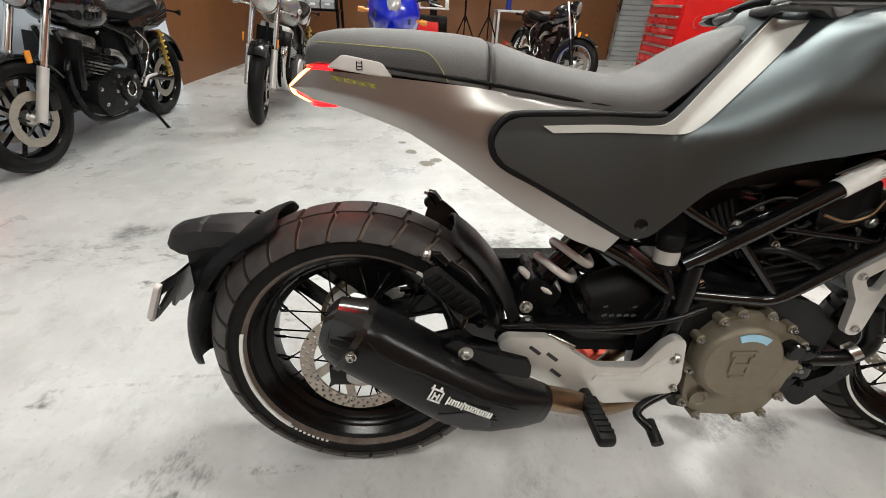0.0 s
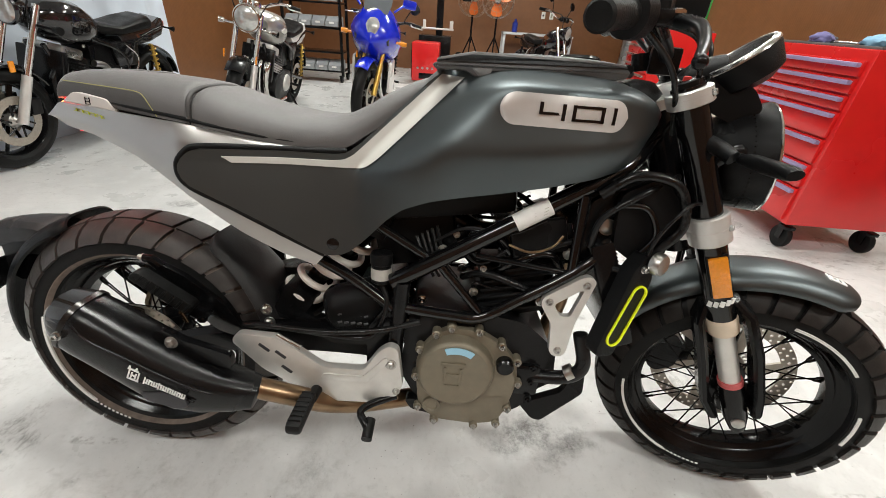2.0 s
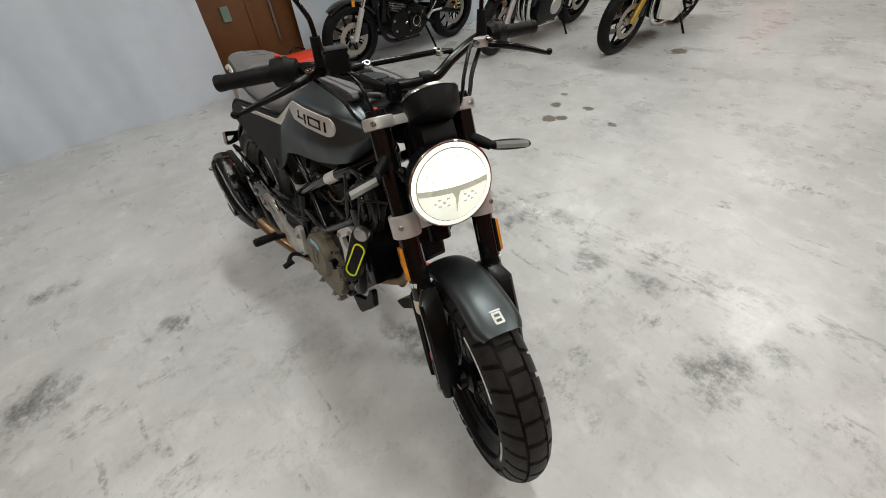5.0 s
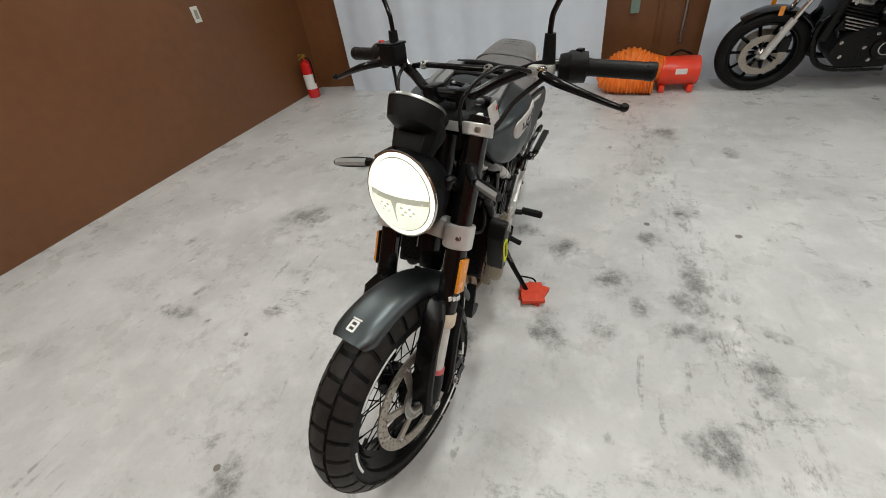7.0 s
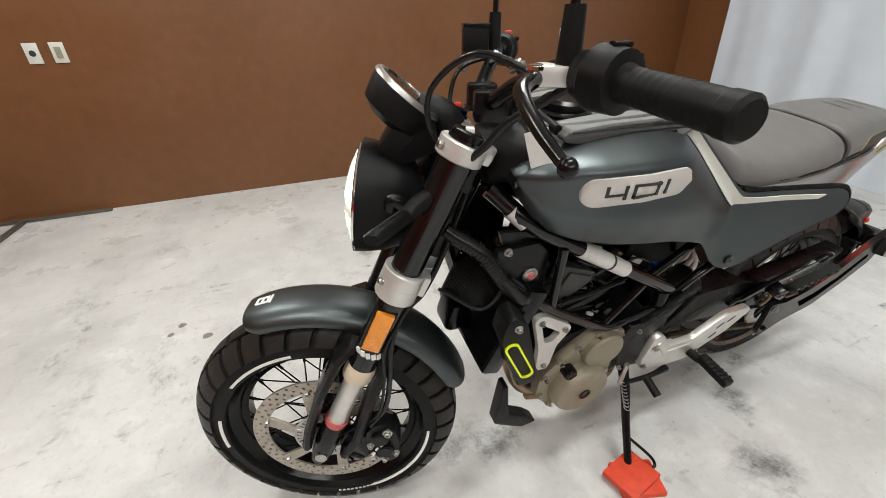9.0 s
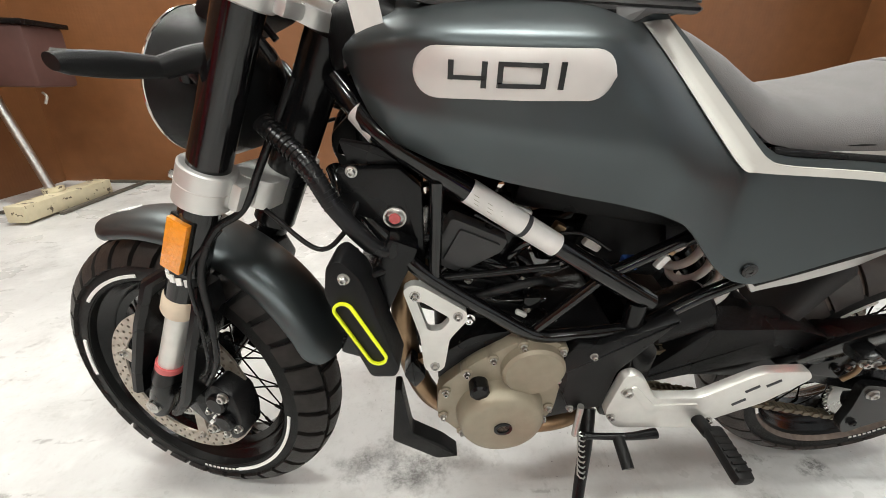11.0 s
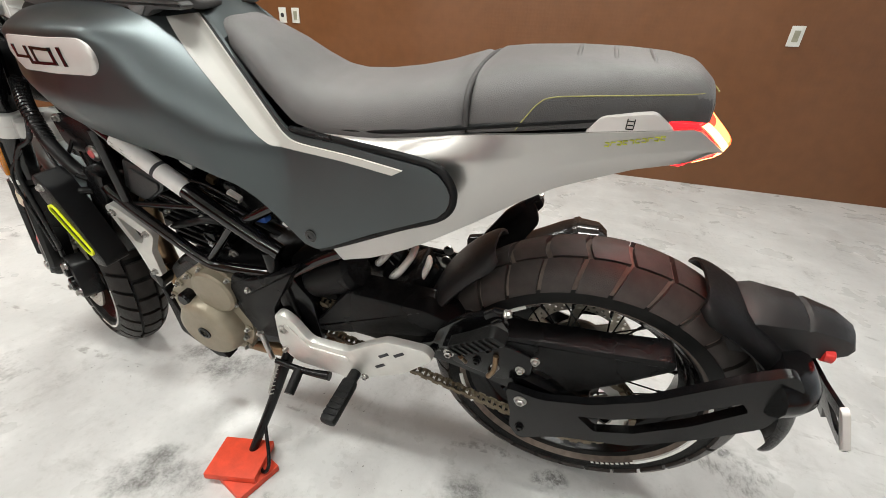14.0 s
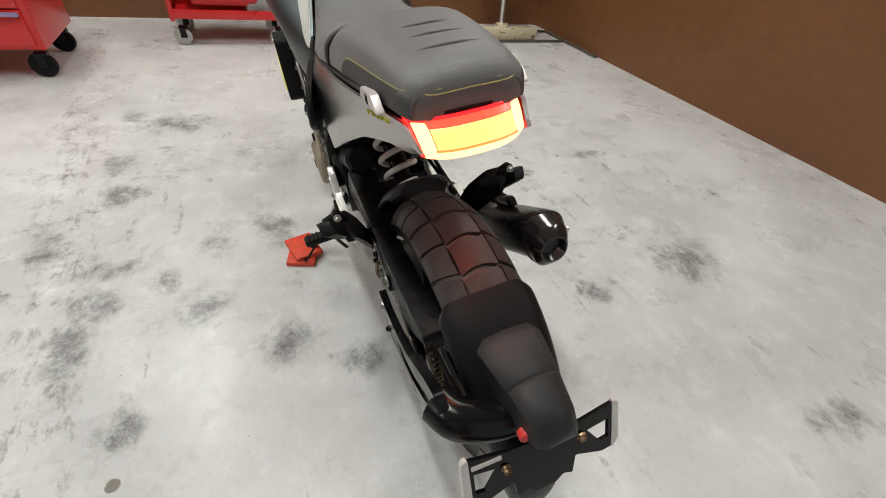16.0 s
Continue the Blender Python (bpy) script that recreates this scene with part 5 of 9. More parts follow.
# shock absorber
a, b = Vector((0.350, -0.014, 0.450)), Vector((0.495, -0.008, 0.610))
ax = (b - a).normalized()
side, up2 = Vector((0, 1, 0)), ax.cross(Vector((0, 1, 0)))
bm = B()
tube(bm, [a + ax * (0.215 * k / 120 + 0.002) + (side * math.cos(k / 120 * 5.0 * math.tau) + up2 * math.sin(k / 120 * 5.0 * math.tau)) * 0.041 for k in range(121)], 0.0078, 8)
part("shock_spring", bm, SPRING, bike, "cream coil shock spring")
pipe("shock_body", [a - ax * 0.03, a, a + ax * 0.10, a + ax * 0.24], [0.020, 0.022, 0.024, 0.026], SATIN, n=20)
pipe("shock_collar", [a - ax * 0.012, a + ax * 0.002], 0.046, SATIN, n=24)
bm = B()
rows = []
for k in range(10):
    f = k / 9
    r = 0.056 if 0.1 < f < 0.9 else 0.048
    c = Vector((0.438 + 0.115 * f, -0.058, 0.438 + 0.040 * f))
    rows.append([c + Vector((-0.3 * math.sin(q), 0.8 * math.cos(q), math.sin(q))) * r for q in (j * math.tau / 20 for j in range(20))])
rings(bm, rows)
part("expansion_tank", bm, PLASTIC, bike, "black plastic canister beside the shock")
bm = B()
for k in range(5):
    for j in range(2):
        box(bm, (0.468 + 0.014 * k, -0.1025 + 0.002 * j, 0.440 + 0.018 * j), (0.009, 0.003, 0.004), 0, ry(-16))
tagged(part("print_bar", bm, RACK_GREY, bike), kind="stuff")
bm = B()
lathe(bm, [(0.001, 0.034), (0.021, 0.033), (0.023, 0.028), (0.023, 0.012), (0.020, 0.010), (0.020, -0.028), (0.016, -0.032), (0.001, -0.032)], (0.555, -0.105, 0.575), "z", 24)
part("brake_reservoir", bm, PLASTIC, bike, "small brake fluid reservoir")
bm = B()
lathe(bm, [(0.0205, 0.006), (0.0212, 0.0), (0.0205, -0.018)], (0.555, -0.105, 0.572), "z", 24, cap=False)
part("reservoir_body", bm, material("milky_plastic", (0.42, 0.40, 0.37), 0.35), bike)
pipe("hose", [(0.555, -0.105, 0.545), (0.57, -0.12, 0.50), (0.54, -0.13, 0.43), (0.45, -0.13, 0.425), (0.33, -0.125, 0.43), (0.20, -0.12, 0.42)], 0.0055, HOSE, 40)
pipe("hose", [(0.64, -0.125, 0.47), (0.56, -0.14, 0.452), (0.45, -0.138, 0.436), (0.30, -0.13, 0.435)], 0.006, HOSE, 40)
pipe("brake_hose_clip", [(0.35, -0.145, 0.425), (0.40, -0.15, 0.402)], 0.006, STEEL)
for x, z in ((0.315, 0.46), (0.32, 0.43)):
    bolt(bike, (x, -0.11, z), 0.009, (0, -1, 0))

# ---- mudguards ----
HUGGER = material("grey_black_plastic", (0.017, 0.0165, 0.017), 0.38, vary=0.12, scale=30, bump=0.3, fine=1500, spec=0.3)
def arc_guard(name, c, r, a0, a1, half, drop, mat, label, m=None, flare=0.0, n=40, thick=0.004, taper=0.0):
    """Curved mudguard round an axle."""
    bm = B()
    rows = []
    for k in range(n):
        f = k / (n - 1)
        a = radians(a0 + (a1 - a0) * f)
        e = math.sin(min(1, f / 0.10 + 0.35, (1 - f) / 0.10 + 0.35) * math.pi / 2)
        hw = half * (0.55 + 0.45 * e) * (1 - taper * f * f)
        o, q = [], []
        for j in range(15):
            t = -1 + 2 * j / 14
            rr = r + flare * f - drop * abs(t) ** 2.6 * (0.4 + 0.6 * e)
            y = hw * math.sin(t * 1.45) / math.sin(1.45)
            d = Vector((math.cos(a), 0, math.sin(a)))
            o.append(Vector(c) + d * rr + Vector((0, y, 0)))
            q.append(Vector(c) + d * (rr - thick) + Vector((0, y * 0.95, 0)))
        rows.append(o + q[::-1])
    rings(bm, rows)
    return part(name, bm, mat, bike, label, m, sharp=60)


arc_guard("front_fender", AXLE_F, 0.337, 68, 160, 0.062, 0.034, PAINT, "graphite front fender", STEER)
arc_guard("rear_hugger", AXLE_R, 0.338, 8, 57, 0.096, 0.026, HUGGER, "grey-black plastic hugger over the wheel", flare=0.004, taper=0.35)
plate("hugger_mount", [(0.30, 0.42), (0.34, 0.50), (0.40, 0.46), (0.36, 0.40)], -0.06, 0.06, PLASTIC, 0.005, 0.01)
guard_r = arc_guard("rear_mudguard", AXLE_R + Vector((0, 0.015, 0)), 0.330, 116, 189, 0.082, 0.030, PLASTIC, "matte black swingarm-mounted mudguard", flare=0.040, taper=0.5)
bm = B()
rows = []
for x, zt, zb, w in ((-0.188, 0.556, 0.50, 0.046), (-0.205, 0.574, 0.505, 0.052), (-0.222, 0.580, 0.51, 0.053), (-0.280, 0.578, 0.505, 0.044), (-0.286, 0.574, 0.51, 0.042), (-0.292, 0.577, 0.51, 0.041), (-0.335, 0.567, 0.516, 0.035), (-0.354, 0.556, 0.524, 0.030), (-0.361, 0.546, 0.532, 0.025)):
    rows.append([(x, w + 0.013, zb), (x, w + 0.011, zt - 0.012), (x, w - 0.003, zt), (x, 0.013, zt + 0.004), (x, -w + 0.027, zt), (x, -w + 0.015, zt - 0.012), (x, -w + 0.013, zb)])
rings(bm, rows)
part("lamp_housing", bm, HUGGER, bike, "black plastic housing on the mudguard")
bm = B()
rows = []
for x, zt, zb, w in ((-0.24, 0.54, 0.45, 0.035), (-0.29, 0.53, 0.44, 0.032), (-0.318, 0.52, 0.45, 0.028)):
    rows.append([(x, w, zb), (x, w, zt), (x, -w, zt), (x, -w, zb)])
rings(bm, rows)
part("bracket_core", bm, SATIN, bike)
# licence plate bracket
tilt = Matrix.Translation((-0.344, 0.018, 0.462)) @ ry(24) @ Matrix.Rotation(radians(4), 4, "X")
outline = rounded([(-0.122, 0.042), (-0.06, 0.030), (0.06, 0.030), (0.122, 0.042), (0.122, -0.042), (0.100, -0.046), (0.052, -0.030), (0.046, -0.062), (0.030, -0.056), (0.018, -0.066), (-0.018, -0.066), (-0.030, -0.056), (-0.046, -0.062), (-0.052, -0.030), (-0.100, -0.046), (-0.122, -0.042)], 0.004)
bm = B()
prism(bm, outline, -0.003, 0.003, 0, [[(0.072, 0.008), (0.110, 0.014), (0.110, -0.022), (0.096, -0.024)], [(-0.072, 0.008), (-0.096, -0.024), (-0.110, -0.022), (-0.110, 0.014)]], plane="yz")
brk = part("plate_bracket", bm, SATIN, bike, "black licence plate bracket with pale end caps", tilt)
for s in (1, -1):
    bm = B()
    prism(bm, rounded([(s * 0.116, 0.046), (s * 0.127, 0.040), (s * 0.128, -0.030), (s * 0.116, -0.046)], 0.005), -0.0045, 0.0045, 0.002, plane="yz")
    part("end_cap", bm, BADGE, brk, "pale end cap", tilt)
    bolt(brk, tilt @ Vector((-0.003, s * 0.062, 0.002)), 0.006, (-1, 0, 0), None, PIPE)
bm = B()
box(bm, (-0.004, 0.09, 0.026), (0.002, 0.045, 0.006))
part("lettering_bar", bm, BADGE, brk, "", tilt)
bm = B()
lathe(bm, [(0.011, -0.008), (0.012, 0.004), (0.008, 0.007), (0.001, 0.007)], (-0.330, 0.045, 0.520), "x", 16, Matrix.Rotation(radians(180), 3, "Z"))
part("reflector", bm, REDPLASTIC, bike, "small red reflector")
# loop arm that carries the mudguard, on the left
loop = plate("mudguard_arm", [(0.125, 0.372), (0.06, 0.362), (-0.02, 0.385), (-0.10, 0.432), (-0.20, 0.525), (-0.248, 0.560), (-0.268, 0.530), (-0.256, 0.440), (-0.19, 0.372), (-0.10, 0.300), (0.0, 0.272), (0.05, 0.248), (0.085, 0.222), (0.108, 0.255), (0.11, 0.30)], 0.128, 0.144, SATIN, 0.003, 0.015, holes=[[(-0.005, 0.345), (-0.06, 0.362), (-0.13, 0.405), (-0.212, 0.482), (-0.226, 0.466), (-0.17, 0.400), (-0.10, 0.340), (-0.04, 0.314)]], label="black looped arm that carries the mudguard")
bm = B()
tube(bm, [(-0.235, 0.136, 0.505), (-0.268, 0.118, 0.505), (-0.285, 0.07, 0.495), (-0.288, 0.02, 0.49)], 0.032, 10, 20)
part("arm_end", bm, SATIN, bike)
bolt(bike, (0.095, 0.144, 0.345), 0.009, (0, 1, 0), None, STEEL)
bolt(bike, (0.088, 0.144, 0.262), 0.007, (0, 1, 0), None, SATIN)
# pillion peg hangers, flared outwards towards the top, with the pegs folded up
for s in (1, -1):
    flare = Matrix(((1, 0, 0, 0), (0, 1, s * 0.35, -s * 0.35 * 0.43), (0, 0, 1, 0), (0, 0, 0, 1)))
    hang = plate("pillion_hanger", [(0.126, 0.541), (0.140, 0.578), (0.165, 0.582), (0.200, 0.556), (0.250, 0.489), (0.268, 0.430), (0.300, 0.405), (0.270, 0.385), (0.215, 0.408), (0.165, 0.485)], s * 0.120, s * 0.132, SATIN, 0.004, 0.012, label="black flared pillion peg hanger", m=flare)
    bm = B()
    tube(bm, [(0.158, s * 0.126, 0.574), (0.146, s * 0.126, 0.590), (0.136, s * 0.128, 0.592)], [0.012, 0.011, 0.009], 10)
    part("hanger_tip", bm, SATIN, hang, "", flare)
    bolt(hang, flare @ Vector((0.134, s * 0.128, 0.593)), 0.0055, (-1, 0, 0.2), None, STEEL)
    peg = plate("pillion_peg", [(0.122, 0.566), (0.146, 0.586), (0.222, 0.508), (0.206, 0.484), (0.190, 0.490)], s * 0.148, s * 0.172, RUBBER, 0.006, 0.010, label="folded ribbed pillion footpeg", m=flare)
    for k in range(7):
        block("rib", (0.146 + 0.0100 * k, s * 0.173, 0.566 - 0.0112 * k), (0.005, 0.005, 0.027), RUBBER, 0.0015, ry(46), m=flare, parent=peg)
    block("hinge", (0.214, s * 0.145, 0.478), (0.030, 0.036, 0.034), SATIN, 0.007, ry(30), m=flare, parent=hang)
    bolt(hang, flare @ Vector((0.222, s * 0.164, 0.470)), 0.007, (0, s, 0), None, STEEL if s > 0 else SATIN)
    bolt(hang, flare @ Vector((0.268, s * 0.132, 0.408)), 0.007, (0, s, 0), None, SATIN)
    pipe("hinge_pin", [(0.196, s * 0.176, 0.492), (0.192, s * 0.170, 0.462)], 0.004, PIPE, m=flare, parent=hang)

# pedals and stand
pipe("brake_pedal", [(0.60, -0.15, 0.30), (0.55, -0.165, 0.285), (0.53, -0.18, 0.275), (0.545, -0.20, 0.262), (0.552, -0.205, 0.248)], 0.008, SATIN, 24)
pipe("pedal_tip", [(0.552, -0.185, 0.262), (0.552, -0.225, 0.248)], 0.011, RUBBER)
pipe("gear_lever", [(0.50, 0.160, 0.266), (0.56, 0.165, 0.266), (0.64, 0.160, 0.264)], [0.010, 0.007, 0.006], SATIN, 20)
pipe("gear_tip", [(0.575, 0.165, 0.265), (0.572, 0.215, 0.245)], 0.011, RUBBER)
pipe("gear_rod", [(0.655, 0.155, 0.262), (0.66, 0.155, 0.345)], 0.006, STEEL)
pipe("side_stand", [(0.62, 0.115, 0.285), (0.63, 0.16, 0.235), (0.645, 0.21, 0.165), (0.664, 0.272, 0.090), (0.668, 0.285, 0.072)], [0.015, 0.013, 0.011, 0.010, 0.010], SATIN, 20, label="black side stand, folded out")
pipe("stand_feeler", [(0.650, 0.24, 0.130), (0.605, 0.30, 0.092), (0.615, 0.315, 0.075), (0.66, 0.285, 0.074)], 0.004, SATIN, 20)
block("stand_foot", (0.668, 0.290, 0.066), (0.045, 0.04, 0.008), SATIN, 0.003, Matrix.Rotation(radians(9), 4, "X"))
bm = B()
tube(bm, [(0.640 + 0.004 * k / 60 + 0.007 * math.cos(k * 0.9), 0.15 + 0.05 * k / 60 + 0.007 * math.sin(k * 0.9), 0.262 - 0.065 * k / 60) for k in range(61)], 0.0016, 5)
part("stand_spring", bm, STEEL, bike)

# ---- radiator ----
rad = Matrix.Translation((1.0, 0, 0.56)) @ ry(-22)
bm = B()
box(bm, (0.012, 0, 0), (0.045, 0.27, 0.23), 0.008)
part("radiator", bm, SATIN, bike, "black radiator", rad)
bm = B()
for k in range(26):
    box(bm, (0.036, 0, -0.10 + 0.008 * k), (0.003, 0.25, 0.0025))
tagged(part("radiator_core", bm, SATIN, bike, "", rad), kind="stuff")
for s in (1, -1):
    so = -0.1755 if s < 0 else 0.1925
    lift = 0.0 if s < 0 else 0.012
    bm = B()
    prism(bm, rounded([(1.066, 0.655 + lift), (1.048, 0.668 + lift), (1.022, 0.640 + lift), (0.976, 0.480 + lift), (0.982, 0.462 + lift), (1.020, 0.458 + lift), (1.073, 0.610 + lift)], 0.01), s * 0.140, so - s * 0.0035, 0.006)
    face = Matrix.Translation((1.022, so, 0)) @ Matrix.Rotation(radians(-s * (6 if s > 0 else 24)), 4, "Z") @ Matrix.Translation((-1.022, -so, 0))
    sh = part("radiator_shroud", bm, PLASTIC, bike, "black radiator shroud with yellow outline", face)
    c = Vector((1.028, 0.546 + lift))
    d = Vector((0.055, 0.112) if s > 0 else (0.046, 0.116)).normalized()
    e = Vector((-d.y, d.x))
    bm = B()
    rows = []
    for k in range(40):
        t = k / 40 * math.tau
        cx, cy = math.cos(t), math.sin(t)
        straight = 0.046 * (1 if cx > 0 else -1)
        def pt(r):
            q = c + d * (straight + cx * r) + e * cy * r
            return q
        a, b = pt(0.0108 if s > 0 else 0.0150), pt(0.0148 if s > 0 else 0.0188)
        rows.append([(a.x, so - s * 0.004, a.y), (b.x, so - s * 0.004, b.y), (b.x, so, b.y), (a.x, so, a.y)])
    rows.append(rows[0])
    rings(bm, rows, True, False)
    part("outline", bm, YELLOW, sh, "bright yellow outline", face)
    bolt(sh, (1.043, so - s * 0.0035, 0.640 + lift), 0.006, (0, s, 0), face)
    pipe("shroud_stay", [(1.00, s * 0.13, 0.625), (1.03, s * 0.155, 0.632), (1.055, s * 0.16, 0.645)], 0.008, SATIN, 12)
bm = B()
lathe(bm, [(0.001, 0.012), (0.018, 0.011), (0.021, 0.006), (0.021, -0.006), (0.014, -0.010)], (1.062, -0.163, 0.652), "y", 20, Matrix.Rotation(radians(35), 3, "Z") @ Matrix.Scale(-1, 3, (0, 1, 0)))
part("radiator_cap", bm, STEEL, bike, "round steel radiator cap")
pipe("radiator_hose", [(1.145, 0.075, 0.815), (1.09, 0.112, 0.775), (1.055, 0.128, 0.72), (1.01, 0.13, 0.665), (0.985, 0.12, 0.655)], 0.0125, HOSE, 30, label="ribbed black hose")
bm = B()
for k in range(22):
    p = cr([(1.145, 0.075, 0.815), (1.09, 0.112, 0.775), (1.055, 0.128, 0.72)], 22)[k]
    q = cr([(1.145, 0.075, 0.815), (1.09, 0.112, 0.775), (1.055, 0.128, 0.72)], 23)[k + 1]
    m0 = Vector(p)
    m1 = m0 + (Vector(q) - m0).normalized() * 0.002
    tube(bm, [m0, m1], 0.0142, 10)
part("hose_ribs", bm, HOSE, bike)
pipe("radiator_hose", [(0.97, -0.12, 0.47), (0.985, -0.13, 0.40), (0.955, -0.125, 0.365), (0.88, -0.11, 0.35)], 0.015, HOSE, 24)
pipe("hose_clip", [(0.968, -0.128, 0.384), (0.955, -0.126, 0.374)], 0.017, STEEL, n=16)
pipe("cable", [(1.09, -0.10, 0.80), (1.02, -0.135, 0.77), (0.96, -0.13, 0.72), (0.95, -0.12, 0.66)], 0.006, HOSE, 24)
pipe("cable", [(1.16, -0.09, 0.75), (1.09, -0.16, 0.76), (1.05, -0.16, 0.70), (1.045, -0.15, 0.64)], 0.0035, HOSE, 24)
pipe("cable", [(1.16, 0.09, 0.70), (1.09, 0.12, 0.655), (1.05, 0.12, 0.68), (1.03, 0.10, 0.72)], 0.0035, HOSE, 24)
block("horn", (1.085, -0.02, 0.52), (0.04, 0.075, 0.075), SATIN, 0.015, ry(-15))
plate("gaiter", [(0.96, 0.44), (0.975, 0.405), (0.955, 0.37), (0.935, 0.40)], 0.10, 0.13, SATIN, 0.004, 0.008)
block("lambda_sensor", (0.945, 0.105, 0.418), (0.04, 0.016, 0.016), PIPE, 0.004, ry(28))

# ---- front end, built straight ahead and turned with the bars ----
UP = Vector((-math.sin(radians(24)), 0, math.cos(radians(24))))
FW = Vector((math.cos(radians(24)), 0, math.sin(radians(24))))


def on_fork(z, y=0.0, f=0.0):
    """Point on the fork's line at height z."""
    t = (z - AXLE_F.z) / UP.z
    return AXLE_F + UP * t + FW * f + Vector((0, y, 0))


for s in (1, -1):
    y = s * 0.102
    pipe("fork_tube", [on_fork(0.965, y), on_fork(0.54, y)], 0.0270, GLOSS, n=24, m=STEER, label="gloss black upper fork tube")
    pipe("fork_collar", [on_fork(0.545, y), on_fork(0.54, y), on_fork(0.515, y), on_fork(0.510, y)], [0.0275, 0.0295, 0.0295, 0.027], CREAM, n=24, m=STEER, label="cream fork collar")
    pipe("fork_slider", [on_fork(0.52, y), on_fork(0.39, y)], 0.0205, ALU, n=24, m=STEER, label="silver fork slider")
    pipe("fork_ring", [on_fork(0.396, y), on_fork(0.384, y)], 0.0240, PINK, n=24, m=STEER)
    pipe("fork_foot", [on_fork(0.390, y), on_fork(0.36, y), on_fork(0.30, y), on_fork(0.265, y)], [0.023, 0.026, 0.024, 0.016], SATIN, n=20, m=STEER)
    bm = B()
    lathe(bm, [(0.008, 0.028), (0.013, 0.026), (0.014, 0.0)], AXLE_F + Vector((0.0, y, 0)), n=16, tilt=Matrix.Scale(s, 3, (0, 1, 0)))
    part("axle_end", bm, STEEL, bike, m=STEER)
    # logo band on the tube
    bm = B()
    tube(bm, [on_fork(0.592, y), on_fork(0.578, y)], 0.0274, 24)
    band = part("fork_band", bm, SATIN, bike, m=STEER)
    bm = B()
    for k in range(5):
        a = radians(-40 + 22 * k)
        d = FW * math.sin(a) + Vector((0, s, 0)) * math.cos(a)
        box(bm, on_fork(0.585, y) + d * 0.0272, (0.004, 0.008, 0.012), 0, Matrix.Rotation(math.atan2(d.y, d.x), 4, "Z"))
    part("logo_bar", bm, WHITE if s < 0 else WHITE, band, "", STEER)
    # amber reflector on the tube's side
    bm = B()
    mrot = Matrix.Rotation(radians(-24), 4, "Y")
    box(bm, on_fork(0.640, s * 0.131, 0.004), (0.032, 0.010, 0.085), 0.002, mrot)
    part("reflector", bm, AMBER, bike, "amber side reflector", STEER)
    bm = B()
    box(bm, on_fork(0.640, s * 0.125, 0.003), (0.038, 0.006, 0.092), 0.002, mrot)
    part("reflector_back", bm, PLASTIC, bike, "", STEER)
    # fork guard arms between foot and fender
    for f0, f1 in ((0.045, 0.052), (-0.055, -0.045)):
        bm = B()
        rows = []
        for z, f in ((0.315, f0 * 0.8), (0.36, f0), (0.46, f1), (0.545, f1 * 0.9), (0.575, f1 * 0.5)):
            c = on_fork(z, 0, f)
            w = 0.010
            o = 0.130 if z < 0.56 else 0.112
            rows.append([c + FW * w + Vector((0, s * 0.074, 0)), c + FW * w + Vector((0, s * (o - 0.008), 0)), c + FW * w * 0.4 + Vector((0, s * o, 0)), c - FW * w * 0.4 + Vector((0, s * o, 0)), c - FW * w + Vector((0, s * (o - 0.008), 0)), c - FW * w + Vector((0, s * 0.074, 0))])
        rings(bm, rows)
        part("fork_guard", bm, SATIN, bike, "black fender stay", STEER)
    # indicators
    bm = B()
    tube(bm, [(1.135, s * 0.10, 0.882), (1.165, s * 0.122, 0.876), (1.186, s * 0.145, 0.866)], [0.016, 0.014, 0.012], 8, 12)
    part("indicator_stalk", bm, PLASTIC, bike, "", STEER)
    bm = B()
    fx = 0.0 if s > 0 else 0.020
    p, q = Vector((1.182 + fx, s * 0.140, 0.866)), Vector((1.226 + fx, s * 0.224, 0.869))
    rows = []
    for k in range(10):
        f = k / 9
        c = p.lerp(q, f)
        h = 0.0135 * (0.75 + 0.25 * math.sin(f * math.pi)) * (0.75 if k in (0, 9) else 1)
        rows.append([c + UP * h * math.sin(t) + FW * 0.011 * math.cos(t) for t in (j * math.tau / 14 for j in range(14))])
    rings(bm, rows)
    ind = part("indicator", bm, PLASTIC, bike, "black slim indicator with smoked lens", STEER)
    bm = B()
    rows = []
    for k in range(8):
        c = p.lerp(q, 0.15 + 0.8 * k / 7) + FW * 0.009
        rows.append([c + UP * 0.009, c + FW * 0.005, c - UP * 0.009, c - FW * 0.003])
    rings(bm, rows)
    part("lens", bm, material("clear_grey_lens", (0.34, 0.34, 0.33), 0.18, metal=0.3, coat=0.5), ind, "smoked lens", STEER)

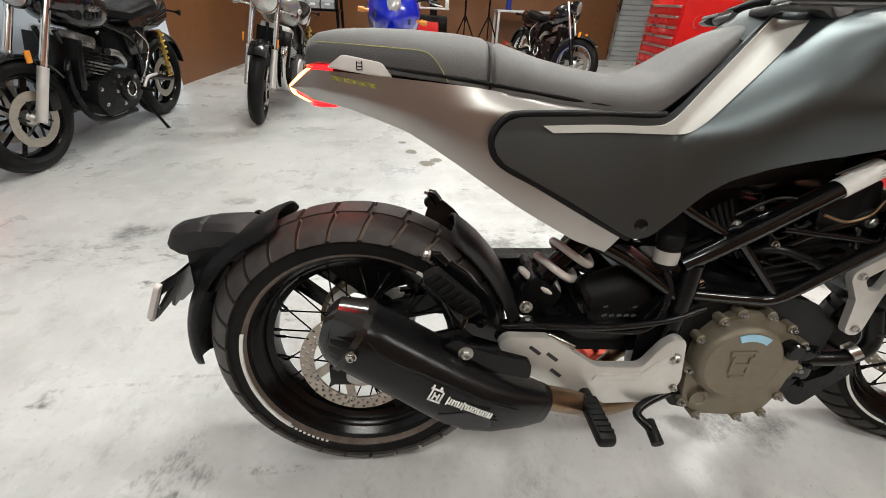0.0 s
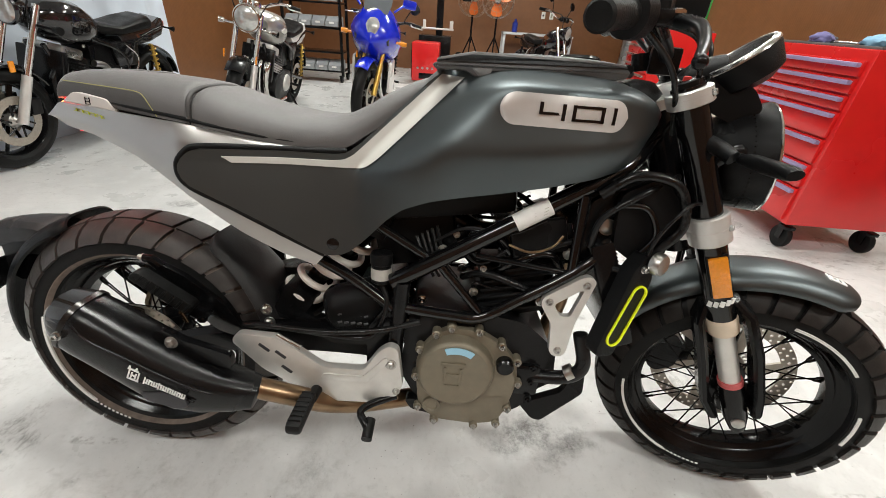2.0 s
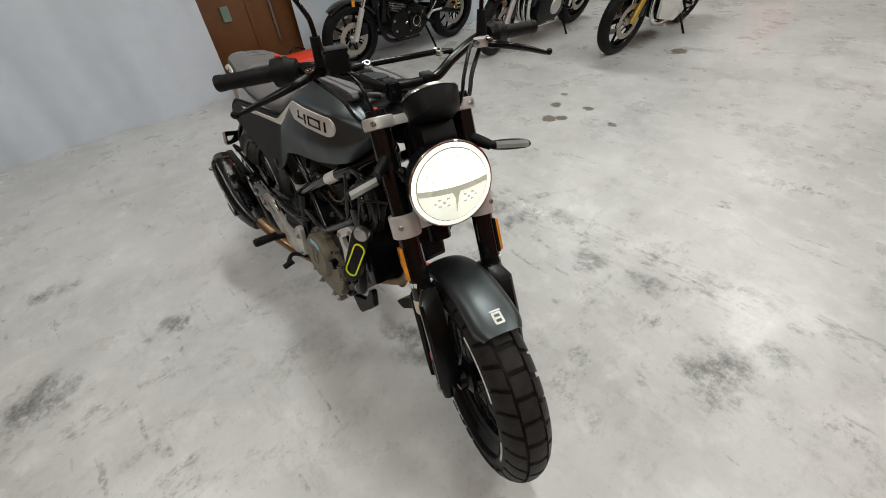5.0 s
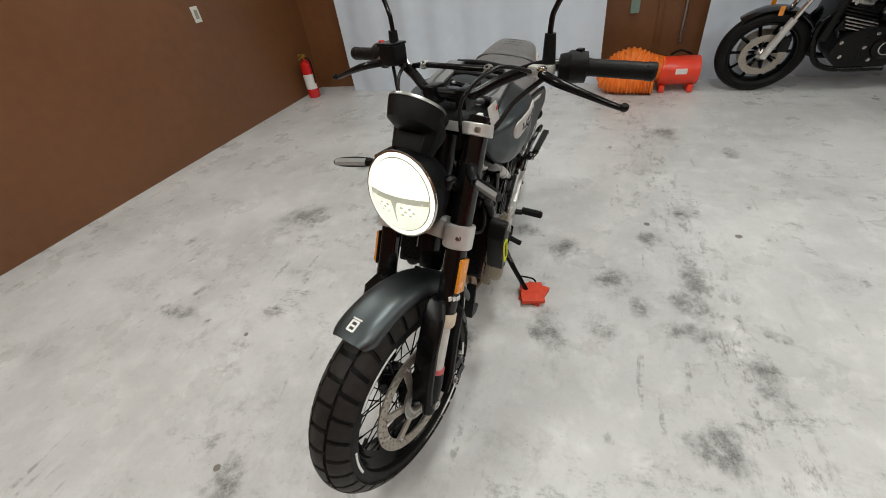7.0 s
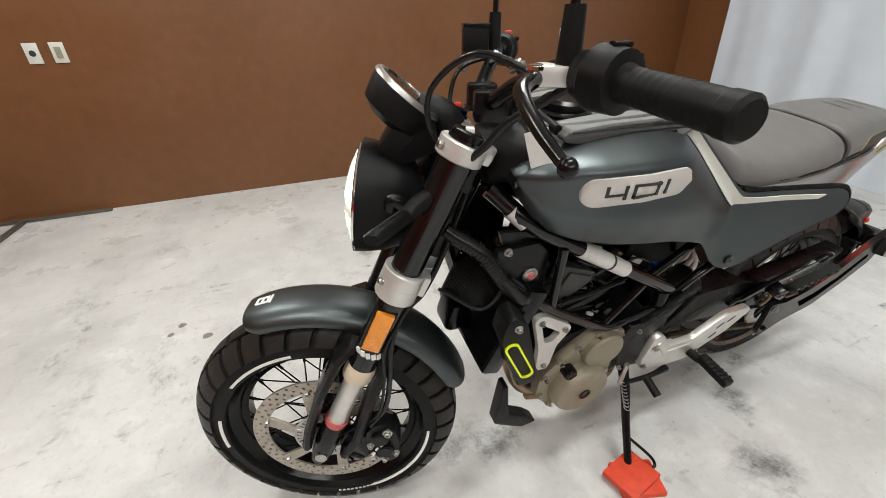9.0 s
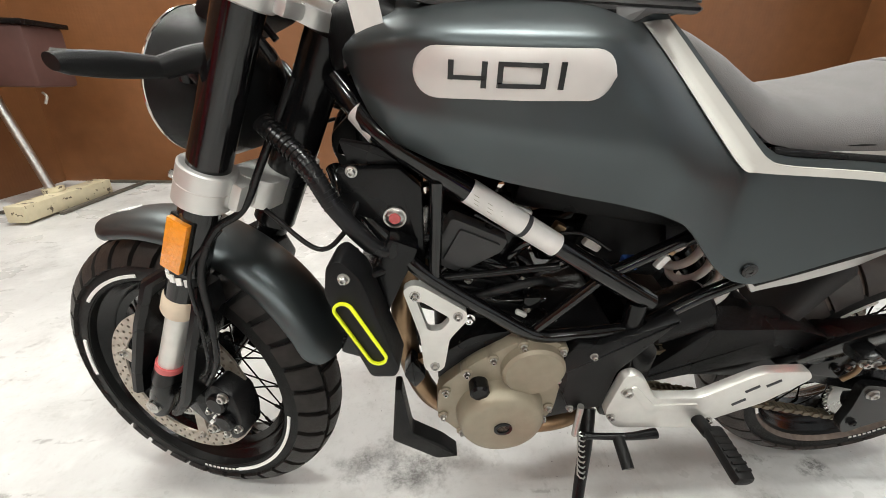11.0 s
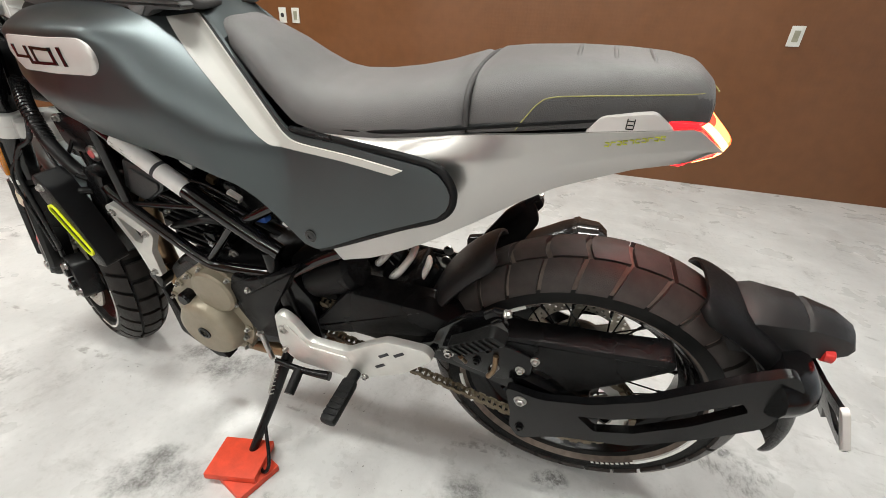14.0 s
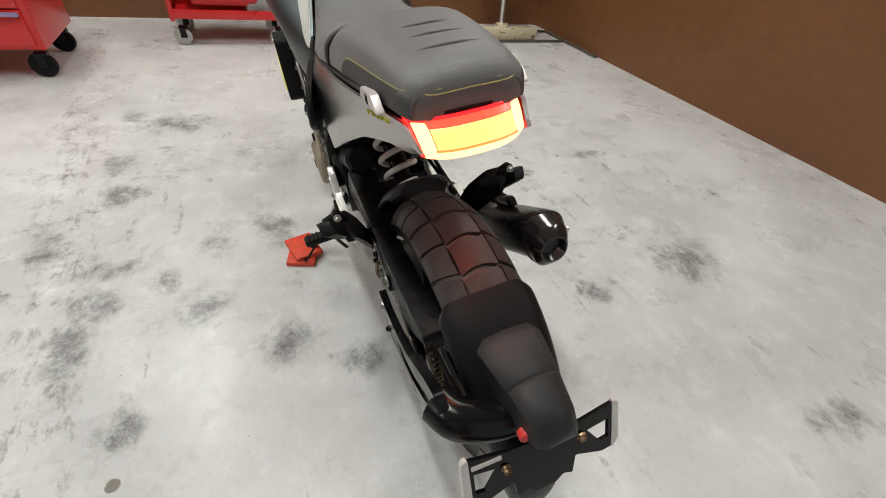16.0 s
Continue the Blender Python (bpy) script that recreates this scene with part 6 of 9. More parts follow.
# triple clamps
for z, h, reach, name in ((0.726, 0.046, 0.040, "lower_clamp"), (0.948, 0.022, 0.026, "upper_clamp")):
    bm = B()
    c = on_fork(z, 0, -0.035)
    base = Matrix.Translation(c) @ Matrix.Rotation(radians(-24), 4, "Y")
    prism(bm, rounded([(-0.03, -0.055), (0.005, -0.075), (0.03, -0.07), (0.03, 0.07), (0.005, 0.075), (-0.03, 0.055)], 0.012), -h / 2, h / 2, 0.004, plane="xy")
    clamp = part(name, bm, ALU_CLAMP, bike, "silver painted fork clamp", STEER @ base)
    for s in (1, -1):
        bm = B()
        a, b = on_fork(z, s * 0.102) - UP * h * 0.62, on_fork(z, s * 0.102) + UP * h * 0.62
        tube(bm, [a, a + UP * 0.002, b - UP * 0.002, b], [0.034, 0.0365, 0.0365, 0.034], 28)
        part("clamp_ring", bm, ALU_CLAMP, clamp, "silver clamp ring", STEER)
        bm = B()
        g = on_fork(z, s * 0.102) + UP * 0.001
        tube(bm, [g, g + UP * 0.0015], 0.037, 28)
        part("groove", bm, BADGE, clamp, "", STEER)
        bm = B()
        a = on_fork(z, s * 0.075, -0.035)
        box(bm, a, (0.03, 0.05, h * 0.9), 0.006, Matrix.Rotation(radians(-24), 4, "Y"))
        part("lug", bm, ALU_CLAMP, clamp, "", STEER)
        bolt(clamp, on_fork(z, s * 0.118, 0.030), 0.006, (FW.x, s * 0.4, FW.z), STEER)
for s in (1, -1):
    bm = B()
    a = on_fork(0.962, s * 0.102)
    tube(bm, [a, a + UP * 0.012, a + UP * 0.014], [0.024, 0.024, 0.020], 24)
    part("fork_cap", bm, SATIN, bike, "", STEER)
    bm = B()
    a = on_fork(0.975, s * 0.102)
    box(bm, a, (0.012, 0.012, 0.010), 0.002)
    part("adjuster", bm, REDPLASTIC if s < 0 else WHITE, bike, "small fork adjuster", STEER)

# headlamp
LC = Vector((1.262, 0, 0.842))
lm = STEER @ Matrix.Translation(LC) @ ry(-8)
bm = B()
lathe(bm, [(0.001, -0.105), (0.045, -0.100), (0.075, -0.078), (0.092, -0.045), (0.097, -0.016), (0.0990, 0.0), (0.0995, 0.0075), (0.0972, 0.0075), (0.0970, 0.0), (0.0005, -0.001)], (0, 0, 0), "x", 48)
lamp = part("headlamp", bm, PLASTIC, bike, "round black headlamp, lit", lm)
bm = B()
lathe(bm, [(0.0990, 0.0060), (0.1004, 0.0070), (0.1004, 0.0095), (0.0985, 0.0112), (0.0960, 0.0112), (0.0960, 0.0060)], (0, 0, 0), "x", 56, closed=True)
part("bezel", bm, CHROME, lamp, "bright bezel", lm)

bm = B()
for k in range(26):
    a = radians(100 + k * 5.5)
    box(bm, (-0.028, 0.0955 * math.cos(a), 0.0955 * math.sin(a)), (0.0022, 0.0022, 0.0022))
part("seam_dots", bm, SATIN, lamp, "", lm)


def dome(y, z, lift=0.0):
    """Point on the headlamp's convex lens."""
    return (0.0065 + 0.026 * (1 - (y * y + z * z) / 0.0955 ** 2) + lift, y, z)


def lens_patch(name, mat, z0, z1, r, label, lift=0.0, half=None, thick=0.004):
    """Band of the lens between two heights, inside a circle or a half width."""
    bm = B()
    rows = []
    for k in range(17):
        z = z0 + (z1 - z0) * k / 16
        w = math.sqrt(max(1e-8, r * r - z * z))
        if half:
            w = min(w, half)
        o = [dome(w * (-1 + 2 * j / 16), z, lift) for j in range(17)]
        rows.append(o + [(p[0] - thick, p[1], p[2]) for p in o[::-1]])
    rings(bm, rows)
    return part(name, bm, mat, lamp, label, lm, sharp=60)


bm = B()
lathe(bm, [(q, dome(q, 0)[0] + d) for q, d in ((0.0958, -0.002), (0.0950, 0.0012), (0.0900, 0.0020), (0.0862, 0.0016), (0.0855, -0.003))], (0, 0, 0), "x", 56, closed=True)
part("light_ring", bm, HEAD_RING, lamp, "thin lit ring", lm)
bm = B()
lathe(bm, [(q, dome(q, 0)[0] + d) for q, d in ((0.0853, -0.004), (0.0853, 0.0004), (0.0832, 0.0004), (0.0832, -0.004))], (0, 0, 0), "x", 56, closed=True)
part("ring_gap", bm, GREY_BAND, lamp, "", lm)
lens_patch("upper_beam", HEAD_GLOW, 0.0060, 0.0826, 0.0830, "brightly lit upper lens")
lens_patch("band", HEAD_ARC, -0.0075, 0.0060, 0.0905, "dark olive lens band", 0.0006)
lens_patch("lower_reflector", HEAD_DIM, -0.0826, -0.0075, 0.0830, "lower reflector")
for r in (0.052, 0.068):
    bm = B()
    rows = []
    for k in range(25):
        a = radians(16 + 148 * k / 24)
        rows.append([dome(q * math.cos(a), q * math.sin(a), d) for q, d in ((r, -0.001), (r, 0.0008), (r + 0.0014, 0.0008), (r + 0.0014, -0.001))])
    rings(bm, rows)
    part("lens_arc", bm, HEAD_ARC, lamp, "", lm)
for q in (-1, 1):
    for j in range(3):
        for k in range(4):
            y, z = q * (0.020 + 0.0095 * k), -0.019 - 0.0085 * j
            bm = B()
            box(bm, dome(y, z, -0.0005), (0.004, 0.0072, 0.0040), 0.0008)
            part("reflector_facet", bm, HEAD_RING if (j + k) % 2 else HEAD_ARC, lamp, "", lm)
bm = B()
rows = [[dome(y, z, d) for y, d in ((-w, -0.002), (-w, 0.0010), (w, 0.0010), (w, -0.002))] for z, w in ((-0.0077, 0.009), (-0.022, 0.0035), (-0.042, 0.002), (-0.060, 0.0015))]
rings(bm, rows)
part("divider", bm, HEAD_ARC, lamp, "", lm)
bm = B()
lathe(bm, [(0.001, 0.0345), (0.03, 0.0320), (0.06, 0.0245), (0.0835, 0.0150), (0.0838, 0.0120)], (0, 0, 0), "x", 48)
g = part("lens_glass", bm, CLEAR, lamp, "clear lens", lm)
g.visible_shadow = False
for s in (1, -1):
    bm = B()
    tube(bm, [on_fork(0.83, s * 0.085, 0.02), on_fork(0.845, s * 0.09, 0.06), LC + Vector((-0.05, s * 0.085, 0.01))], 0.012, 8, 12)
    part("lamp_bracket", bm, SATIN, bike, "black lamp bracket", STEER)

# dash
bm = B()
rows = []
for h, r in ((-0.046, 0.036), (-0.034, 0.056), (0.000, 0.064), (0.010, 0.062)):
    rows.append([(r * 0.98 * math.cos(a), r * 0.98 * math.sin(a), h) for a in (k * math.tau / 40 for k in range(40))])
rings(bm, rows)
dm = STEER @ Matrix.Translation((1.182, 0, 1.004)) @ ry(-40)
dash = part("dash", bm, PLASTIC, bike, "round digital dash with glossy screen", dm)
bm = B()
rows = []
for h, r in ((0.006, 0.0650), (0.010, 0.0645), (0.013, 0.0620), (0.014, 0.056), (0.012, 0.055)):
    rows.append([(r * 0.98 * math.cos(a), r * 0.98 * math.sin(a), h) for a in (k * math.tau / 40 for k in range(40))])
rings(bm, rows, True, False)
part("dash_rim", bm, STEEL, dash, "bright rim", dm)
bm = B()
rings(bm, [[(0.055 * math.cos(a), 0.055 * math.sin(a), h) for a in (k * math.tau / 40 for k in range(40))] for h in (0.009, 0.0115)])
part("screen", bm, DASH, dash, "dark glossy screen", dm)
bm = B()
tube(bm, [on_fork(0.95, 0, 0.01), (1.13, 0, 0.975), (1.165, 0, 0.985)], 0.03, 12, 12)
part("dash_mount", bm, PLASTIC, bike, "", STEER)
plate("lamp_cowl", [(1.14, 0.99), (1.21, 0.965), (1.235, 0.93), (1.20, 0.90), (1.13, 0.93)], -0.04, 0.04, PLASTIC, 0.01, 0.012, m=STEER)

# handlebar, controls
BAR = [(0.945, 0.405, 1.050), (0.975, 0.27, 1.058), (1.005, 0.20, 1.062), (1.035, 0.12, 1.035), (1.055, 0.065, 1.008), (1.058, 0.0, 1.004)]
pts = BAR + [(x, -y, z) for x, y, z in BAR[-2::-1]]
pipe("handlebar", pts, 0.012, SATIN, 60, STEER, "black braced handlebar", n=14)
pipe("bar_brace", [(1.024, 0.125, 1.049), (1.028, 0.09, 1.055), (1.028, -0.09, 1.055), (1.024, -0.125, 1.049)], 0.0065, SATIN, 0, STEER)
for s in (1, -1):
    bolt(bike, (1.028, s * 0.087, 1.055), 0.009, (0.6, 0, 0.8), STEER, STEEL)
    block("bar_clamp", (1.056, s * 0.045, 0.998), (0.05, 0.030, 0.045), SATIN, 0.006, m=STEER)
    # grip
    a, b = Vector((0.942, s * 0.410, 1.0495)), Vector((0.972, s * 0.285, 1.0575))
    bm = B()
    tube(bm, [a, a.lerp(b, 0.03), a.lerp(b, 0.14), a.lerp(b, 0.15), a.lerp(b, 0.18), a.lerp(b, 0.95), b], [0.014, 0.0175, 0.0175, 0.0165, 0.0165, 0.0165, 0.0185], 20)
    grip = part("grip", bm, RUBBER, bike, "black rubber grip", STEER)
    for k in range(9):
        bm = B()
        q = a.lerp(b, 0.25 + 0.075 * k)
        tube(bm, [q, q + (b - a).normalized() * 0.004], 0.0167, 20)
        part("grip_ring", bm, RUBBER, grip, "", STEER)
    # switch housing
    bm = B()
    rows = []
    d = (Vector((1.0, s * 0.215, 1.061)) - b).normalized()
    for f, r in ((0.0, 0.020), (0.002, 0.027), (0.034, 0.029), (0.040, 0.025), (0.055, 0.022), (0.057, 0.014)):
        c = b + d * f
        u = Vector((0, 0, 1)) - d * d.z
        u.normalize()
        w = d.cross(u)
        rows.append([c + (u * math.cos(t) * 1.1 + w * math.sin(t)) * r for t in (j * math.tau / 20 for j in range(20))])
    rings(bm, rows)
    sw = part("switch_housing", bm, PLASTIC, bike, "black switch housing", STEER)
    block("switch", b + d * 0.022 + Vector((-0.020, 0, 0.020)), (0.016, 0.016, 0.008), SATIN, 0.002, m=STEER, parent=sw)
    if s < 0:
        block("kill_switch", b + d * 0.018 + Vector((-0.006, 0, 0.031)), (0.014, 0.012, 0.008), REDPLASTIC, 0.003, m=STEER, parent=sw, label="red kill switch")
    else:
        block("toggle", b + d * 0.018 + Vector((-0.004, 0, 0.031)), (0.018, 0.014, 0.006), SATIN, 0.002, m=STEER, parent=sw)
    # lever with its perch
    perch = b + d * 0.085 + Vector((0.014, 0, -0.004))
    block("lever_perch", perch, (0.040, 0.045, 0.022), ALU_CLAMP if s > 0 else SATIN, 0.006, Matrix.Rotation(radians(-s * 12), 4, "Z"), m=STEER)
    bm = B()
    tip = Vector((1.052, s * 0.387, 1.012))
    q0 = perch + Vector((0.020, s * 0.010, -0.002))
    tube(bm, [q0, q0.lerp(tip, 0.25) + Vector((0.020, 0, 0.004)), q0.lerp(tip, 0.6) + Vector((0.016, 0, 0.002)), tip - Vector((0.0, s * 0.012, 0)), tip], [0.010, 0.009, 0.007, 0.0055, 0.005], 8, 24)
    lever = part("lever", bm, SATIN, bike, "black brake lever" if s < 0 else "black clutch lever", STEER)
    bm = B()
    bmesh.ops.create_uvsphere(bm, u_segments=12, v_segments=8, radius=0.0085)
    part("ball_end", bm, SATIN, lever, "", STEER @ Matrix.Translation(tip))
    bolt(lever, q0 + Vector((0, 0, 0.010)), 0.008, (0, 0, 1), STEER, CHROME, 0.004)
    # mirror
    root = b + d * (0.075 if s > 0 else 0.108) + Vector((0.004, 0, 0.012))
    pipe("mirror_boot", [root - Vector((0, 0, 0.01)), root + Vector((0, 0, 0.05))], [0.014, 0.011], RUBBER, m=STEER, n=12)
    bm = B()
    head = root + Vector((-0.035, s * 0.095, 0.235))
    tube(bm, [root, root + Vector((0, 0, 0.065)), root + Vector((-0.002, s * 0.010, 0.10)), root + Vector((-0.015, s * 0.055, 0.175)), head - Vector((0, s * 0.0, 0.045))], 0.0055, 10, 30)
    part("mirror_stem", bm, GLOSS, bike, "black mirror stem", STEER)
    bm = B()
    mm = STEER @ Matrix.Translation(head) @ Matrix.Rotation(radians(-6), 4, "Y")
    lathe(bm, [(0.001, 0.016), (0.030, 0.014), (0.046, 0.006), (0.050, -0.006), (0.048, -0.010)], (0, 0, 0), "x", 32)
    mir = part("mirror_head", bm, PLASTIC, bike, "round black mirror", mm)
    bm = B()
    lathe(bm, [(0.001, -0.0112), (0.0465, -0.0112), (0.0465, -0.0090)], (0, 0, 0), "x", 32)
    part("mirror_glass", bm, material("mirror_silver", (0.9, 0.9, 0.9), 0.02, metal=1.0, vary=0.0, rough_vary=0.0), mir, "mirror glass", mm)
# brake fluid reservoir on the right bar
block("master_reservoir", (1.056, -0.158, 1.080), (0.046, 0.050, 0.044), PLASTIC, 0.006, label="square black brake reservoir", m=STEER)
block("reservoir_lid", (1.056, -0.158, 1.104), (0.048, 0.052, 0.006), SATIN, 0.002, m=STEER)
pipe("bleed_screw", [(1.02, -0.150, 1.06), (1.025, -0.135, 1.045)], 0.006, CHROME, m=STEER)
# cables and hoses
pipe("brake_hose", [(1.02, -0.150, 1.055), (1.085, -0.125, 1.035), (1.105, -0.112, 0.985), (1.10, -0.085, 0.93), (1.08, -0.06, 0.86)], 0.0042, HOSE, 30, STEER)
pipe("clutch_cable", [(1.015, 0.205, 1.050), (1.09, 0.145, 1.075), (1.145, 0.098, 1.03), (1.145, 0.085, 0.97), (1.10, 0.06, 0.90)], 0.0042, HOSE, 30, STEER)
pipe("wiring", [(1.0, 0.215, 1.045), (1.05, 0.165, 1.00), (1.075, 0.145, 0.965), (1.10, 0.12, 0.93), (1.10, 0.07, 0.88)], 0.0055, HOSE, 30, STEER)
pipe("wiring", [(1.0, -0.215, 1.045), (1.05, -0.165, 1.00), (1.075, -0.14, 0.955), (1.10, -0.07, 0.88)], 0.0045, HOSE, 30, STEER)
pipe("front_brake_hose", [(1.09, 0.05, 0.86), (1.13, 0.075, 0.76), (1.165, 0.085, 0.69), (1.20, 0.105, 0.66), (1.225, 0.118, 0.60), (1.235, 0.112, 0.50), (1.25, 0.105, 0.42), (1.285, 0.10, 0.36)], 0.0055, HOSE, 50, STEER)
pipe("sensor_wire", [(1.195, 0.100, 0.66), (1.235, 0.128, 0.60), (1.245, 0.122, 0.50), (1.27, 0.11, 0.40), (1.36, 0.10, 0.33)], 0.003, HOSE, 40, STEER)
# front caliper
cal = plate("front_caliper", [(1.225, 0.30), (1.235, 0.345), (1.275, 0.365), (1.30, 0.335), (1.295, 0.265), (1.255, 0.235), (1.23, 0.25)], 0.056, 0.104, BLOCK, 0.008, 0.012, label="black front brake caliper", m=STEER)
for cx, cz in ((1.258, 0.285), (1.268, 0.325)):
    bm = B()
    lathe(bm, [(0.019, 0.100), (0.019, 0.112), (0.015, 0.115), (0.001, 0.115)], (cx, 0, cz), n=18)
    part("piston_cover", bm, SATIN, cal, "", STEER)
for cx, cz in ((1.236, 0.272), (1.29, 0.30), (1.262, 0.252)):
    bolt(cal, (cx, 0.104, cz), 0.006, (0, 1, 0), STEER, STEEL)
plate("caliper_bridge", [(1.29, 0.32), (1.34, 0.34), (1.36, 0.30), (1.30, 0.25)], 0.080, 0.100, SATIN, 0.004, 0.01, m=STEER)
bm = B()
for k in range(4):
    box(bm, (1.255 + 0.010 * k, 0.1108, 0.322 - 0.014 * k), (0.010, 0.002, 0.007), 0, ry(52))
tagged(part("lettering_bar", bm, WHITE, cal, "", STEER), kind="stuff")
for x, z in ((1.25, 0.345), (1.285, 0.265)):
    bolt(cal, (x, 0.110, z), 0.008, (0, 1, 0), STEER)
# emblem on the front fender, as plain shapes
bm = B()
em = AXLE_F + Vector((math.cos(radians(74)), 0, math.sin(radians(74)))) * 0.3372
rot = ry(16)
for dx, dy, w, h in ((0.012, 0, 0.005, 0.020), (-0.012, 0, 0.005, 0.020), (0, -0.009, 0.026, 0.005), (0, 0.009, 0.026, 0.005), (0, 0, 0.005, 0.018), (-0.018, 0, 0.004, 0.026)):
    box(bm, em + rot.to_3x3() @ Vector((dx, dy, 0.0)), (w, h, 0.003), 0.0008, rot)
tagged(part("emblem", bm, WHITE, bike, "small white emblem on the fender", STEER), kind="stuff")
# moulded cover round the ignition, ahead of the tank
bm = B()
rows = []
for x, w, zt, zb in ((0.975, 0.100, 0.952, 0.880), (1.000, 0.092, 0.960, 0.872), (1.030, 0.074, 0.958, 0.868), (1.052, 0.052, 0.945, 0.862), (1.060, 0.036, 0.930, 0.872)):
    c, h = (zt + zb) / 2, (zt - zb) / 2
    rows.append([(x, w * math.copysign(abs(math.cos(a)) ** 0.6, math.cos(a)), c + h * math.copysign(abs(math.sin(a)) ** 0.7, math.sin(a))) for a in (k * math.tau / 24 for k in range(24))])
rings(bm, rows)
part("ignition_cover", bm, PLASTIC, bike, "black moulded cover ahead of the tank")
bm = B()
tube(bm, [(1.024, 0.074, 0.832), (0.998, 0.090, 0.808)], 0.0172, 16)
part("foil_sticker", bm, BADGE, bike, "silver foil sticker on the frame tube")
# hanging key tag
pipe("ignition", [(1.02, 0.0, 0.975), (1.015, 0.0, 1.005)], 0.018, SATIN, n=16)
bm = B()
box(bm, (1.006, 0.103, 0.948), (0.036, 0.0012, 0.064), 0.0003, Matrix.Rotation(radians(-22), 4, "Z") @ Matrix.Rotation(radians(18), 4, "Y") @ Matrix.Rotation(radians(8), 4, "X"))
tag = part("key_tag", bm, PAPER, bike, "white paper key tag with red dot")
bm = B()
lathe(bm, [(0.001, 0.0025), (0.0065, 0.002), (0.0065, 0.0)], (1.003, 0.1065, 0.968), "y", 14)
part("dot", bm, REDPLASTIC, tag)


# ---- the room ----
def floor_material():
    """Worn grey floor paint: bare patches, grime, rubber scuffs, a few large marks."""
    m = bpy.data.materials.new("painted_concrete")
    m.use_nodes = True
    n, l = m.node_tree.nodes, m.node_tree.links
    p = n["Principled BSDF"]
    geo = n.new("ShaderNodeNewGeometry")

    def noise_at(scale, detail=6, rough=0.6, stretch=None, offset=(0, 0, 0)):
        mp = n.new("ShaderNodeMapping")
        mp.inputs["Scale"].default_value = stretch or (1, 1, 1)
        mp.inputs["Location"].default_value = offset
        t = n.new("ShaderNodeTexNoise")
        t.inputs["Scale"].default_value, t.inputs["Detail"].default_value, t.inputs["Roughness"].default_value = scale, detail, rough
        l.new(geo.outputs["Position"], mp.inputs["Vector"])
        l.new(mp.outputs[0], t.inputs["Vector"])
        return t.outputs["Fac"]

    def ramp(src, a, b, lo=0.0, hi=1.0):
        r = n.new("ShaderNodeMapRange")
        r.interpolation_type = "SMOOTHSTEP"
        for k, v in zip(("From Min", "From Max", "To Min", "To Max"), (a, b, lo, hi)):
            r.inputs[k].default_value = v
        l.new(src, r.inputs["Value"])
        return r.outputs[0]

    def calc(op, a, b):
        q = n.new("ShaderNodeMath")
        q.operation = op
        for i, v in enumerate((a, b)):
            if isinstance(v, float):
                q.inputs[i].default_value = v
            else:
                l.new(v, q.inputs[i])
        return q.outputs[0]

    def blend(f, a, b):
        q = n.new("ShaderNodeMix")
        q.data_type = "RGBA"
        l.new(f, q.inputs["Factor"])
        for k, v in ((6, a), (7, b)):
            if isinstance(v, tuple):
                q.inputs[k].default_value = (*v, 1)
            else:
                l.new(v, q.inputs[k])
        return q.outputs[2]

    colour = blend(ramp(noise_at(1.3), 0.35, 0.65), (0.49, 0.49, 0.485), (0.60, 0.60, 0.595))
    colour = blend(ramp(noise_at(9), 0.45, 0.75, 0, 0.45), colour, (0.72, 0.72, 0.71))
    # fine mottling and scuffs of the paint
    colour = blend(calc("MULTIPLY", ramp(noise_at(46, 9, 0.75), 0.50, 0.68), 0.22), colour, (0.34, 0.335, 0.32))
    colour = blend(calc("MULTIPLY", ramp(noise_at(4.2, 9, 0.78, (0.7, 1.6, 1), (11, 3, 0)), 0.54, 0.72), 0.38), colour, (0.28, 0.275, 0.26))
    # smeared grime
    smear = calc("MULTIPLY", ramp(noise_at(2.6, 8, 0.7, (1.5, 0.8, 1)), 0.50, 0.70), ramp(noise_at(18, 8, 0.8), 0.38, 0.64))
    colour = blend(calc("MULTIPLY", smear, 0.50), colour, (0.15, 0.145, 0.135))
    # short dark rubber blots
    blots = calc("MULTIPLY", ramp(noise_at(5.5, 3, 0.5, (1, 1.35, 1), (3, 1, 0)), 0.66, 0.76), ramp(noise_at(38, 7, 0.8), 0.40, 0.60))
    colour = blend(calc("MULTIPLY", blots, 0.85), colour, (0.085, 0.083, 0.08))
    # tracked-in dirt in broken clusters
    clump = calc("MULTIPLY", ramp(noise_at(1.1, 3, 0.5, None, (7, 4, 0)), 0.46, 0.62), ramp(noise_at(6.0, 9, 0.82, (1.3, 0.75, 1), (2, 9, 0)), 0.53, 0.68))
    colour = blend(calc("MULTIPLY", clump, 0.70), colour, (0.105, 0.10, 0.092))
    # specks
    specks = ramp(noise_at(120, 2, 0.5), 0.70, 0.76)
    specks = calc("MULTIPLY", specks, ramp(noise_at(2.7, 3), 0.45, 0.6))
    colour = blend(calc("MULTIPLY", specks, 0.6), colour, (0.10, 0.09, 0.08))
    # large single marks, broken up by the grain of the floor
    marks = specks
    for x, y, sx, sy in FLOOR_MARKS:
        d = n.new("ShaderNodeVectorMath")
        d.operation = "SUBTRACT"
        l.new(geo.outputs["Position"], d.inputs[0])
        d.inputs[1].default_value = (x, y, 0)
        s = n.new("ShaderNodeVectorMath")
        s.operation = "MULTIPLY"
        s.inputs[1].default_value = (1 / sx, 1 / sy, 0)
        l.new(d.outputs[0], s.inputs[0])
        q = n.new("ShaderNodeVectorMath")
        q.operation = "LENGTH"
        l.new(s.outputs[0], q.inputs[0])
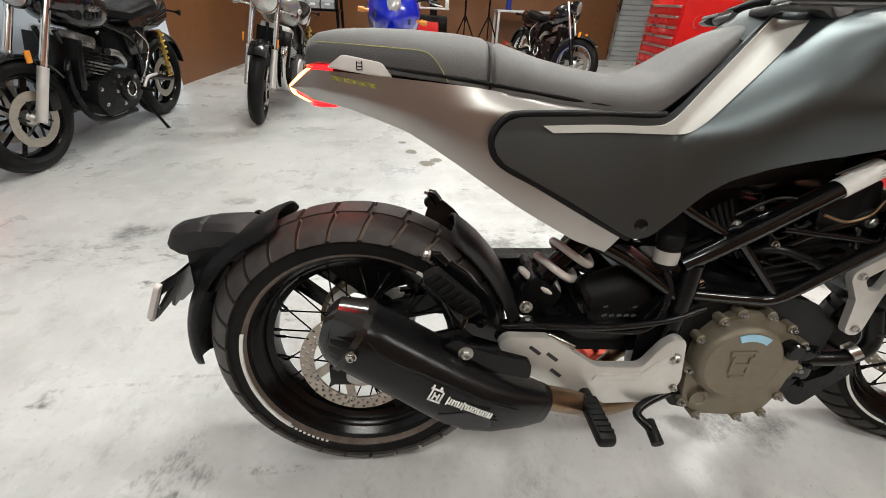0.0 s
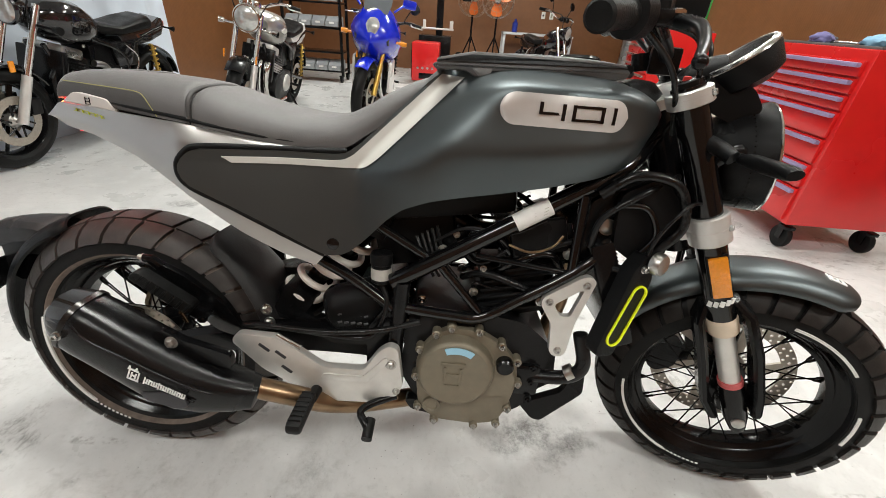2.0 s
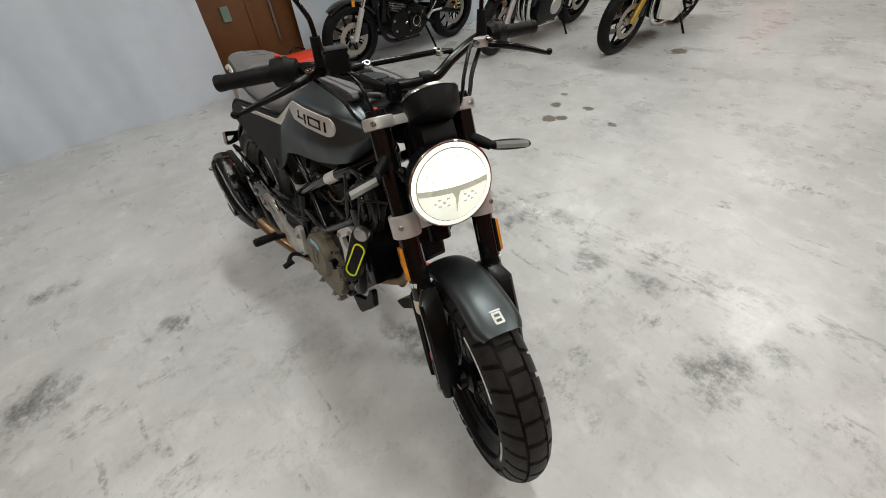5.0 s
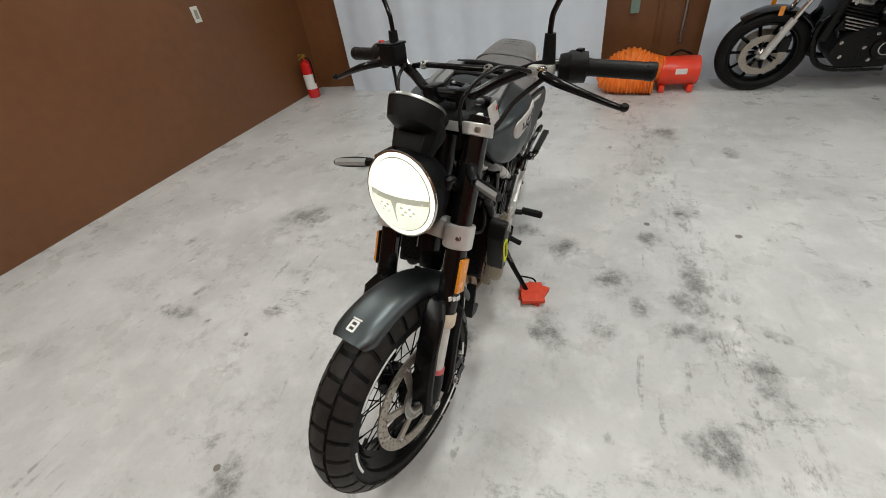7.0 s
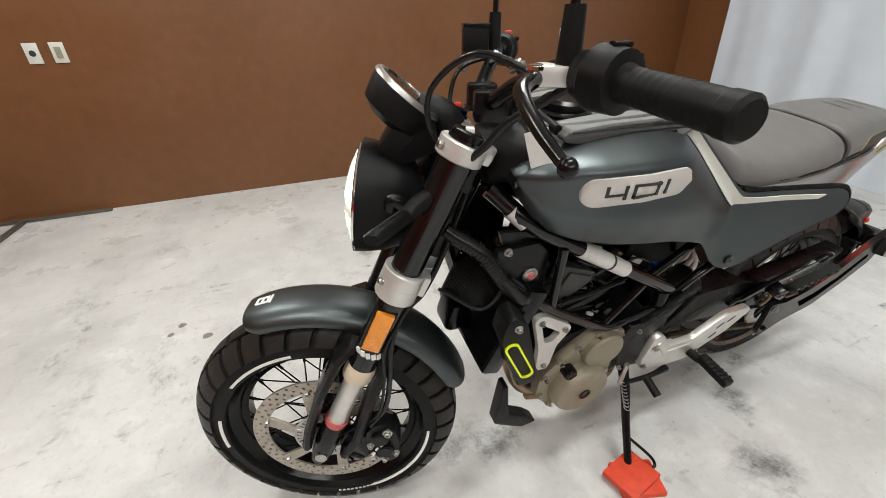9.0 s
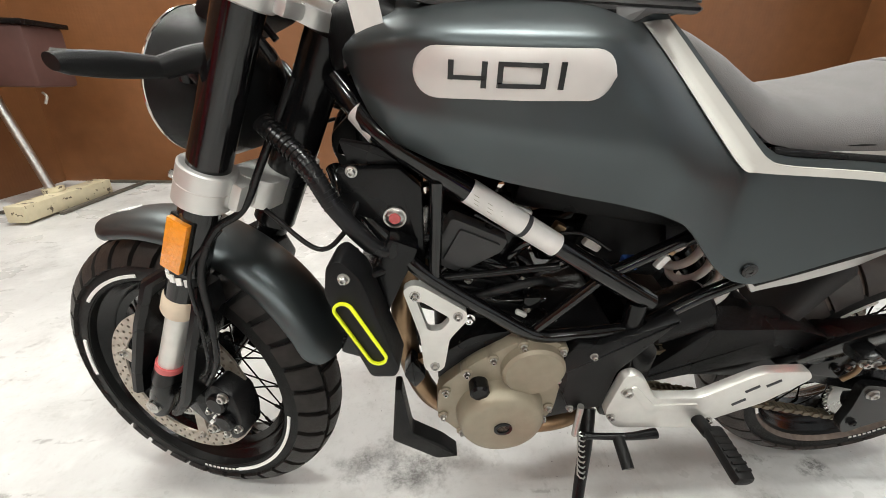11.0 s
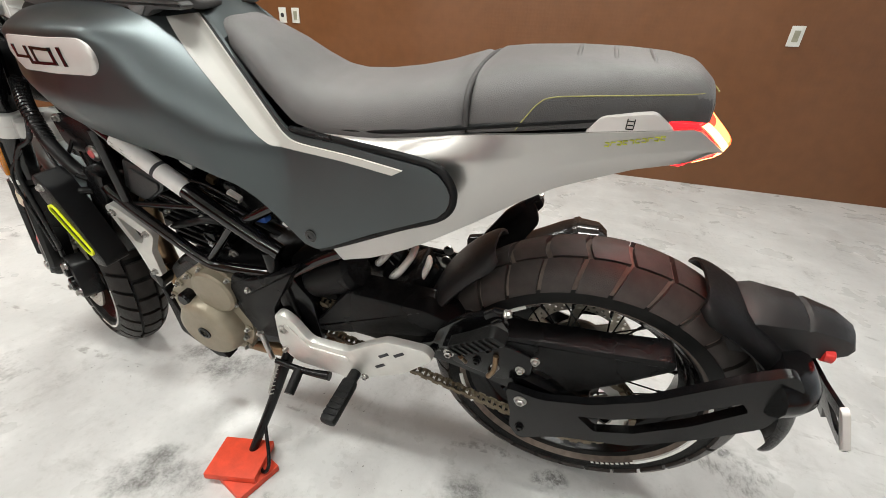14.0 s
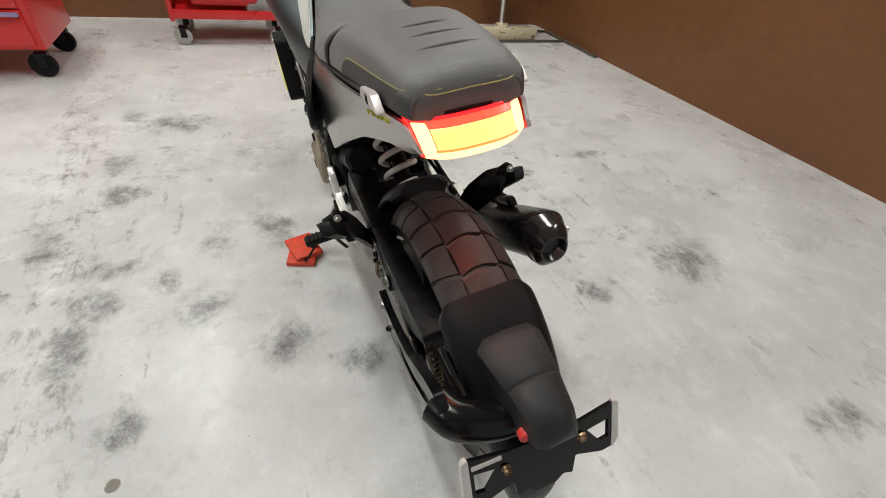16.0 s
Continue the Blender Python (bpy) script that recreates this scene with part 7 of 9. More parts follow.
        wob = calc("ADD", q.outputs["Value"], calc("MULTIPLY", SHARED_NOISE(n, l, noise_at), 3.2))
        marks = calc("MAXIMUM", marks, ramp(wob, 2.85, 1.75))
    grain = calc("MULTIPLY", ramp(noise_at(11, 9, 0.82), 0.32, 0.60), ramp(noise_at(150, 3, 0.7), 0.30, 0.60, 0.65, 1.0))
    marks = calc("MULTIPLY", calc("MULTIPLY", marks, grain), 0.86)
    colour = blend(marks, colour, (0.075, 0.072, 0.067))
    # tracked-in dirt along an old wheel track
    axes = n.new("ShaderNodeSeparateXYZ")
    l.new(geo.outputs["Position"], axes.inputs[0])
    aside = n.new("ShaderNodeMath")
    aside.operation = "ABSOLUTE"
    l.new(calc("SUBTRACT", axes.outputs["Y"], calc("ADD", calc("MULTIPLY", axes.outputs["X"], 0.11), 0.97)), aside.inputs[0])
    track = calc("MULTIPLY", ramp(aside.outputs[0], 0.17, 0.03), ramp(noise_at(13, 9, 0.78, (0.8, 1.5, 1), (1, 6, 0)), 0.50, 0.63))
    colour = blend(calc("MULTIPLY", track, 0.6), colour, (0.12, 0.108, 0.09))
    # small brown stains with a clear edge
    spill = None
    for x, y, r in FLOOR_STAINS:
        d = n.new("ShaderNodeVectorMath")
        d.operation = "DISTANCE"
        l.new(geo.outputs["Position"], d.inputs[0])
        d.inputs[1].default_value = (x, y, 0)
        wob = calc("ADD", calc("DIVIDE", d.outputs["Value"], r), calc("MULTIPLY", SHARED_NOISE(n, l, noise_at), 2.4))
        f = ramp(wob, 2.15, 1.95)
        spill = f if spill is None else calc("MAXIMUM", spill, f)
    colour = blend(calc("MULTIPLY", spill, 0.85), colour, (0.135, 0.115, 0.082))
    # thin drag lines and dents
    lines = calc("MULTIPLY", ramp(noise_at(7, 2, 0.4, (0.35, 3.0, 1), (5, 2, 0)), 0.66, 0.72), ramp(noise_at(30, 4, 0.7), 0.45, 0.62))
    colour = blend(calc("MULTIPLY", lines, 0.5), colour, (0.13, 0.12, 0.11))
    l.new(colour, p.inputs["Base Color"])
    l.new(ramp(noise_at(3, 5, 0.6), 0.3, 0.7, 0.24, 0.44), p.inputs["Roughness"])
    b = n.new("ShaderNodeBump")
    b.inputs["Strength"].default_value, b.inputs["Distance"].default_value = 0.12, 0.004
    l.new(noise_at(35, 6, 0.6), b.inputs["Height"])
    l.new(b.outputs[0], p.inputs["Normal"])
    return m


KEPT_NOISE = []


def SHARED_NOISE(n, l, noise_at):
    if not KEPT_NOISE:
        KEPT_NOISE.append(noise_at(12, 8, 0.72))
    return KEPT_NOISE[0]


FLOOR_STAINS = [(0.02, 2.24, 0.05), (0.14, 2.0, 0.06), (0.26, 2.33, 0.045), (0.54, 2.20, 0.04), (0.16, 3.96, 0.09), (0.20, 2.08, 0.045), (-0.05, 2.45, 0.035), (1.954, -0.932, 0.018), (1.992, -0.878, 0.018), (1.844, -0.815, 0.020), (1.645, -0.563, 0.014), (0.093, 1.21, 0.018), (1.137, -0.865, 0.016), (0.04, 0.816, 0.018)]
# large single marks: place and half size along x and y
FLOOR_MARKS = [(1.21, 0.93, 0.09, 0.09), (1.84, 0.76, 0.12, 0.17), (0.95, 1.12, 0.11, 0.05), (0.76, 0.93, 0.05, 0.10), (0.66, 0.76, 0.07, 0.05), (0.61, 0.94, 0.08, 0.08), (0.47, 0.98, 0.11, 0.08), (0.30, 0.42, 0.08, 0.09), (0.17, 0.22, 0.07, 0.07), (0.80, 0.60, 0.07, 0.06),
               (0.18, -0.65, 0.06, 0.10), (0.21, -1.14, 0.13, 0.17), (-0.47, -1.03, 0.06, 0.12), (0.17, 0.82, 0.07, 0.06), (-0.09, 1.0, 0.08, 0.08), (-1.17, 1.01, 0.12, 0.09), (-0.84, 1.36, 0.08, 0.06), (1.08, -1.31, 0.05, 0.13), (1.95, 0.98, 0.07, 0.06), (0.50, 0.64, 0.08, 0.08),
               (1.68, -0.50, 0.10, 0.06), (1.48, 0.98, 0.10, 0.07), (0.98, 0.06, 0.16, 0.08), (0.85, 0.40, 0.12, 0.07)]


def wall_material(name, colour):
    """Brown hardboard with a fine dimpled face."""
    m = material(name, colour, 0.42, vary=0.12, scale=12, rough_vary=0.08)
    n, l = m.node_tree.nodes, m.node_tree.links
    p = n["Principled BSDF"]
    geo, v, bn = n.new("ShaderNodeNewGeometry"), n.new("ShaderNodeTexVoronoi"), n.new("ShaderNodeBump")
    v.inputs["Scale"].default_value = 38
    v.inputs["Randomness"].default_value = 0.25
    l.new(geo.outputs["Position"], v.inputs["Vector"])
    bn.inputs["Strength"].default_value, bn.inputs["Distance"].default_value = 0.25, 0.003
    l.new(v.outputs["Distance"], bn.inputs["Height"])
    l.new(bn.outputs[0], p.inputs["Normal"])
    return m


BROWN = wall_material("brown_hardboard", (0.155, 0.062, 0.022))
CURTAIN = material("pale_blue_vinyl", (0.60, 0.66, 0.74), 0.38, vary=0.05, scale=8, bump=0.05, fine=60)
CEIL = material("white_ceiling", (0.72, 0.71, 0.69), 0.8, vary=0.06, scale=10, bump=0.1, fine=80)
SHUTTER = material("grey_shutter_steel", (0.50, 0.52, 0.53), 0.4, metal=0.3, vary=0.08, scale=20)
SOCKET = material("pale_socket_plastic", (0.62, 0.62, 0.58), 0.4, vary=0.05)
LAMP_FACE = material("lit_diffuser", (0.9, 0.9, 0.9), 0.5, emit=6.0, emit_colour=(1, 0.97, 0.92))

X0, X1, Y0, Y1, H = -2.60, 3.90, -2.75, 8.50, 3.30


def slab(name, c, s, mat, label, category):
    bm = B()
    box(bm, c, s)
    ob = part(name, bm, mat)
    return tagged(ob, label, category, kind="structure")


slab("floor", ((X0 + 5.4) / 2, (Y0 + Y1) / 2, -0.05), (5.4 - X0 + 0.4, Y1 - Y0 + 0.4, 0.1), floor_material(), "worn pale grey painted concrete floor with dark scuffs", "floor")
slab("wall_south", ((X0 + X1) / 2, Y0 - 0.06, H / 2), (X1 - X0 + 0.24, 0.12, H), BROWN, "brown dimpled hardboard workshop wall", "wall")
slab("wall_east", (X1 + 0.06, 1.50, H / 2), (0.12, 8.5, H), BROWN, "brown hardboard workshop wall", "wall")
slab("wall_west", (X0 - 0.06, (Y0 + Y1) / 2, H / 2), (0.12, Y1 - Y0, H), BROWN, "brown hardboard workshop wall behind curtains", "wall")
slab("wall_north", ((X0 + 5.4) / 2, Y1 + 0.06, H / 2), (5.4 - X0 + 0.24, 0.12, H), BROWN, "brown workshop back wall", "wall")
slab("wall_side", (5.4 + 0.06, 7.1, H / 2), (0.12, 2.8, H), BROWN, "brown workshop side wall", "wall")
slab("wall_return", (4.71, 5.69, H / 2), (1.38, 0.12, H), BROWN, "short brown return wall", "wall")
slab("ceiling", ((X0 + 5.4) / 2, (Y0 + Y1) / 2, H + 0.05), (5.4 - X0 + 0.4, Y1 - Y0 + 0.4, 0.1), CEIL, "plain pale workshop ceiling", "ceiling")

# ceiling lamps
for x, y, power in ((0.5, 0.75, 1.08), (-0.4, -1.8, 0.68), (2.7, -1.6, 0.95), (-0.8, 4.6, 1.1), (2.0, 4.6, 1.1), (2.9, 1.6, 1.0), (0.6, 7.0, 1.0)):
    t = thing("ceiling_light", "long lit ceiling lamp with white diffuser", "ceiling lamp", "ceiling lamps", Matrix.Translation((x, y, H)))
    bm = B()
    box(bm, (0, 0, -0.03), (1.3, 0.32, 0.06), 0.01)
    part("housing", bm, CEIL, t)
    bm = B()
    box(bm, (0, 0, -0.0655), (1.24, 0.27, 0.01), 0.003)
    part("diffuser", bm, LAMP_FACE, t, "glowing white diffuser")
    d = bpy.data.lights.new("lamp", "AREA")
    d.shape, d.size, d.size_y, d.energy, d.color = "RECTANGLE", 1.2, 0.25, LAMP_W * power, (0.965, 0.985, 0.925)
    ob = new("lamp", d)
    ob.matrix_basis = Matrix.Translation((x, y, H - 0.08))


def curtain(x, ya, yb, seed):
    """Hanging vinyl curtain with soft folds."""
    rnd = random.Random(seed)
    bm = B()
    n = int((yb - ya) / 0.02)
    ph = [rnd.uniform(0, 6.28) for _ in range(4)]
    rows = []
    for k in range(n + 1):
        y = ya + (yb - ya) * k / n
        row = []
        for j in range(9):
            z = 0.001 + (H - 0.25) * j / 8
            amp = 1.0 - 0.25 * j / 8
            fold = 0.022 * math.sin(y * 13 + ph[0] + 1.6 * math.sin(y * 3.1 + ph[1])) + 0.034 * math.sin(y * 5.3 + ph[2] + 0.7 * math.sin(y * 2.3)) + 0.003 * math.sin(y * 31 + z * 1.2 + ph[3])
            row.append((x + amp * fold, y, z))
        rows.append(row)
    rings(bm, [r + [(p[0] - 0.004, p[1], p[2]) for p in r[::-1]] for r in rows], True, True)
    ob = part("curtain", bm, CURTAIN, sharp=80)
    return tagged(ob, "pale blue vinyl curtain hanging in soft folds", "curtain")


curtain(-2.36, -2.16, 0.55, 3)
curtain(-2.44, 1.36, 4.05, 9)
for ya, yb in ((-2.3, 0.7), (1.2, 4.2)):
    bm = B()
    tube(bm, [(-2.40, ya, H - 0.22), (-2.40, yb, H - 0.22)], 0.016, 10)
    tagged(part("curtain_rail", bm, STEEL), "steel rail that carries a vinyl curtain", "rail")


# ---- other motorcycles of the shop ----
BLACK_PAINT = material("glossy_black_paint", (0.008, 0.008, 0.009), 0.12, vary=0.1, coat=0.5, rough_vary=0.04)
SILVER_PAINT = material("silver_paint", (0.42, 0.41, 0.38), 0.3, metal=0.6, vary=0.08, scale=10)
WHITE_PAINT = material("white_paint", (0.68, 0.67, 0.64), 0.3, vary=0.05, scale=10)
BLUE_PAINT = material("royal_blue_paint", (0.005, 0.02, 0.50), 0.2, vary=0.1, scale=10, coat=0.5)
GOLD = material("gold_anodised", (0.55, 0.36, 0.08), 0.35, metal=0.8)
LAMP_GLASS = material("clear_lamp", (0.55, 0.56, 0.55), 0.12, metal=0.6, vary=0.15, scale=60)


def shop_bike(name, label, m, tank, tail, fork, wheel_style, lamp_r, wheelbase=1.40, steer=0.0, fairing=None, exhaust=CHROME, shock=None, bar_z=1.02, seat_z=0.80):
    """Parked motorcycle, x ahead; its parts follow the style given."""
    t = thing(name, label, "motorcycle", "parked motorcycles", m)
    rf, rr = Vector((wheelbase, 0, 0.305)), Vector((0, 0, 0.31))
    st = Matrix.Translation((wheelbase, 0, 0)) @ Matrix.Rotation(radians(steer), 4, "Z") @ Matrix.Translation((-wheelbase, 0, 0))

    def put(n, bm, mat, lab="", mm=None, parent=None):
        return part(n, bm, mat, parent or t, lab, mm)

    for tag, c, r, hw, mm in (("front", rf, 0.305, 0.055, st), ("rear", rr, 0.31, 0.072, None)):
        bm = B()
        lathe(bm, [(0.222, hw * 0.7)] + [(r - 0.062 + 0.062 * math.cos(radians(a)), hw * math.sin(radians(a))) for a in range(95, -96, -19)] + [(0.222, -hw * 0.7)], c, n=48, closed=True)
        tyre = put(tag + "_tyre", bm, RUBBER, "", mm)
        bm = B()
        lathe(bm, [(0.224, hw * 0.72), (0.215, hw * 0.72), (0.200, hw * 0.3), (0.200, -hw * 0.3), (0.215, -hw * 0.72), (0.224, -hw * 0.72), (0.206, -hw * 0.2), (0.206, hw * 0.2)], c, n=48, closed=True)
        rim = put(tag + "_rim", bm, CHROME if wheel_style == "wire" else SATIN, "", mm)
        bm = B()
        if wheel_style == "wire":
            for k in range(28):
                a = k * math.tau / 28
                s = 1 if k % 2 else -1
                b = a + (0.5 if k % 4 < 2 else -0.5)
                tube(bm, [c + Vector((0.04 * math.cos(b), s * 0.03, 0.04 * math.sin(b))), c + Vector((0.202 * math.cos(a), s * 0.006, 0.202 * math.sin(a)))], 0.002, 5)
        else:
            for k in range(10 if wheel_style == "many" else 5):
                a = k * math.tau / (10 if wheel_style == "many" else 5)
                w = 0.012 if wheel_style == "many" else 0.022
                d, e = Vector((math.cos(a), 0, math.sin(a))), Vector((-math.sin(a), 0, math.cos(a)))
                rings(bm, [[c + d * q + e * w * f + Vector((0, y, 0)) for f, y in ((1, 0), (0.3, 0.018), (-1, 0), (-0.3, -0.018))] for q in (0.03, 0.12, 0.205)])
        part("spokes", bm, STEEL if wheel_style == "wire" else SATIN, rim, "", mm)
        bm = B()
        lathe(bm, [(0.02, 0.07), (0.045, 0.05), (0.04, 0.0), (0.045, -0.05), (0.02, -0.07)], c, n=20)
        put(tag + "_hub", bm, STEEL, "", mm)
        for s in ((1, -1) if tag == "front" and wheel_style != "wire" else (1,)):
            bm = B()
            lathe(bm, [(0.10, -0.002), (0.15, -0.002), (0.15, 0.002), (0.10, 0.002)], c + Vector((0, s * 0.062, 0)), n=36, closed=True)
            disc = put("brake_disc", bm, DISC, "", mm)
            for k in range(6):
                a = k * math.tau / 6
                bm = B()
                tube(bm, [c + Vector((0.04 * math.cos(a), s * 0.062, 0.04 * math.sin(a))), c + Vector((0.105 * math.cos(a + 0.3), s * 0.062, 0.105 * math.sin(a + 0.3)))], 0.006, 5)
                part("carrier_arm", bm, SATIN, disc, "", mm)
    # fork, clamps, fender
    head = Vector((wheelbase - 0.30, 0, 0.93))
    for s in (1, -1):
        bm = B()
        tube(bm, [rf + Vector((0.0, s * 0.09, -0.01)), rf + (head - rf) * 0.42 + Vector((0.02, s * 0.09, 0)), ], 0.026, 14)
        put("fork_slider", bm, fork, "", st)
        bm = B()
        tube(bm, [rf + (head - rf) * 0.40 + Vector((0.02, s * 0.09, 0)), head + Vector((0.03, s * 0.09, 0.02))], 0.019, 14)
        put("fork_tube", bm, CHROME if fork is not GOLD else GOLD, "", st)
        if not fairing:
            bm = B()
            tube(bm, [head + Vector((0.05, s * 0.10, -0.09)), head + Vector((0.05, s * 0.19, -0.09))], 0.009, 8)
            tube(bm, [head + Vector((0.05, s * 0.19, -0.09)), head + Vector((0.06, s * 0.235, -0.09))], [0.02, 0.024], 12)
            put("indicator", bm, PLASTIC if tank is BLACK_PAINT else CHROME, "", st)
        bm = B()
        box(bm, rf + Vector((0.0, s * 0.122, 0.33)), (0.03, 0.01, 0.06), 0.003)
        put("reflector", bm, AMBER, "", st)
        bm = B()
        box(bm, rf + Vector((-0.11, s * 0.075, 0.08)), (0.07, 0.05, 0.10), 0.012)
        put("caliper", bm, SATIN, "", st)
    bm = B()
    rows = []
    for k in range(18):
        a = radians(50 + 95 * k / 17)
        d = Vector((math.cos(a), 0, math.sin(a)))
        rows.append([rf + d * (0.335 - 0.02 * abs(q) ** 2) + Vector((0, 0.065 * q, 0)) for q in (-1, -0.6, 0, 0.6, 1)] + [rf + d * (0.328 - 0.02 * abs(q) ** 2) + Vector((0, 0.06 * q, 0)) for q in (1, 0, -1)])
    rings(bm, rows)
    put("front_fender", bm, tank if fairing or tank is BLACK_PAINT else SATIN, "", st)
    bm = B()
    tube(bm, [(wheelbase - 0.42, -0.36, bar_z + 0.04), (wheelbase - 0.36, -0.22, bar_z + 0.05), (wheelbase - 0.30, -0.10, bar_z), (wheelbase - 0.29, 0, bar_z - 0.01), (wheelbase - 0.30, 0.10, bar_z), (wheelbase - 0.36, 0.22, bar_z + 0.05), (wheelbase - 0.42, 0.36, bar_z + 0.04)], 0.012, 10, 40)
    put("handlebar", bm, CHROME if wheel_style == "wire" or tank is SILVER_PAINT else SATIN, "", st)
    for s in (1, -1):
        bm = B()
        tube(bm, [(wheelbase - 0.425, s * 0.365, bar_z + 0.04), (wheelbase - 0.38, s * 0.25, bar_z + 0.05)], 0.017, 12)
        put("grip", bm, RUBBER, "", st)
        bm = B()
        tube(bm, [(wheelbase - 0.34, s * 0.2, bar_z + 0.05), (wheelbase - 0.34, s * 0.25, bar_z + 0.15), (wheelbase - 0.36, s * 0.29, bar_z + 0.18)], 0.005, 8, 10)
        tube(bm, [(wheelbase - 0.36, s * 0.29, bar_z + 0.18), (wheelbase - 0.345, s * 0.29, bar_z + 0.185)], [0.05, 0.045], 20)
        put("mirror", bm, CHROME if fork is CHROME else SATIN, "", st)
    for k in range(2):
        bm = B()
        lathe(bm, [(0.001, 0.02), (0.035, 0.018), (0.04, 0.01), (0.038, -0.03), (0.001, -0.03)], (wheelbase - 0.26, 0.045 - 0.09 * k, bar_z + 0.01), "z", 20)
        put("gauge", bm, CHROME if tank is SILVER_PAINT else SATIN, "", st)
    if not fairing:
        lc = head + Vector((0.14, 0, -0.02))
        bm = B()
        lathe(bm, [(0.001, -0.10), (lamp_r * 0.7, -0.085), (lamp_r * 0.98, -0.02), (lamp_r * 1.03, 0.0), (lamp_r * 0.95, 0.012)], lc, "x", 32)
        lp = put("headlamp", bm, CHROME if tank is not BLACK_PAINT else BLACK_PAINT, "round headlamp", st)
        bm = B()
        lathe(bm, [(lamp_r * 0.94, 0.008), (lamp_r * 0.7, 0.022), (0.001, 0.03)], lc, "x", 32)
        part("lens", bm, LAMP_GLASS, lp, "", st)
    # tank
    bm = B()
    rows = []
    for x, w, zt, zb in ((0.62, 0.10, seat_z + 0.04, seat_z - 0.06), (0.68, 0.13, seat_z + 0.11, seat_z - 0.09), (0.78, 0.155, seat_z + 0.165, seat_z - 0.10), (0.90, 0.16, seat_z + 0.18, seat_z - 0.09), (1.0, 0.13, seat_z + 0.165, seat_z - 0.05), (1.06, 0.08, seat_z + 0.12, seat_z)):
        c, h = (zt + zb) / 2, (zt - zb) / 2
        rows.append([(x, w * math.copysign(abs(math.cos(a)) ** 0.7, math.cos(a)), c + h * math.copysign(abs(math.sin(a)) ** 0.75, math.sin(a))) for a in (k * math.tau / 24 for k in range(24))])
    rings(bm, rows)
    tk = put("fuel_tank", bm, tank, "")
    for s in (1, -1):
        bm = B()
        rings(bm, [[(0.86 + 0.06 * math.cos(a), s * y, seat_z + 0.05 + 0.022 * math.sin(a)) for a in (k * math.tau / 20 for k in range(20))] for y in (0.150, 0.166)])
        part("badge", bm, CHROME if tank is BLACK_PAINT else tail, tk, "oval plain badge")
    # seat
    bm = B()
    rows = []
    for x, w, zt, zb in ((-0.02, 0.07, seat_z + 0.05, seat_z - 0.01), (0.06, 0.11, seat_z + 0.085, seat_z - 0.02), (0.22, 0.125, seat_z + 0.06, seat_z - 0.03), (0.42, 0.125, seat_z + 0.02, seat_z - 0.05), (0.60, 0.10, seat_z + 0.045, seat_z - 0.04), (0.66, 0.08, seat_z + 0.06, seat_z)):
        c, h = (zt + zb) / 2, (zt - zb) / 2
        rows.append([(x, w * math.copysign(abs(math.cos(a)) ** 0.6, math.cos(a)), c + h * math.copysign(abs(math.sin(a)) ** 0.6, math.sin(a))) for a in (k * math.tau / 20 for k in range(20))])
    rings(bm, rows)
    put("seat", bm, RUBBER, "black vinyl seat")
    # tail, side covers, frame
    bm = B()
    rows = []
    for x, w, zt, zb in ((-0.20, 0.05, seat_z + 0.05, seat_z - 0.01), (-0.10, 0.09, seat_z + 0.07, seat_z - 0.06), (0.10, 0.115, seat_z + 0.0, seat_z - 0.10), (0.45, 0.12, seat_z - 0.03, seat_z - 0.13)):
        rows.append([(x, w, zb), (x, w * 1.05, (zt + zb) / 2), (x, w * 0.8, zt), (x, -w * 0.8, zt), (x, -w * 1.05, (zt + zb) / 2), (x, -w, zb)])
    rings(bm, rows)
    put("tail", bm, tail, "")
    bm = B()
    box(bm, (-0.21, 0, seat_z + 0.01), (0.03, 0.09, 0.05), 0.01)
    put("tail_lamp", bm, REDPLASTIC, "")
    for s in (1, -1):
        bm = B()
        tube(bm, [(1.06, s * 0.05, 0.85), (0.70, s * 0.12, 0.74), (0.45, s * 0.12, 0.62), (0.42, s * 0.12, 0.38), (0.55, s * 0.11, 0.27), (0.85, s * 0.10, 0.27), (1.05, s * 0.05, 0.72)], 0.015, 8, 40)
        put("frame_tube", bm, GLOSS)
        bm = B()
        tube(bm, [(0.42, s * 0.10, 0.40), (0.0, s * 0.10, 0.31), (-0.04, s * 0.10, 0.31)], 0.022, 8)
        put("swingarm", bm, SATIN)
        bm = B()
        a, b = Vector((0.03, s * 0.12, 0.34)), Vector((0.10, s * 0.12, 0.68))
        tube(bm, [a + (b - a) * (k / 60) + Vector((0.024 * math.cos(k * 0.84), 0.024 * math.sin(k * 0.84), 0)) for k in range(61)], 0.005, 6)
        tube(bm, [a, b], 0.012, 8)
        put("shock", bm, shock or SATIN)
        bm = B()
        tube(bm, [(0.50, s * 0.15, 0.33), (0.50, s * 0.24, 0.33)], 0.013, 8)
        put("footpeg", bm, RUBBER)
        plate("side_cover", [(0.30, seat_z - 0.08), (0.58, seat_z - 0.08), (0.52, seat_z - 0.25), (0.38, seat_z - 0.25)], s * 0.105, s * 0.13, tank if tank is not SILVER_PAINT else SATIN, 0.006, 0.02, parent=t)
    # engine
    plate("crankcase", [(0.52, 0.46), (0.48, 0.30), (0.58, 0.22), (0.90, 0.22), (0.98, 0.32), (0.94, 0.44), (0.80, 0.50)], -0.15, 0.15, BLOCK, 0.015, 0.03, parent=t)
    metal = STEEL if tank is BLACK_PAINT else ALU
    bm = B()
    box(bm, (0.88, 0, 0.55), (0.17, 0.22, 0.20), 0.01, ry(-16))
    cyl = put("cylinder", bm, SATIN, "finned cylinder block")
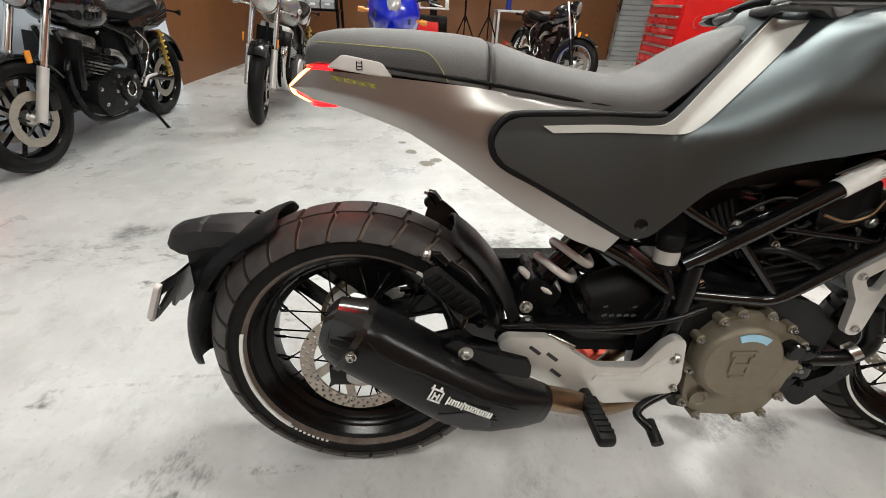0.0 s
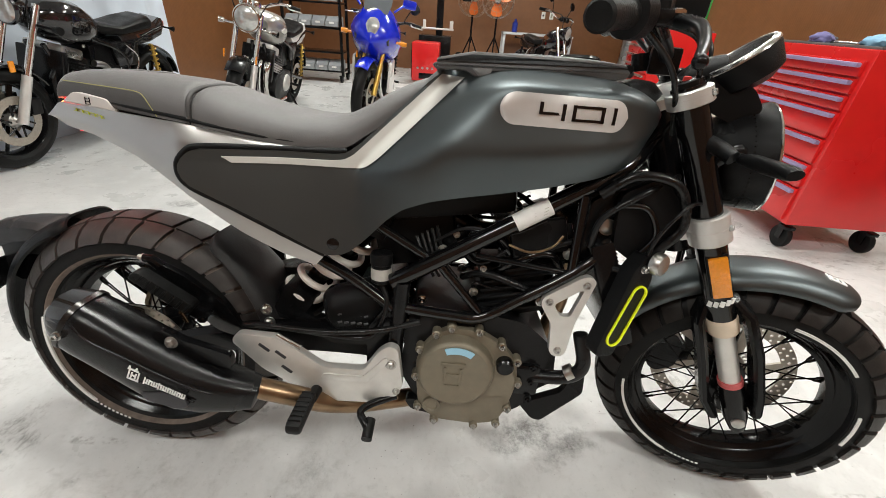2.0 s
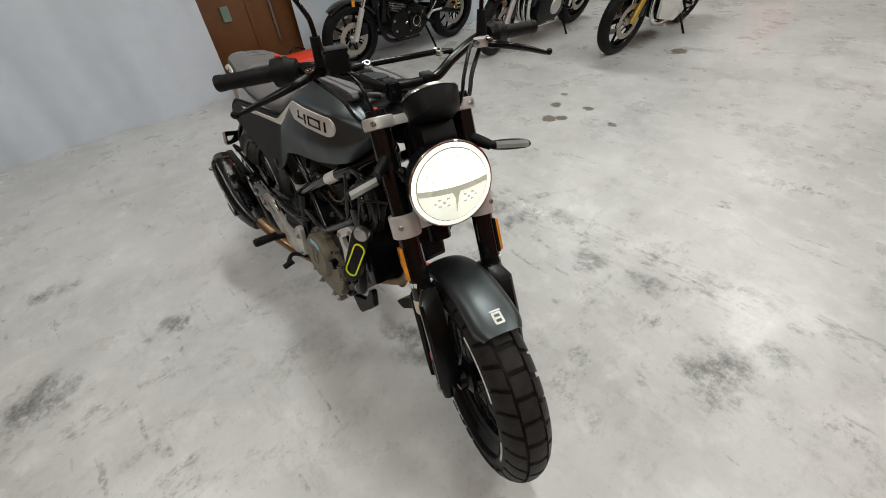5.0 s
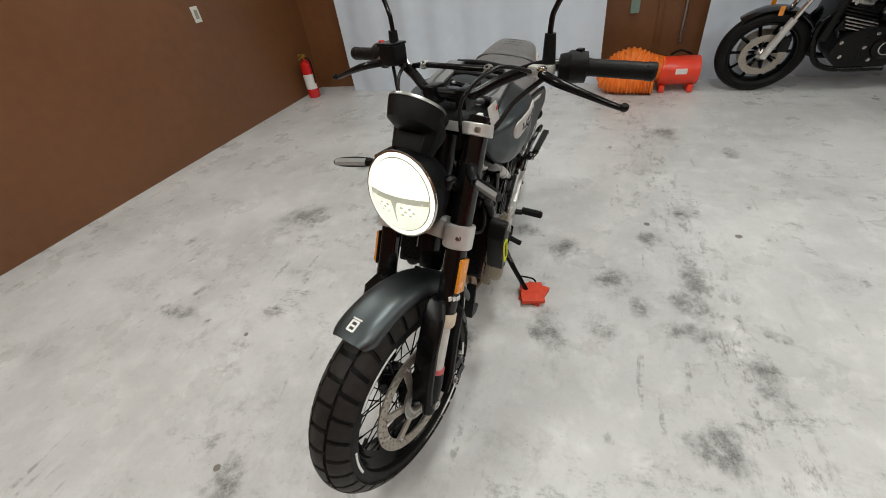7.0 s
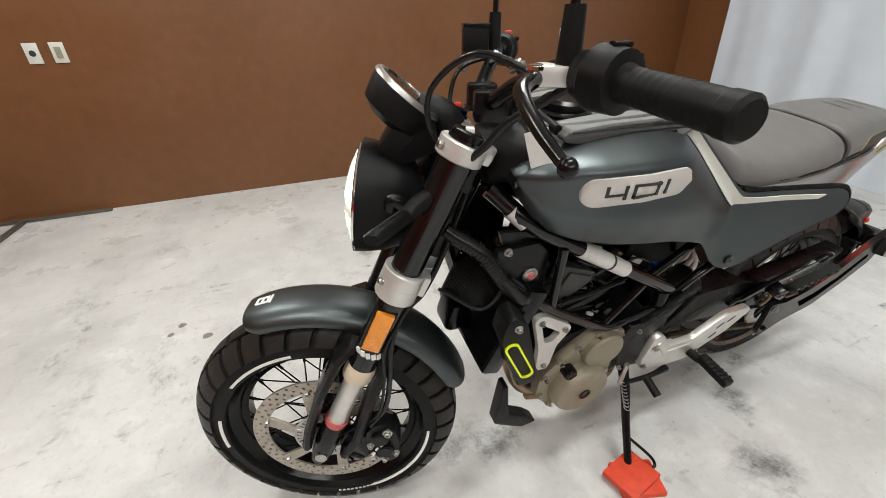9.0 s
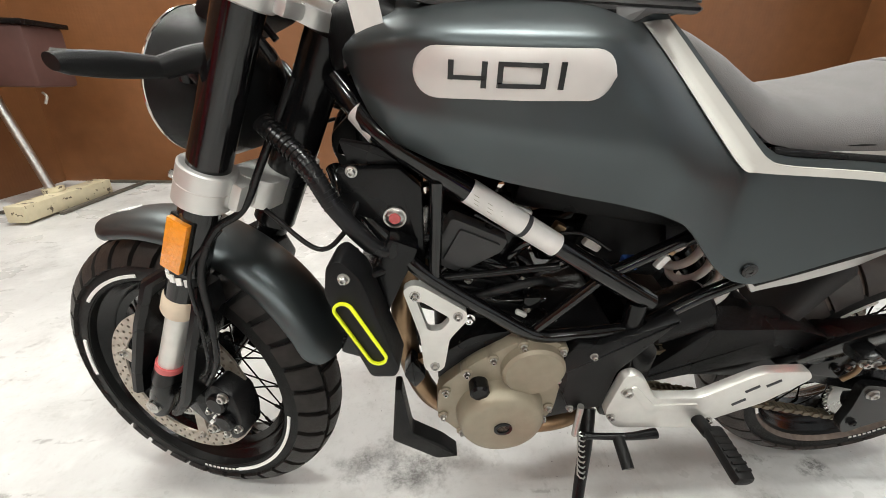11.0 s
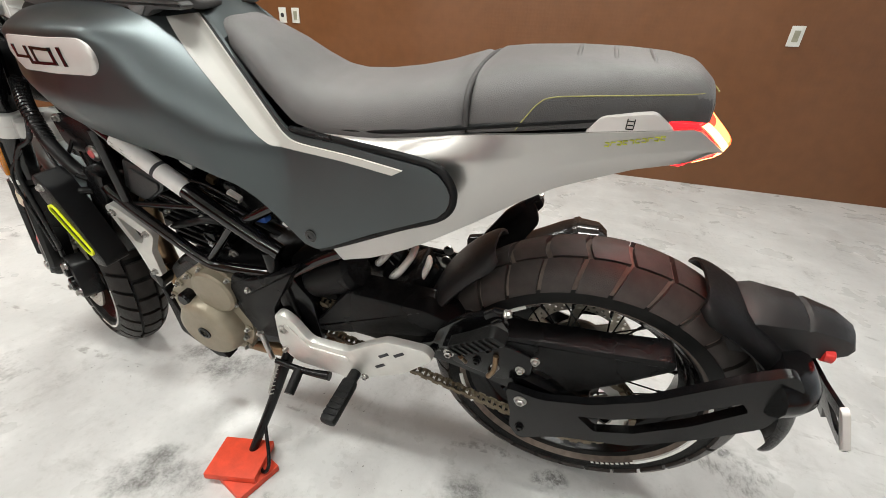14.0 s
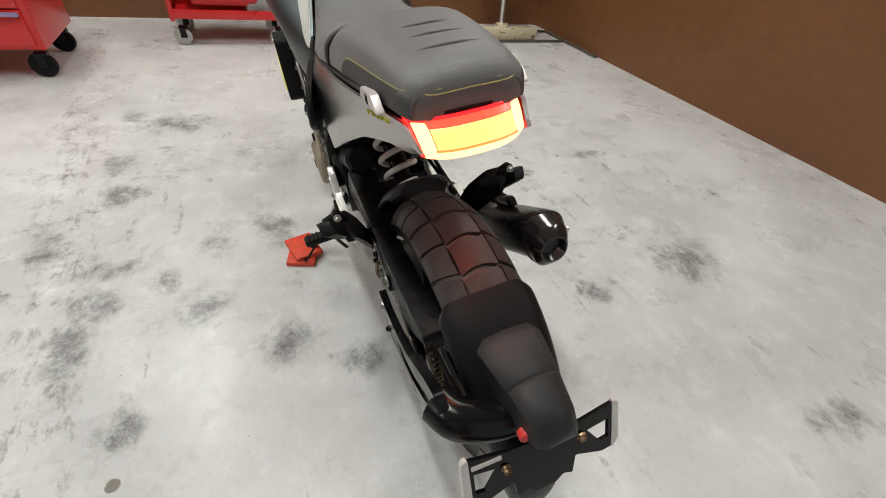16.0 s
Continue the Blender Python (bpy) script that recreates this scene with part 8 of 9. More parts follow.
    for k in range(7):
        bm = B()
        box(bm, (0.845 + 0.010 * k, 0, 0.47 + 0.024 * k), (0.22, 0.28, 0.009), 0.002, ry(-16))
        part("fin", bm, metal if k < 4 else SATIN, cyl)
    bm = B()
    box(bm, (0.92, 0, 0.67), (0.18, 0.24, 0.07), 0.02, ry(-16))
    put("rocker_cover", bm, metal)
    bm = B()
    box(bm, (0.60, 0, 0.60), (0.30, 0.20, 0.22), 0.03)
    put("airbox", bm, PLASTIC)
    bm = B()
    box(bm, (0.34, 0, 0.62), (0.26, 0.18, 0.20), 0.03)
    put("battery_case", bm, PLASTIC)
    bm = B()
    rows = []
    for k in range(16):
        a = radians(60 + 105 * k / 15)
        d = Vector((math.cos(a), 0, math.sin(a)))
        rows.append([rr + d * (0.35 - 0.02 * abs(q) ** 2) + Vector((0, 0.08 * q, 0)) for q in (-1, -0.6, 0, 0.6, 1)] + [rr + d * (0.342 - 0.02 * abs(q) ** 2) + Vector((0, 0.075 * q, 0)) for q in (1, 0, -1)])
    rings(bm, rows)
    put("rear_fender", bm, tank if tank is BLACK_PAINT else SATIN)
    for s in (1, -1):
        bm = B()
        tube(bm, [(wheelbase - 0.37, s * 0.27, bar_z + 0.045), (wheelbase - 0.30, s * 0.30, bar_z + 0.035), (wheelbase - 0.33, s * 0.40, bar_z + 0.03)], 0.006, 6, 12)
        put("lever", bm, STEEL, "", st)
        bm = B()
        tube(bm, [(wheelbase - 0.34, s * 0.2, bar_z + 0.05), (wheelbase - 0.22, s * 0.14, bar_z + 0.02), (wheelbase - 0.22, s * 0.07, bar_z - 0.14), (wheelbase - 0.34, s * 0.05, bar_z - 0.22)], 0.005, 6, 20)
        put("cable", bm, HOSE, "", st)
        bm = B()
        tube(bm, [(0.45, s * 0.11, 0.66), (0.20, s * 0.11, 0.74), (-0.10, s * 0.09, 0.80)], 0.013, 8, 14)
        put("seat_rail", bm, GLOSS)
        bm = B()
        tube(bm, [(-0.12, s * 0.06, seat_z + 0.0), (-0.13, s * 0.14, seat_z + 0.0), (-0.13, s * 0.18, seat_z + 0.0)], [0.007, 0.007, 0.022], 10)
        put("rear_indicator", bm, PLASTIC)
    if tank is BLACK_PAINT:
        for s in (1, -1):
            for x, z in ((0.56, 0.42), (0.60, 0.29), (0.72, 0.27), (0.78, 0.36), (0.74, 0.45), (0.90, 0.30), (0.93, 0.40), (0.44, 0.40), (0.86, 0.72), (0.96, 0.66)):
                bolt(t, (x, s * 0.152, z), 0.009, (0, s, 0), None, CHROME)
            bm = B()
            tube(bm, [(0.62, s * 0.13, 0.52), (0.70, s * 0.145, 0.58), (0.78, s * 0.14, 0.60)], 0.022, 10, 12)
            put("intake_pipe", bm, STEEL)
            bm = B()
            tube(bm, [(0.42, s * 0.125, 0.70), (0.30, s * 0.13, 0.60), (0.36, s * 0.13, 0.46), (0.48, s * 0.14, 0.36)], 0.007, 8, 16)
            put("bright_hose", bm, CHROME)
            bm = B()
            tube(bm, [(0.50, s * 0.17, 0.345), (0.44, s * 0.172, 0.40), (0.30, s * 0.16, 0.40)], 0.010, 8, 12)
            put("peg_hanger", bm, ALU)
            bm = B()
            lathe(bm, [(0.052, 0.174), (0.050, 0.180), (0.044, 0.182), (0.042, 0.178)], (0.66, 0, 0.36), n=28, tilt=Matrix.Scale(s, 3, (0, 1, 0)), closed=True)
            put("cover_ring", bm, CHROME)
    if wheel_style == "five" and not fairing:
        for k in range(4):
            bm = B()
            y = -0.105 + 0.07 * k
            tube(bm, [(0.99, y, 0.60), (1.07, y, 0.53), (1.06, y * 0.9, 0.34), (0.95, y * 0.8, 0.21), (0.80, y * 0.6, 0.20)], 0.019, 10, 24)
            put("header_pipe", bm, CHROME, "chromed header pipe")
    for s in (1, -1):
        bm = B()
        lathe(bm, [(0.085, 0.148), (0.080, 0.165), (0.06, 0.175), (0.001, 0.177)], (0.66, 0, 0.36), n=32, tilt=Matrix.Scale(s, 3, (0, 1, 0)))
        put("engine_cover", bm, ALU if tank is not BLACK_PAINT else SATIN)
        bm = B()
        tube(bm, [(0.98, s * 0.07, 0.60), (1.08, s * 0.09, 0.52), (1.06, s * 0.10, 0.33), (0.94, s * 0.12, 0.21), (0.60, s * 0.14, 0.20)], 0.02, 10, 30)
        put("exhaust_pipe", bm, exhaust)
    bm = B()
    tube(bm, [(0.60, -0.14, 0.20), (0.40, -0.17, 0.22), (0.30, -0.18, 0.25), (-0.10, -0.19, 0.32), (-0.16, -0.19, 0.33)], [0.022, 0.03, 0.045, 0.05, 0.04], 16, 24)
    put("silencer", bm, exhaust)
    bm = B()
    box(bm, (1.03, 0, 0.55), (0.05, 0.28, 0.28), 0.01, ry(-10))
    put("radiator", bm, SATIN)
    bm = B()
    tube(bm, [(0.50, 0.13, 0.27), (0.46, 0.22, 0.12), (0.44, 0.27, 0.035)], 0.011, 8)
    tube(bm, [(0.44, 0.27, 0.035), (0.41, 0.30, 0.03)], 0.012, 8)
    put("side_stand", bm, SATIN)
    if fairing:
        bm = B()
        rows = []
        for x, w, zt, zb in ((1.47, 0.03, 0.80, 0.765), (1.42, 0.13, 0.93, 0.72), (1.33, 0.215, 1.04, 0.66), (1.18, 0.25, 1.10, 0.58), (1.02, 0.25, 0.98, 0.52), (0.90, 0.225, 0.90, 0.54)):
            c, h = (zt + zb) / 2, (zt - zb) / 2
            rows.append([(x, w * math.copysign(abs(math.cos(a)) ** 1.15, math.cos(a)), c + h * math.copysign(abs(math.sin(a)) ** 1.25, math.sin(a))) for a in (k * math.tau / 28 for k in range(28))])
        rings(bm, rows)
        fr = put("fairing", bm, fairing, "glossy blue nose fairing")
        bm = B()
        rows = [[(x, w * c2, z) for c2 in (-1, -0.5, 0, 0.5, 1)] + [(x - 0.006, w * c2, z) for c2 in (1, 0, -1)] for x, w, z in ((1.33, 0.11, 1.02), (1.26, 0.13, 1.10), (1.17, 0.12, 1.19), (1.12, 0.09, 1.23))]
        rings(bm, rows)
        part("windscreen", bm, material("smoked_screen", (0.10, 0.11, 0.12), 0.06, vary=0.02), fr, "smoked windscreen")
        bm = B()
        rows = [[(x, w * math.cos(a), z + h * math.sin(a)) for a in (k * math.tau / 16 for k in range(16))] for x, w, z, h in ((1.36, 0.085, 0.90, 0.090), (1.42, 0.070, 0.880, 0.075), (1.45, 0.035, 0.855, 0.040))]
        rings(bm, rows)
        part("headlamp", bm, LAMP_GLASS, fr, "clear stacked headlamp")
        for s in (1, -1):
            plate("intake", [(1.40, 0.80), (1.33, 0.90), (1.29, 0.92), (1.30, 0.82), (1.36, 0.76)], s * 0.115, s * 0.165, INK, 0.004, 0.01, parent=t)
            plate("lower_fairing", [(1.20, 0.60), (1.10, 0.30), (0.70, 0.20), (0.52, 0.27), (0.85, 0.50), (0.95, 0.62)], s * 0.175, s * 0.20, WHITE_PAINT, 0.01, 0.03, parent=t)
            bm = B()
            tube(bm, [(1.25, s * 0.21, 0.80), (1.25, s * 0.27, 0.80)], [0.012, 0.012], 8)
            tube(bm, [(1.25, s * 0.26, 0.80), (1.26, s * 0.32, 0.80)], [0.024, 0.020], 10)
            put("indicator", bm, AMBER, "amber indicator")
            bm = B()
            tube(bm, [(1.28, s * 0.16, 1.05), (1.25, s * 0.24, 1.12)], 0.01, 8)
            box(bm, (1.23, s * 0.29, 1.14), (0.05, 0.13, 0.08), 0.02)
            put("fairing_mirror", bm, fairing)
    return t


def parked(x, y, heading, lean=-9):
    return Matrix.Translation((x, y, 0)) @ Matrix.Rotation(radians(heading), 4, "Z") @ Matrix.Rotation(radians(lean), 4, "X")


shop_bike("black_roadster", "glossy black roadster motorcycle parked beside the vinyl curtain", parked(-2.16, 3.08, -88), BLACK_PAINT, BLACK_PAINT, ALU_CLAMP, "many", 0.085, 1.36, -4, shock=GOLD, exhaust=SATIN, seat_z=0.80)
shop_bike("silver_roadster", "silver naked motorcycle with a big chromed headlamp", parked(-1.36, 4.30, -86.3, -12), SILVER_PAINT, WHITE_PAINT, ALU_CLAMP, "five", 0.105, 1.42, 8, shock=GOLD, seat_z=0.80)
shop_bike("blue_sport_bike", "royal blue and white sport motorcycle with amber indicators", parked(-0.36, 4.96, -88), BLUE_PAINT, BLUE_PAINT, GOLD, "five", 0.08, 1.40, -8, fairing=BLUE_PAINT, seat_z=0.82, bar_z=0.93)
shop_bike("black_classic", "black classic motorcycle with chromed wire wheels", parked(1.55, 6.22, -73), BLACK_PAINT, SATIN, SATIN, "wire", 0.08, 1.36, 34, seat_z=0.78, bar_z=1.05)

# ---- tool chests ----
TOOL_RED = material("red_enamel", (0.56, 0.012, 0.012), 0.28, vary=0.08, scale=8, coat=0.3)
LILAC = material("lilac_drawer_rail", (0.30, 0.24, 0.40), 0.4, metal=0.3)
MAT_GREY = material("worn_top_mat", (0.10, 0.10, 0.10), 0.7, vary=0.2, scale=20)


def caster(parent, x, y, z=0.0, r=0.065, mat=RUBBER):
    bm = B()
    lathe(bm, [(r * 0.4, -0.016), (r * 0.95, -0.016), (r, -0.008), (r, 0.008), (r * 0.95, 0.016), (r * 0.4, 0.016)], (x, y, z + r), "x", 20)
    w = part("caster", bm, mat, parent, "rubber caster wheel")
    bm = B()
    box(bm, (x, y - 0.012, z + r * 1.9), (0.055, 0.06, 0.02), 0.004)
    for s in (1, -1):
        box(bm, (x + s * 0.024, y - 0.005, z + r * 1.4), (0.004, 0.04, r * 1.1), 0)
    part("fork", bm, SATIN, w)


def tool_chest(label, m, w, d, h, drawers, rail, foot=0.16):
    """Rolling chest; its drawers face -x."""
    t = thing("tool_chest", label, "tool chest", "rolling tool chests", m)
    bm = B()
    box(bm, (d / 2, 0, foot + (h - foot) / 2), (d, w, h - foot), 0.008)
    part("body", bm, TOOL_RED, t)
    bm = B()
    box(bm, (d / 2, 0, h + 0.006), (d - 0.03, w - 0.03, 0.012), 0.003)
    part("top_mat", bm, MAT_GREY, t)
    z = h - 0.045
    for hh in drawers:
        bm = B()
        box(bm, (-0.008, 0, z - hh / 2), (0.018, w - 0.06, hh - 0.010), 0.003)
        dr = part("drawer", bm, TOOL_RED, t)
        bm = B()
        box(bm, (-0.028, 0, z - 0.022), (0.026, w - 0.07, 0.020), 0.006)
        part("handle", bm, rail, dr, "full-width drawer rail")
        z -= hh
    for x in (0.07, d - 0.07):
        for y in (-w / 2 + 0.07, w / 2 - 0.07):
            caster(t, x, y)
    return t


big = tool_chest("red rolling tool chest with lilac drawer rails, tools on top", Matrix.Translation((2.51, 1.735, 0)), 0.72, 0.60, 1.02, (0.075, 0.075, 0.075, 0.13, 0.13, 0.13, 0.185), LILAC)
small = tool_chest("red rolling tool chest with bare metal drawer rails", Matrix.Translation((2.46, 3.92, 0)) @ Matrix.Rotation(radians(-3), 4, "Z"), 0.74, 0.50, 1.04, (0.085, 0.085, 0.085, 0.085, 0.085, 0.10, 0.24), STEEL)
# round dish on the small chest's side
bm = B()
lathe(bm, [(0.001, 0.012), (0.05, 0.010), (0.062, 0.0), (0.058, -0.016)], (0.16, -0.376, 0.86), "y", 28, Matrix.Scale(-1, 3, (0, 1, 0)))
part("magnetic_dish", bm, TOOL_RED, small, "red magnetic parts dish")
# clutter on the big chest
rnd = random.Random(5)
for k, (n, col, lab, cat) in enumerate((("rag", (0.16, 0.30, 0.42), "pale blue crumpled rag on the tool chest", "rag"), ("glove", (0.55, 0.06, 0.04), "red work glove on the tool chest", "glove"), ("rag", (0.45, 0.42, 0.38), "grey crumpled rag on the tool chest", "rag"), ("cloth", (0.10, 0.09, 0.20), "dark violet crumpled cloth on the tool chest", "cloth"), ("spray_can", (0.05, 0.05, 0.06), "small black can lying on the tool chest", "can"))):
    bm = B()
    bmesh.ops.create_icosphere(bm, subdivisions=3, radius=1)
    off = Vector((k * 3.1, 1.7, 0.4))
    for v in bm.verts:
        q = noise.noise(v.co * 1.6 + off) * 0.35 + noise.noise(v.co * 4 + off) * 0.15
        v.co = Vector((v.co.x * (0.055 + 0.05 * q), v.co.y * (0.045 + 0.05 * q), max(0, v.co.z * 0.026 * (1 + 2 * q) + 0.016)))
    ob = part(n, bm, material("cloth_" + n, col, 0.8, vary=0.2, scale=60), m=Matrix.Translation((2.58 + 0.10 * (k % 3), 1.50 + 0.11 * k, 1.032)) @ Matrix.Rotation(rnd.uniform(0, 3), 4, "Z"), sharp=60)
    tagged(ob, lab, cat)
for k in range(4):
    bm = B()
    tube(bm, [(0, 0, 0.006), (0.14, 0.01, 0.006)], 0.006, 8)
    tube(bm, [(0.14, 0.01, 0.006), (0.165, 0.012, 0.008)], 0.012, 8)
    tagged(part("spanner", bm, CHROME, m=Matrix.Translation((2.72, 1.46 + 0.15 * k, 1.034)) @ Matrix.Rotation(1.1 * k, 4, "Z")), "chromed spanner lying on the tool chest", "spanner", "spanners")

# waste bin
t = thing("waste_bin", "cream plastic waste bin beside the red tool chest", "waste bin", m=Matrix.Translation((2.62, 2.34, 0)))
BIN = material("cream_plastic", (0.58, 0.55, 0.46), 0.45, vary=0.08, scale=12)
bm = B()
rings(bm, [rounded([(-a, -a), (a, -a), (a, a), (-a, a)], 0.03) and [(p[0], p[1], z) for p in rounded([(-a, -a), (a, -a), (a, a), (-a, a)], 0.03)] for a, z in ((0.092, 0.02), (0.118, 0.58))])
part("body", bm, BIN, t)
bm = B()
rings(bm, [[(p[0], p[1], z) for p in rounded([(-a, -a), (a, -a), (a, a), (-a, a)], 0.03)] for a, z in ((0.126, 0.57), (0.130, 0.61), (0.102, 0.64))])
part("lid", bm, BIN, t)

# red service cart with its load
t = thing("service_cart", "red open service cart on casters with loaded shelves", "cart", m=Matrix.Translation((3.35, 0.45, 0)))
for z in (0.18, 0.52, 0.86):
    bm = B()
    box(bm, (0.0, 0, z), (0.40, 0.74, 0.012), 0)
    for x, y, sx, sy in ((0.2, 0, 0.012, 0.74), (-0.2, 0, 0.012, 0.74), (0, 0.37, 0.40, 0.012), (0, -0.37, 0.40, 0.012)):
        box(bm, (x, y, z + 0.025), (sx, sy, 0.06), 0.003)
    part("tray", bm, TOOL_RED, t)
for x in (-0.19, 0.19):
    for y in (-0.36, 0.36):
        bm = B()
        box(bm, (x, y, 0.53), (0.03, 0.03, 0.74), 0.005)
        part("post", bm, TOOL_RED, t)
        caster(t, x * 0.9, y * 0.9, 0, 0.06, STEEL)
for x, y, z, s, col, n, lab, cat in ((3.33, 0.45, 0.30, (0.26, 0.45, 0.10), (0.50, 0.03, 0.03), "tool_case", "red plastic tool case on the cart", "case"), (3.30, 0.22, 0.245, (0.20, 0.20, 0.12), (0.30, 0.30, 0.29), "folded_cloth", "grey folded cloth on the cart", "cloth"), (3.28, 0.02 + 0.10, 0.24, (0.12, 0.10, 0.10), (0.65, 0.60, 0.50), "packet", "pale paper packet on the cart", "packet"), (3.26, 0.0, 0.615, (0.10, 0.20, 0.09), (0.75, 0.62, 0.03), "bag", "yellow and white bag on the cart", "bag"), (3.36, 0.55, 0.61, (0.22, 0.30, 0.09), (0.25, 0.05, 0.05), "box", "dark red box on the cart", "box")):
    bm = B()
    box(bm, (x, y, z - 0.0), s, min(s) * 0.2)
    tagged(part(n, bm, material("load_" + n, col, 0.5, vary=0.15, scale=15)), lab, cat)

# ---- shop crane ----
HOIST = material("chipped_cream_enamel", (0.55, 0.49, 0.34), 0.5, vary=0.1, scale=20, bump=0.3, fine=120)
nd, lk = HOIST.node_tree.nodes, HOIST.node_tree.links
chip, chip_r, chip_mix = nd.new("ShaderNodeTexNoise"), nd.new("ShaderNodeMapRange"), nd.new("ShaderNodeMix")
chip.inputs["Scale"].default_value, chip.inputs["Detail"].default_value = 22, 8
chip_r.inputs["From Min"].default_value, chip_r.inputs["From Max"].default_value = 0.60, 0.63
chip_mix.data_type = "RGBA"
old = nd["Principled BSDF"].inputs["Base Color"].links[0].from_socket
lk.new(nd["Texture Coordinate"].outputs["Object"], chip.inputs["Vector"])
lk.new(chip.outputs["Fac"], chip_r.inputs["Value"])
lk.new(chip_r.outputs[0], chip_mix.inputs["Factor"])
lk.new(old, chip_mix.inputs[6])
chip_mix.inputs[7].default_value = (0.10, 0.075, 0.05, 1)
lk.new(chip_mix.outputs[2], nd["Principled BSDF"].inputs["Base Color"])
t = thing("workbench_stand", "cream chipped steel stand with a grey tool holder", "stand")
bm = B()
box(bm, (3.30, -1.98, 0.065), (0.11, 0.72, 0.10), 0.008)
part("foot_beam", bm, HOIST, t, "cream beam with chipped paint")
bm = B()
tube(bm, [(3.36, -1.98, 0.10), (3.52, -2.02, 0.62), (3.55, -2.02, 0.75)], 0.028, 12)
part("post", bm, STEEL, t)
bm = B()
tube(bm, [(3.35, -1.98, 0.11), (3.355, -1.98, 0.14)], 0.06, 16)
part("post_collar", bm, HOIST, t)
bm = B()
box(bm, (3.48, -2.12, 0.92), (0.55, 0.30, 0.34), 0.03)
part("holder", bm, material("dull_maroon_steel", (0.085, 0.04, 0.035), 0.45, vary=0.15, scale=15), t, "dull maroon steel box")
bm = B()
box(bm, (3.48, -2.12, 1.10), (0.60, 0.34, 0.03), 0.01)
part("holder_top", bm, SATIN, t)
bm = B()
tube(bm, [(3.23, -2.0, 0.72), (3.20, -1.98, 0.70), (3.22, -1.98, 0.66)], 0.008, 8, 10)
part("hook", bm, STEEL, t)
bm = B()
box(bm, (3.15, -2.69, 0.012), (0.9, 0.03, 0.02), 0.003)
for y in (-2.25,):
    box(bm, (3.22, y, 0.012), (0.03, 0.85, 0.02), 0.003)
    box(bm, (3.58, y, 0.012), (0.03, 0.85, 0.02), 0.003)
tagged(part("floor_frame", bm, material("dull_floor_steel", (0.13, 0.12, 0.10), 0.5, metal=0.6, vary=0.2)), "thin dull steel frame lying on the floor", "frame")

# ---- fire extinguisher ----
t = thing("fire_extinguisher", "red fire extinguisher with white label on the floor", "extinguisher", m=Matrix.Translation((-2.22, -2.60, 0)))
bm = B()
lathe(bm, [(0.060, 0.0), (0.066, 0.006), (0.066, 0.33), (0.058, 0.37), (0.03, 0.395), (0.022, 0.40), (0.022, 0.415)], (0, 0, 0), "z", 28)
cyl = part("cylinder", bm, TOOL_RED, t)
bm = B()
rows = []
for a in [radians(q) for q in range(-60, 91, 10)]:
    rows.append([(0.0668 * math.cos(a), 0.0668 * math.sin(a), z) for z in (0.10, 0.26)] + [(0.0655 * math.cos(a), 0.0655 * math.sin(a), z) for z in (0.26, 0.10)])
rings(bm, rows)
part("label", bm, PAPER, cyl, "white label")
bm = B()
box(bm, (0, 0, 0.44), (0.035, 0.04, 0.05), 0.006)
tube(bm, [(0, 0.0, 0.46), (0.06, 0, 0.475), (0.10, 0, 0.465)], 0.007, 8)
tube(bm, [(0, 0.0, 0.45), (0.06, 0, 0.445), (0.10, 0, 0.43)], 0.007, 8)
part("valve", bm, GOLD, t, "brass valve and handle")
bm = B()
tube(bm, [(0.01, 0.02, 0.43), (0.02, 0.075, 0.40), (0.02, 0.078, 0.25), (0.02, 0.075, 0.16)], 0.009, 8, 16)
part("hose", bm, RUBBER, t)

# ---- blower with its duct ----
ORANGE = material("orange_duct_fabric", (0.78, 0.19, 0.02), 0.5, vary=0.18, scale=15, bump=0.3, fine=120)
BLOW_RED = material("orange_red_enamel", (0.75, 0.05, 0.02), 0.35, vary=0.08, scale=12)
t = thing("air_blower", "orange-red portable blower with coiled orange duct hose", "blower", m=Matrix.Translation((-2.14, 1.00, 0)) @ Matrix.Scale(0.88, 4))
bm = B()
lathe(bm, [(0.09, 0.38), (0.125, 0.38), (0.13, 0.37), (0.13, 0.05), (0.125, 0.04), (0.09, 0.04)], (0, 0, 0.19), "y", 32, closed=True)
part("drum", bm, BLOW_RED, t)
bm = B()
lathe(bm, [(0.001, 0.0), (0.06, 0.01), (0.095, 0.02), (0.10, 0.0)], (0, 0.34, 0.19), "y", 24)
part("fan_grille", bm, SATIN, t)
for y in (0.08, 0.33):
    bm = B()
    box(bm, (0, y, 0.04), (0.20, 0.05, 0.07), 0.01)
    part("foot", bm, BLOW_RED, t)
bm = B()
box(bm, (0.128, 0.22, 0.21), (0.006, 0.10, 0.05), 0.002)
part("label", bm, PAPER, t, "white label plate")
bm = B()
tube(bm, [(-0.02, 0.12, 0.33), (0, 0.20, 0.37), (-0.02, 0.30, 0.33)], 0.009, 8, 14)
part("handle", bm, SATIN, t)
bm = B()
loop = cr([(0.0, 0.06, 0.20), (0.02, -0.06, 0.24), (0.0, -0.22, 0.30), (-0.02, -0.36, 0.24), (0.02, -0.42, 0.14), (0.06, -0.30, 0.12), (0.08, -0.12, 0.12), (0.10, 0.0, 0.12)], 150)
tube(bm, loop, [0.112 + (0.010 if (k // 2) % 2 else -0.004) for k in range(150)], 20)
part("duct", bm, ORANGE, t, "ribbed orange duct, bunched up")

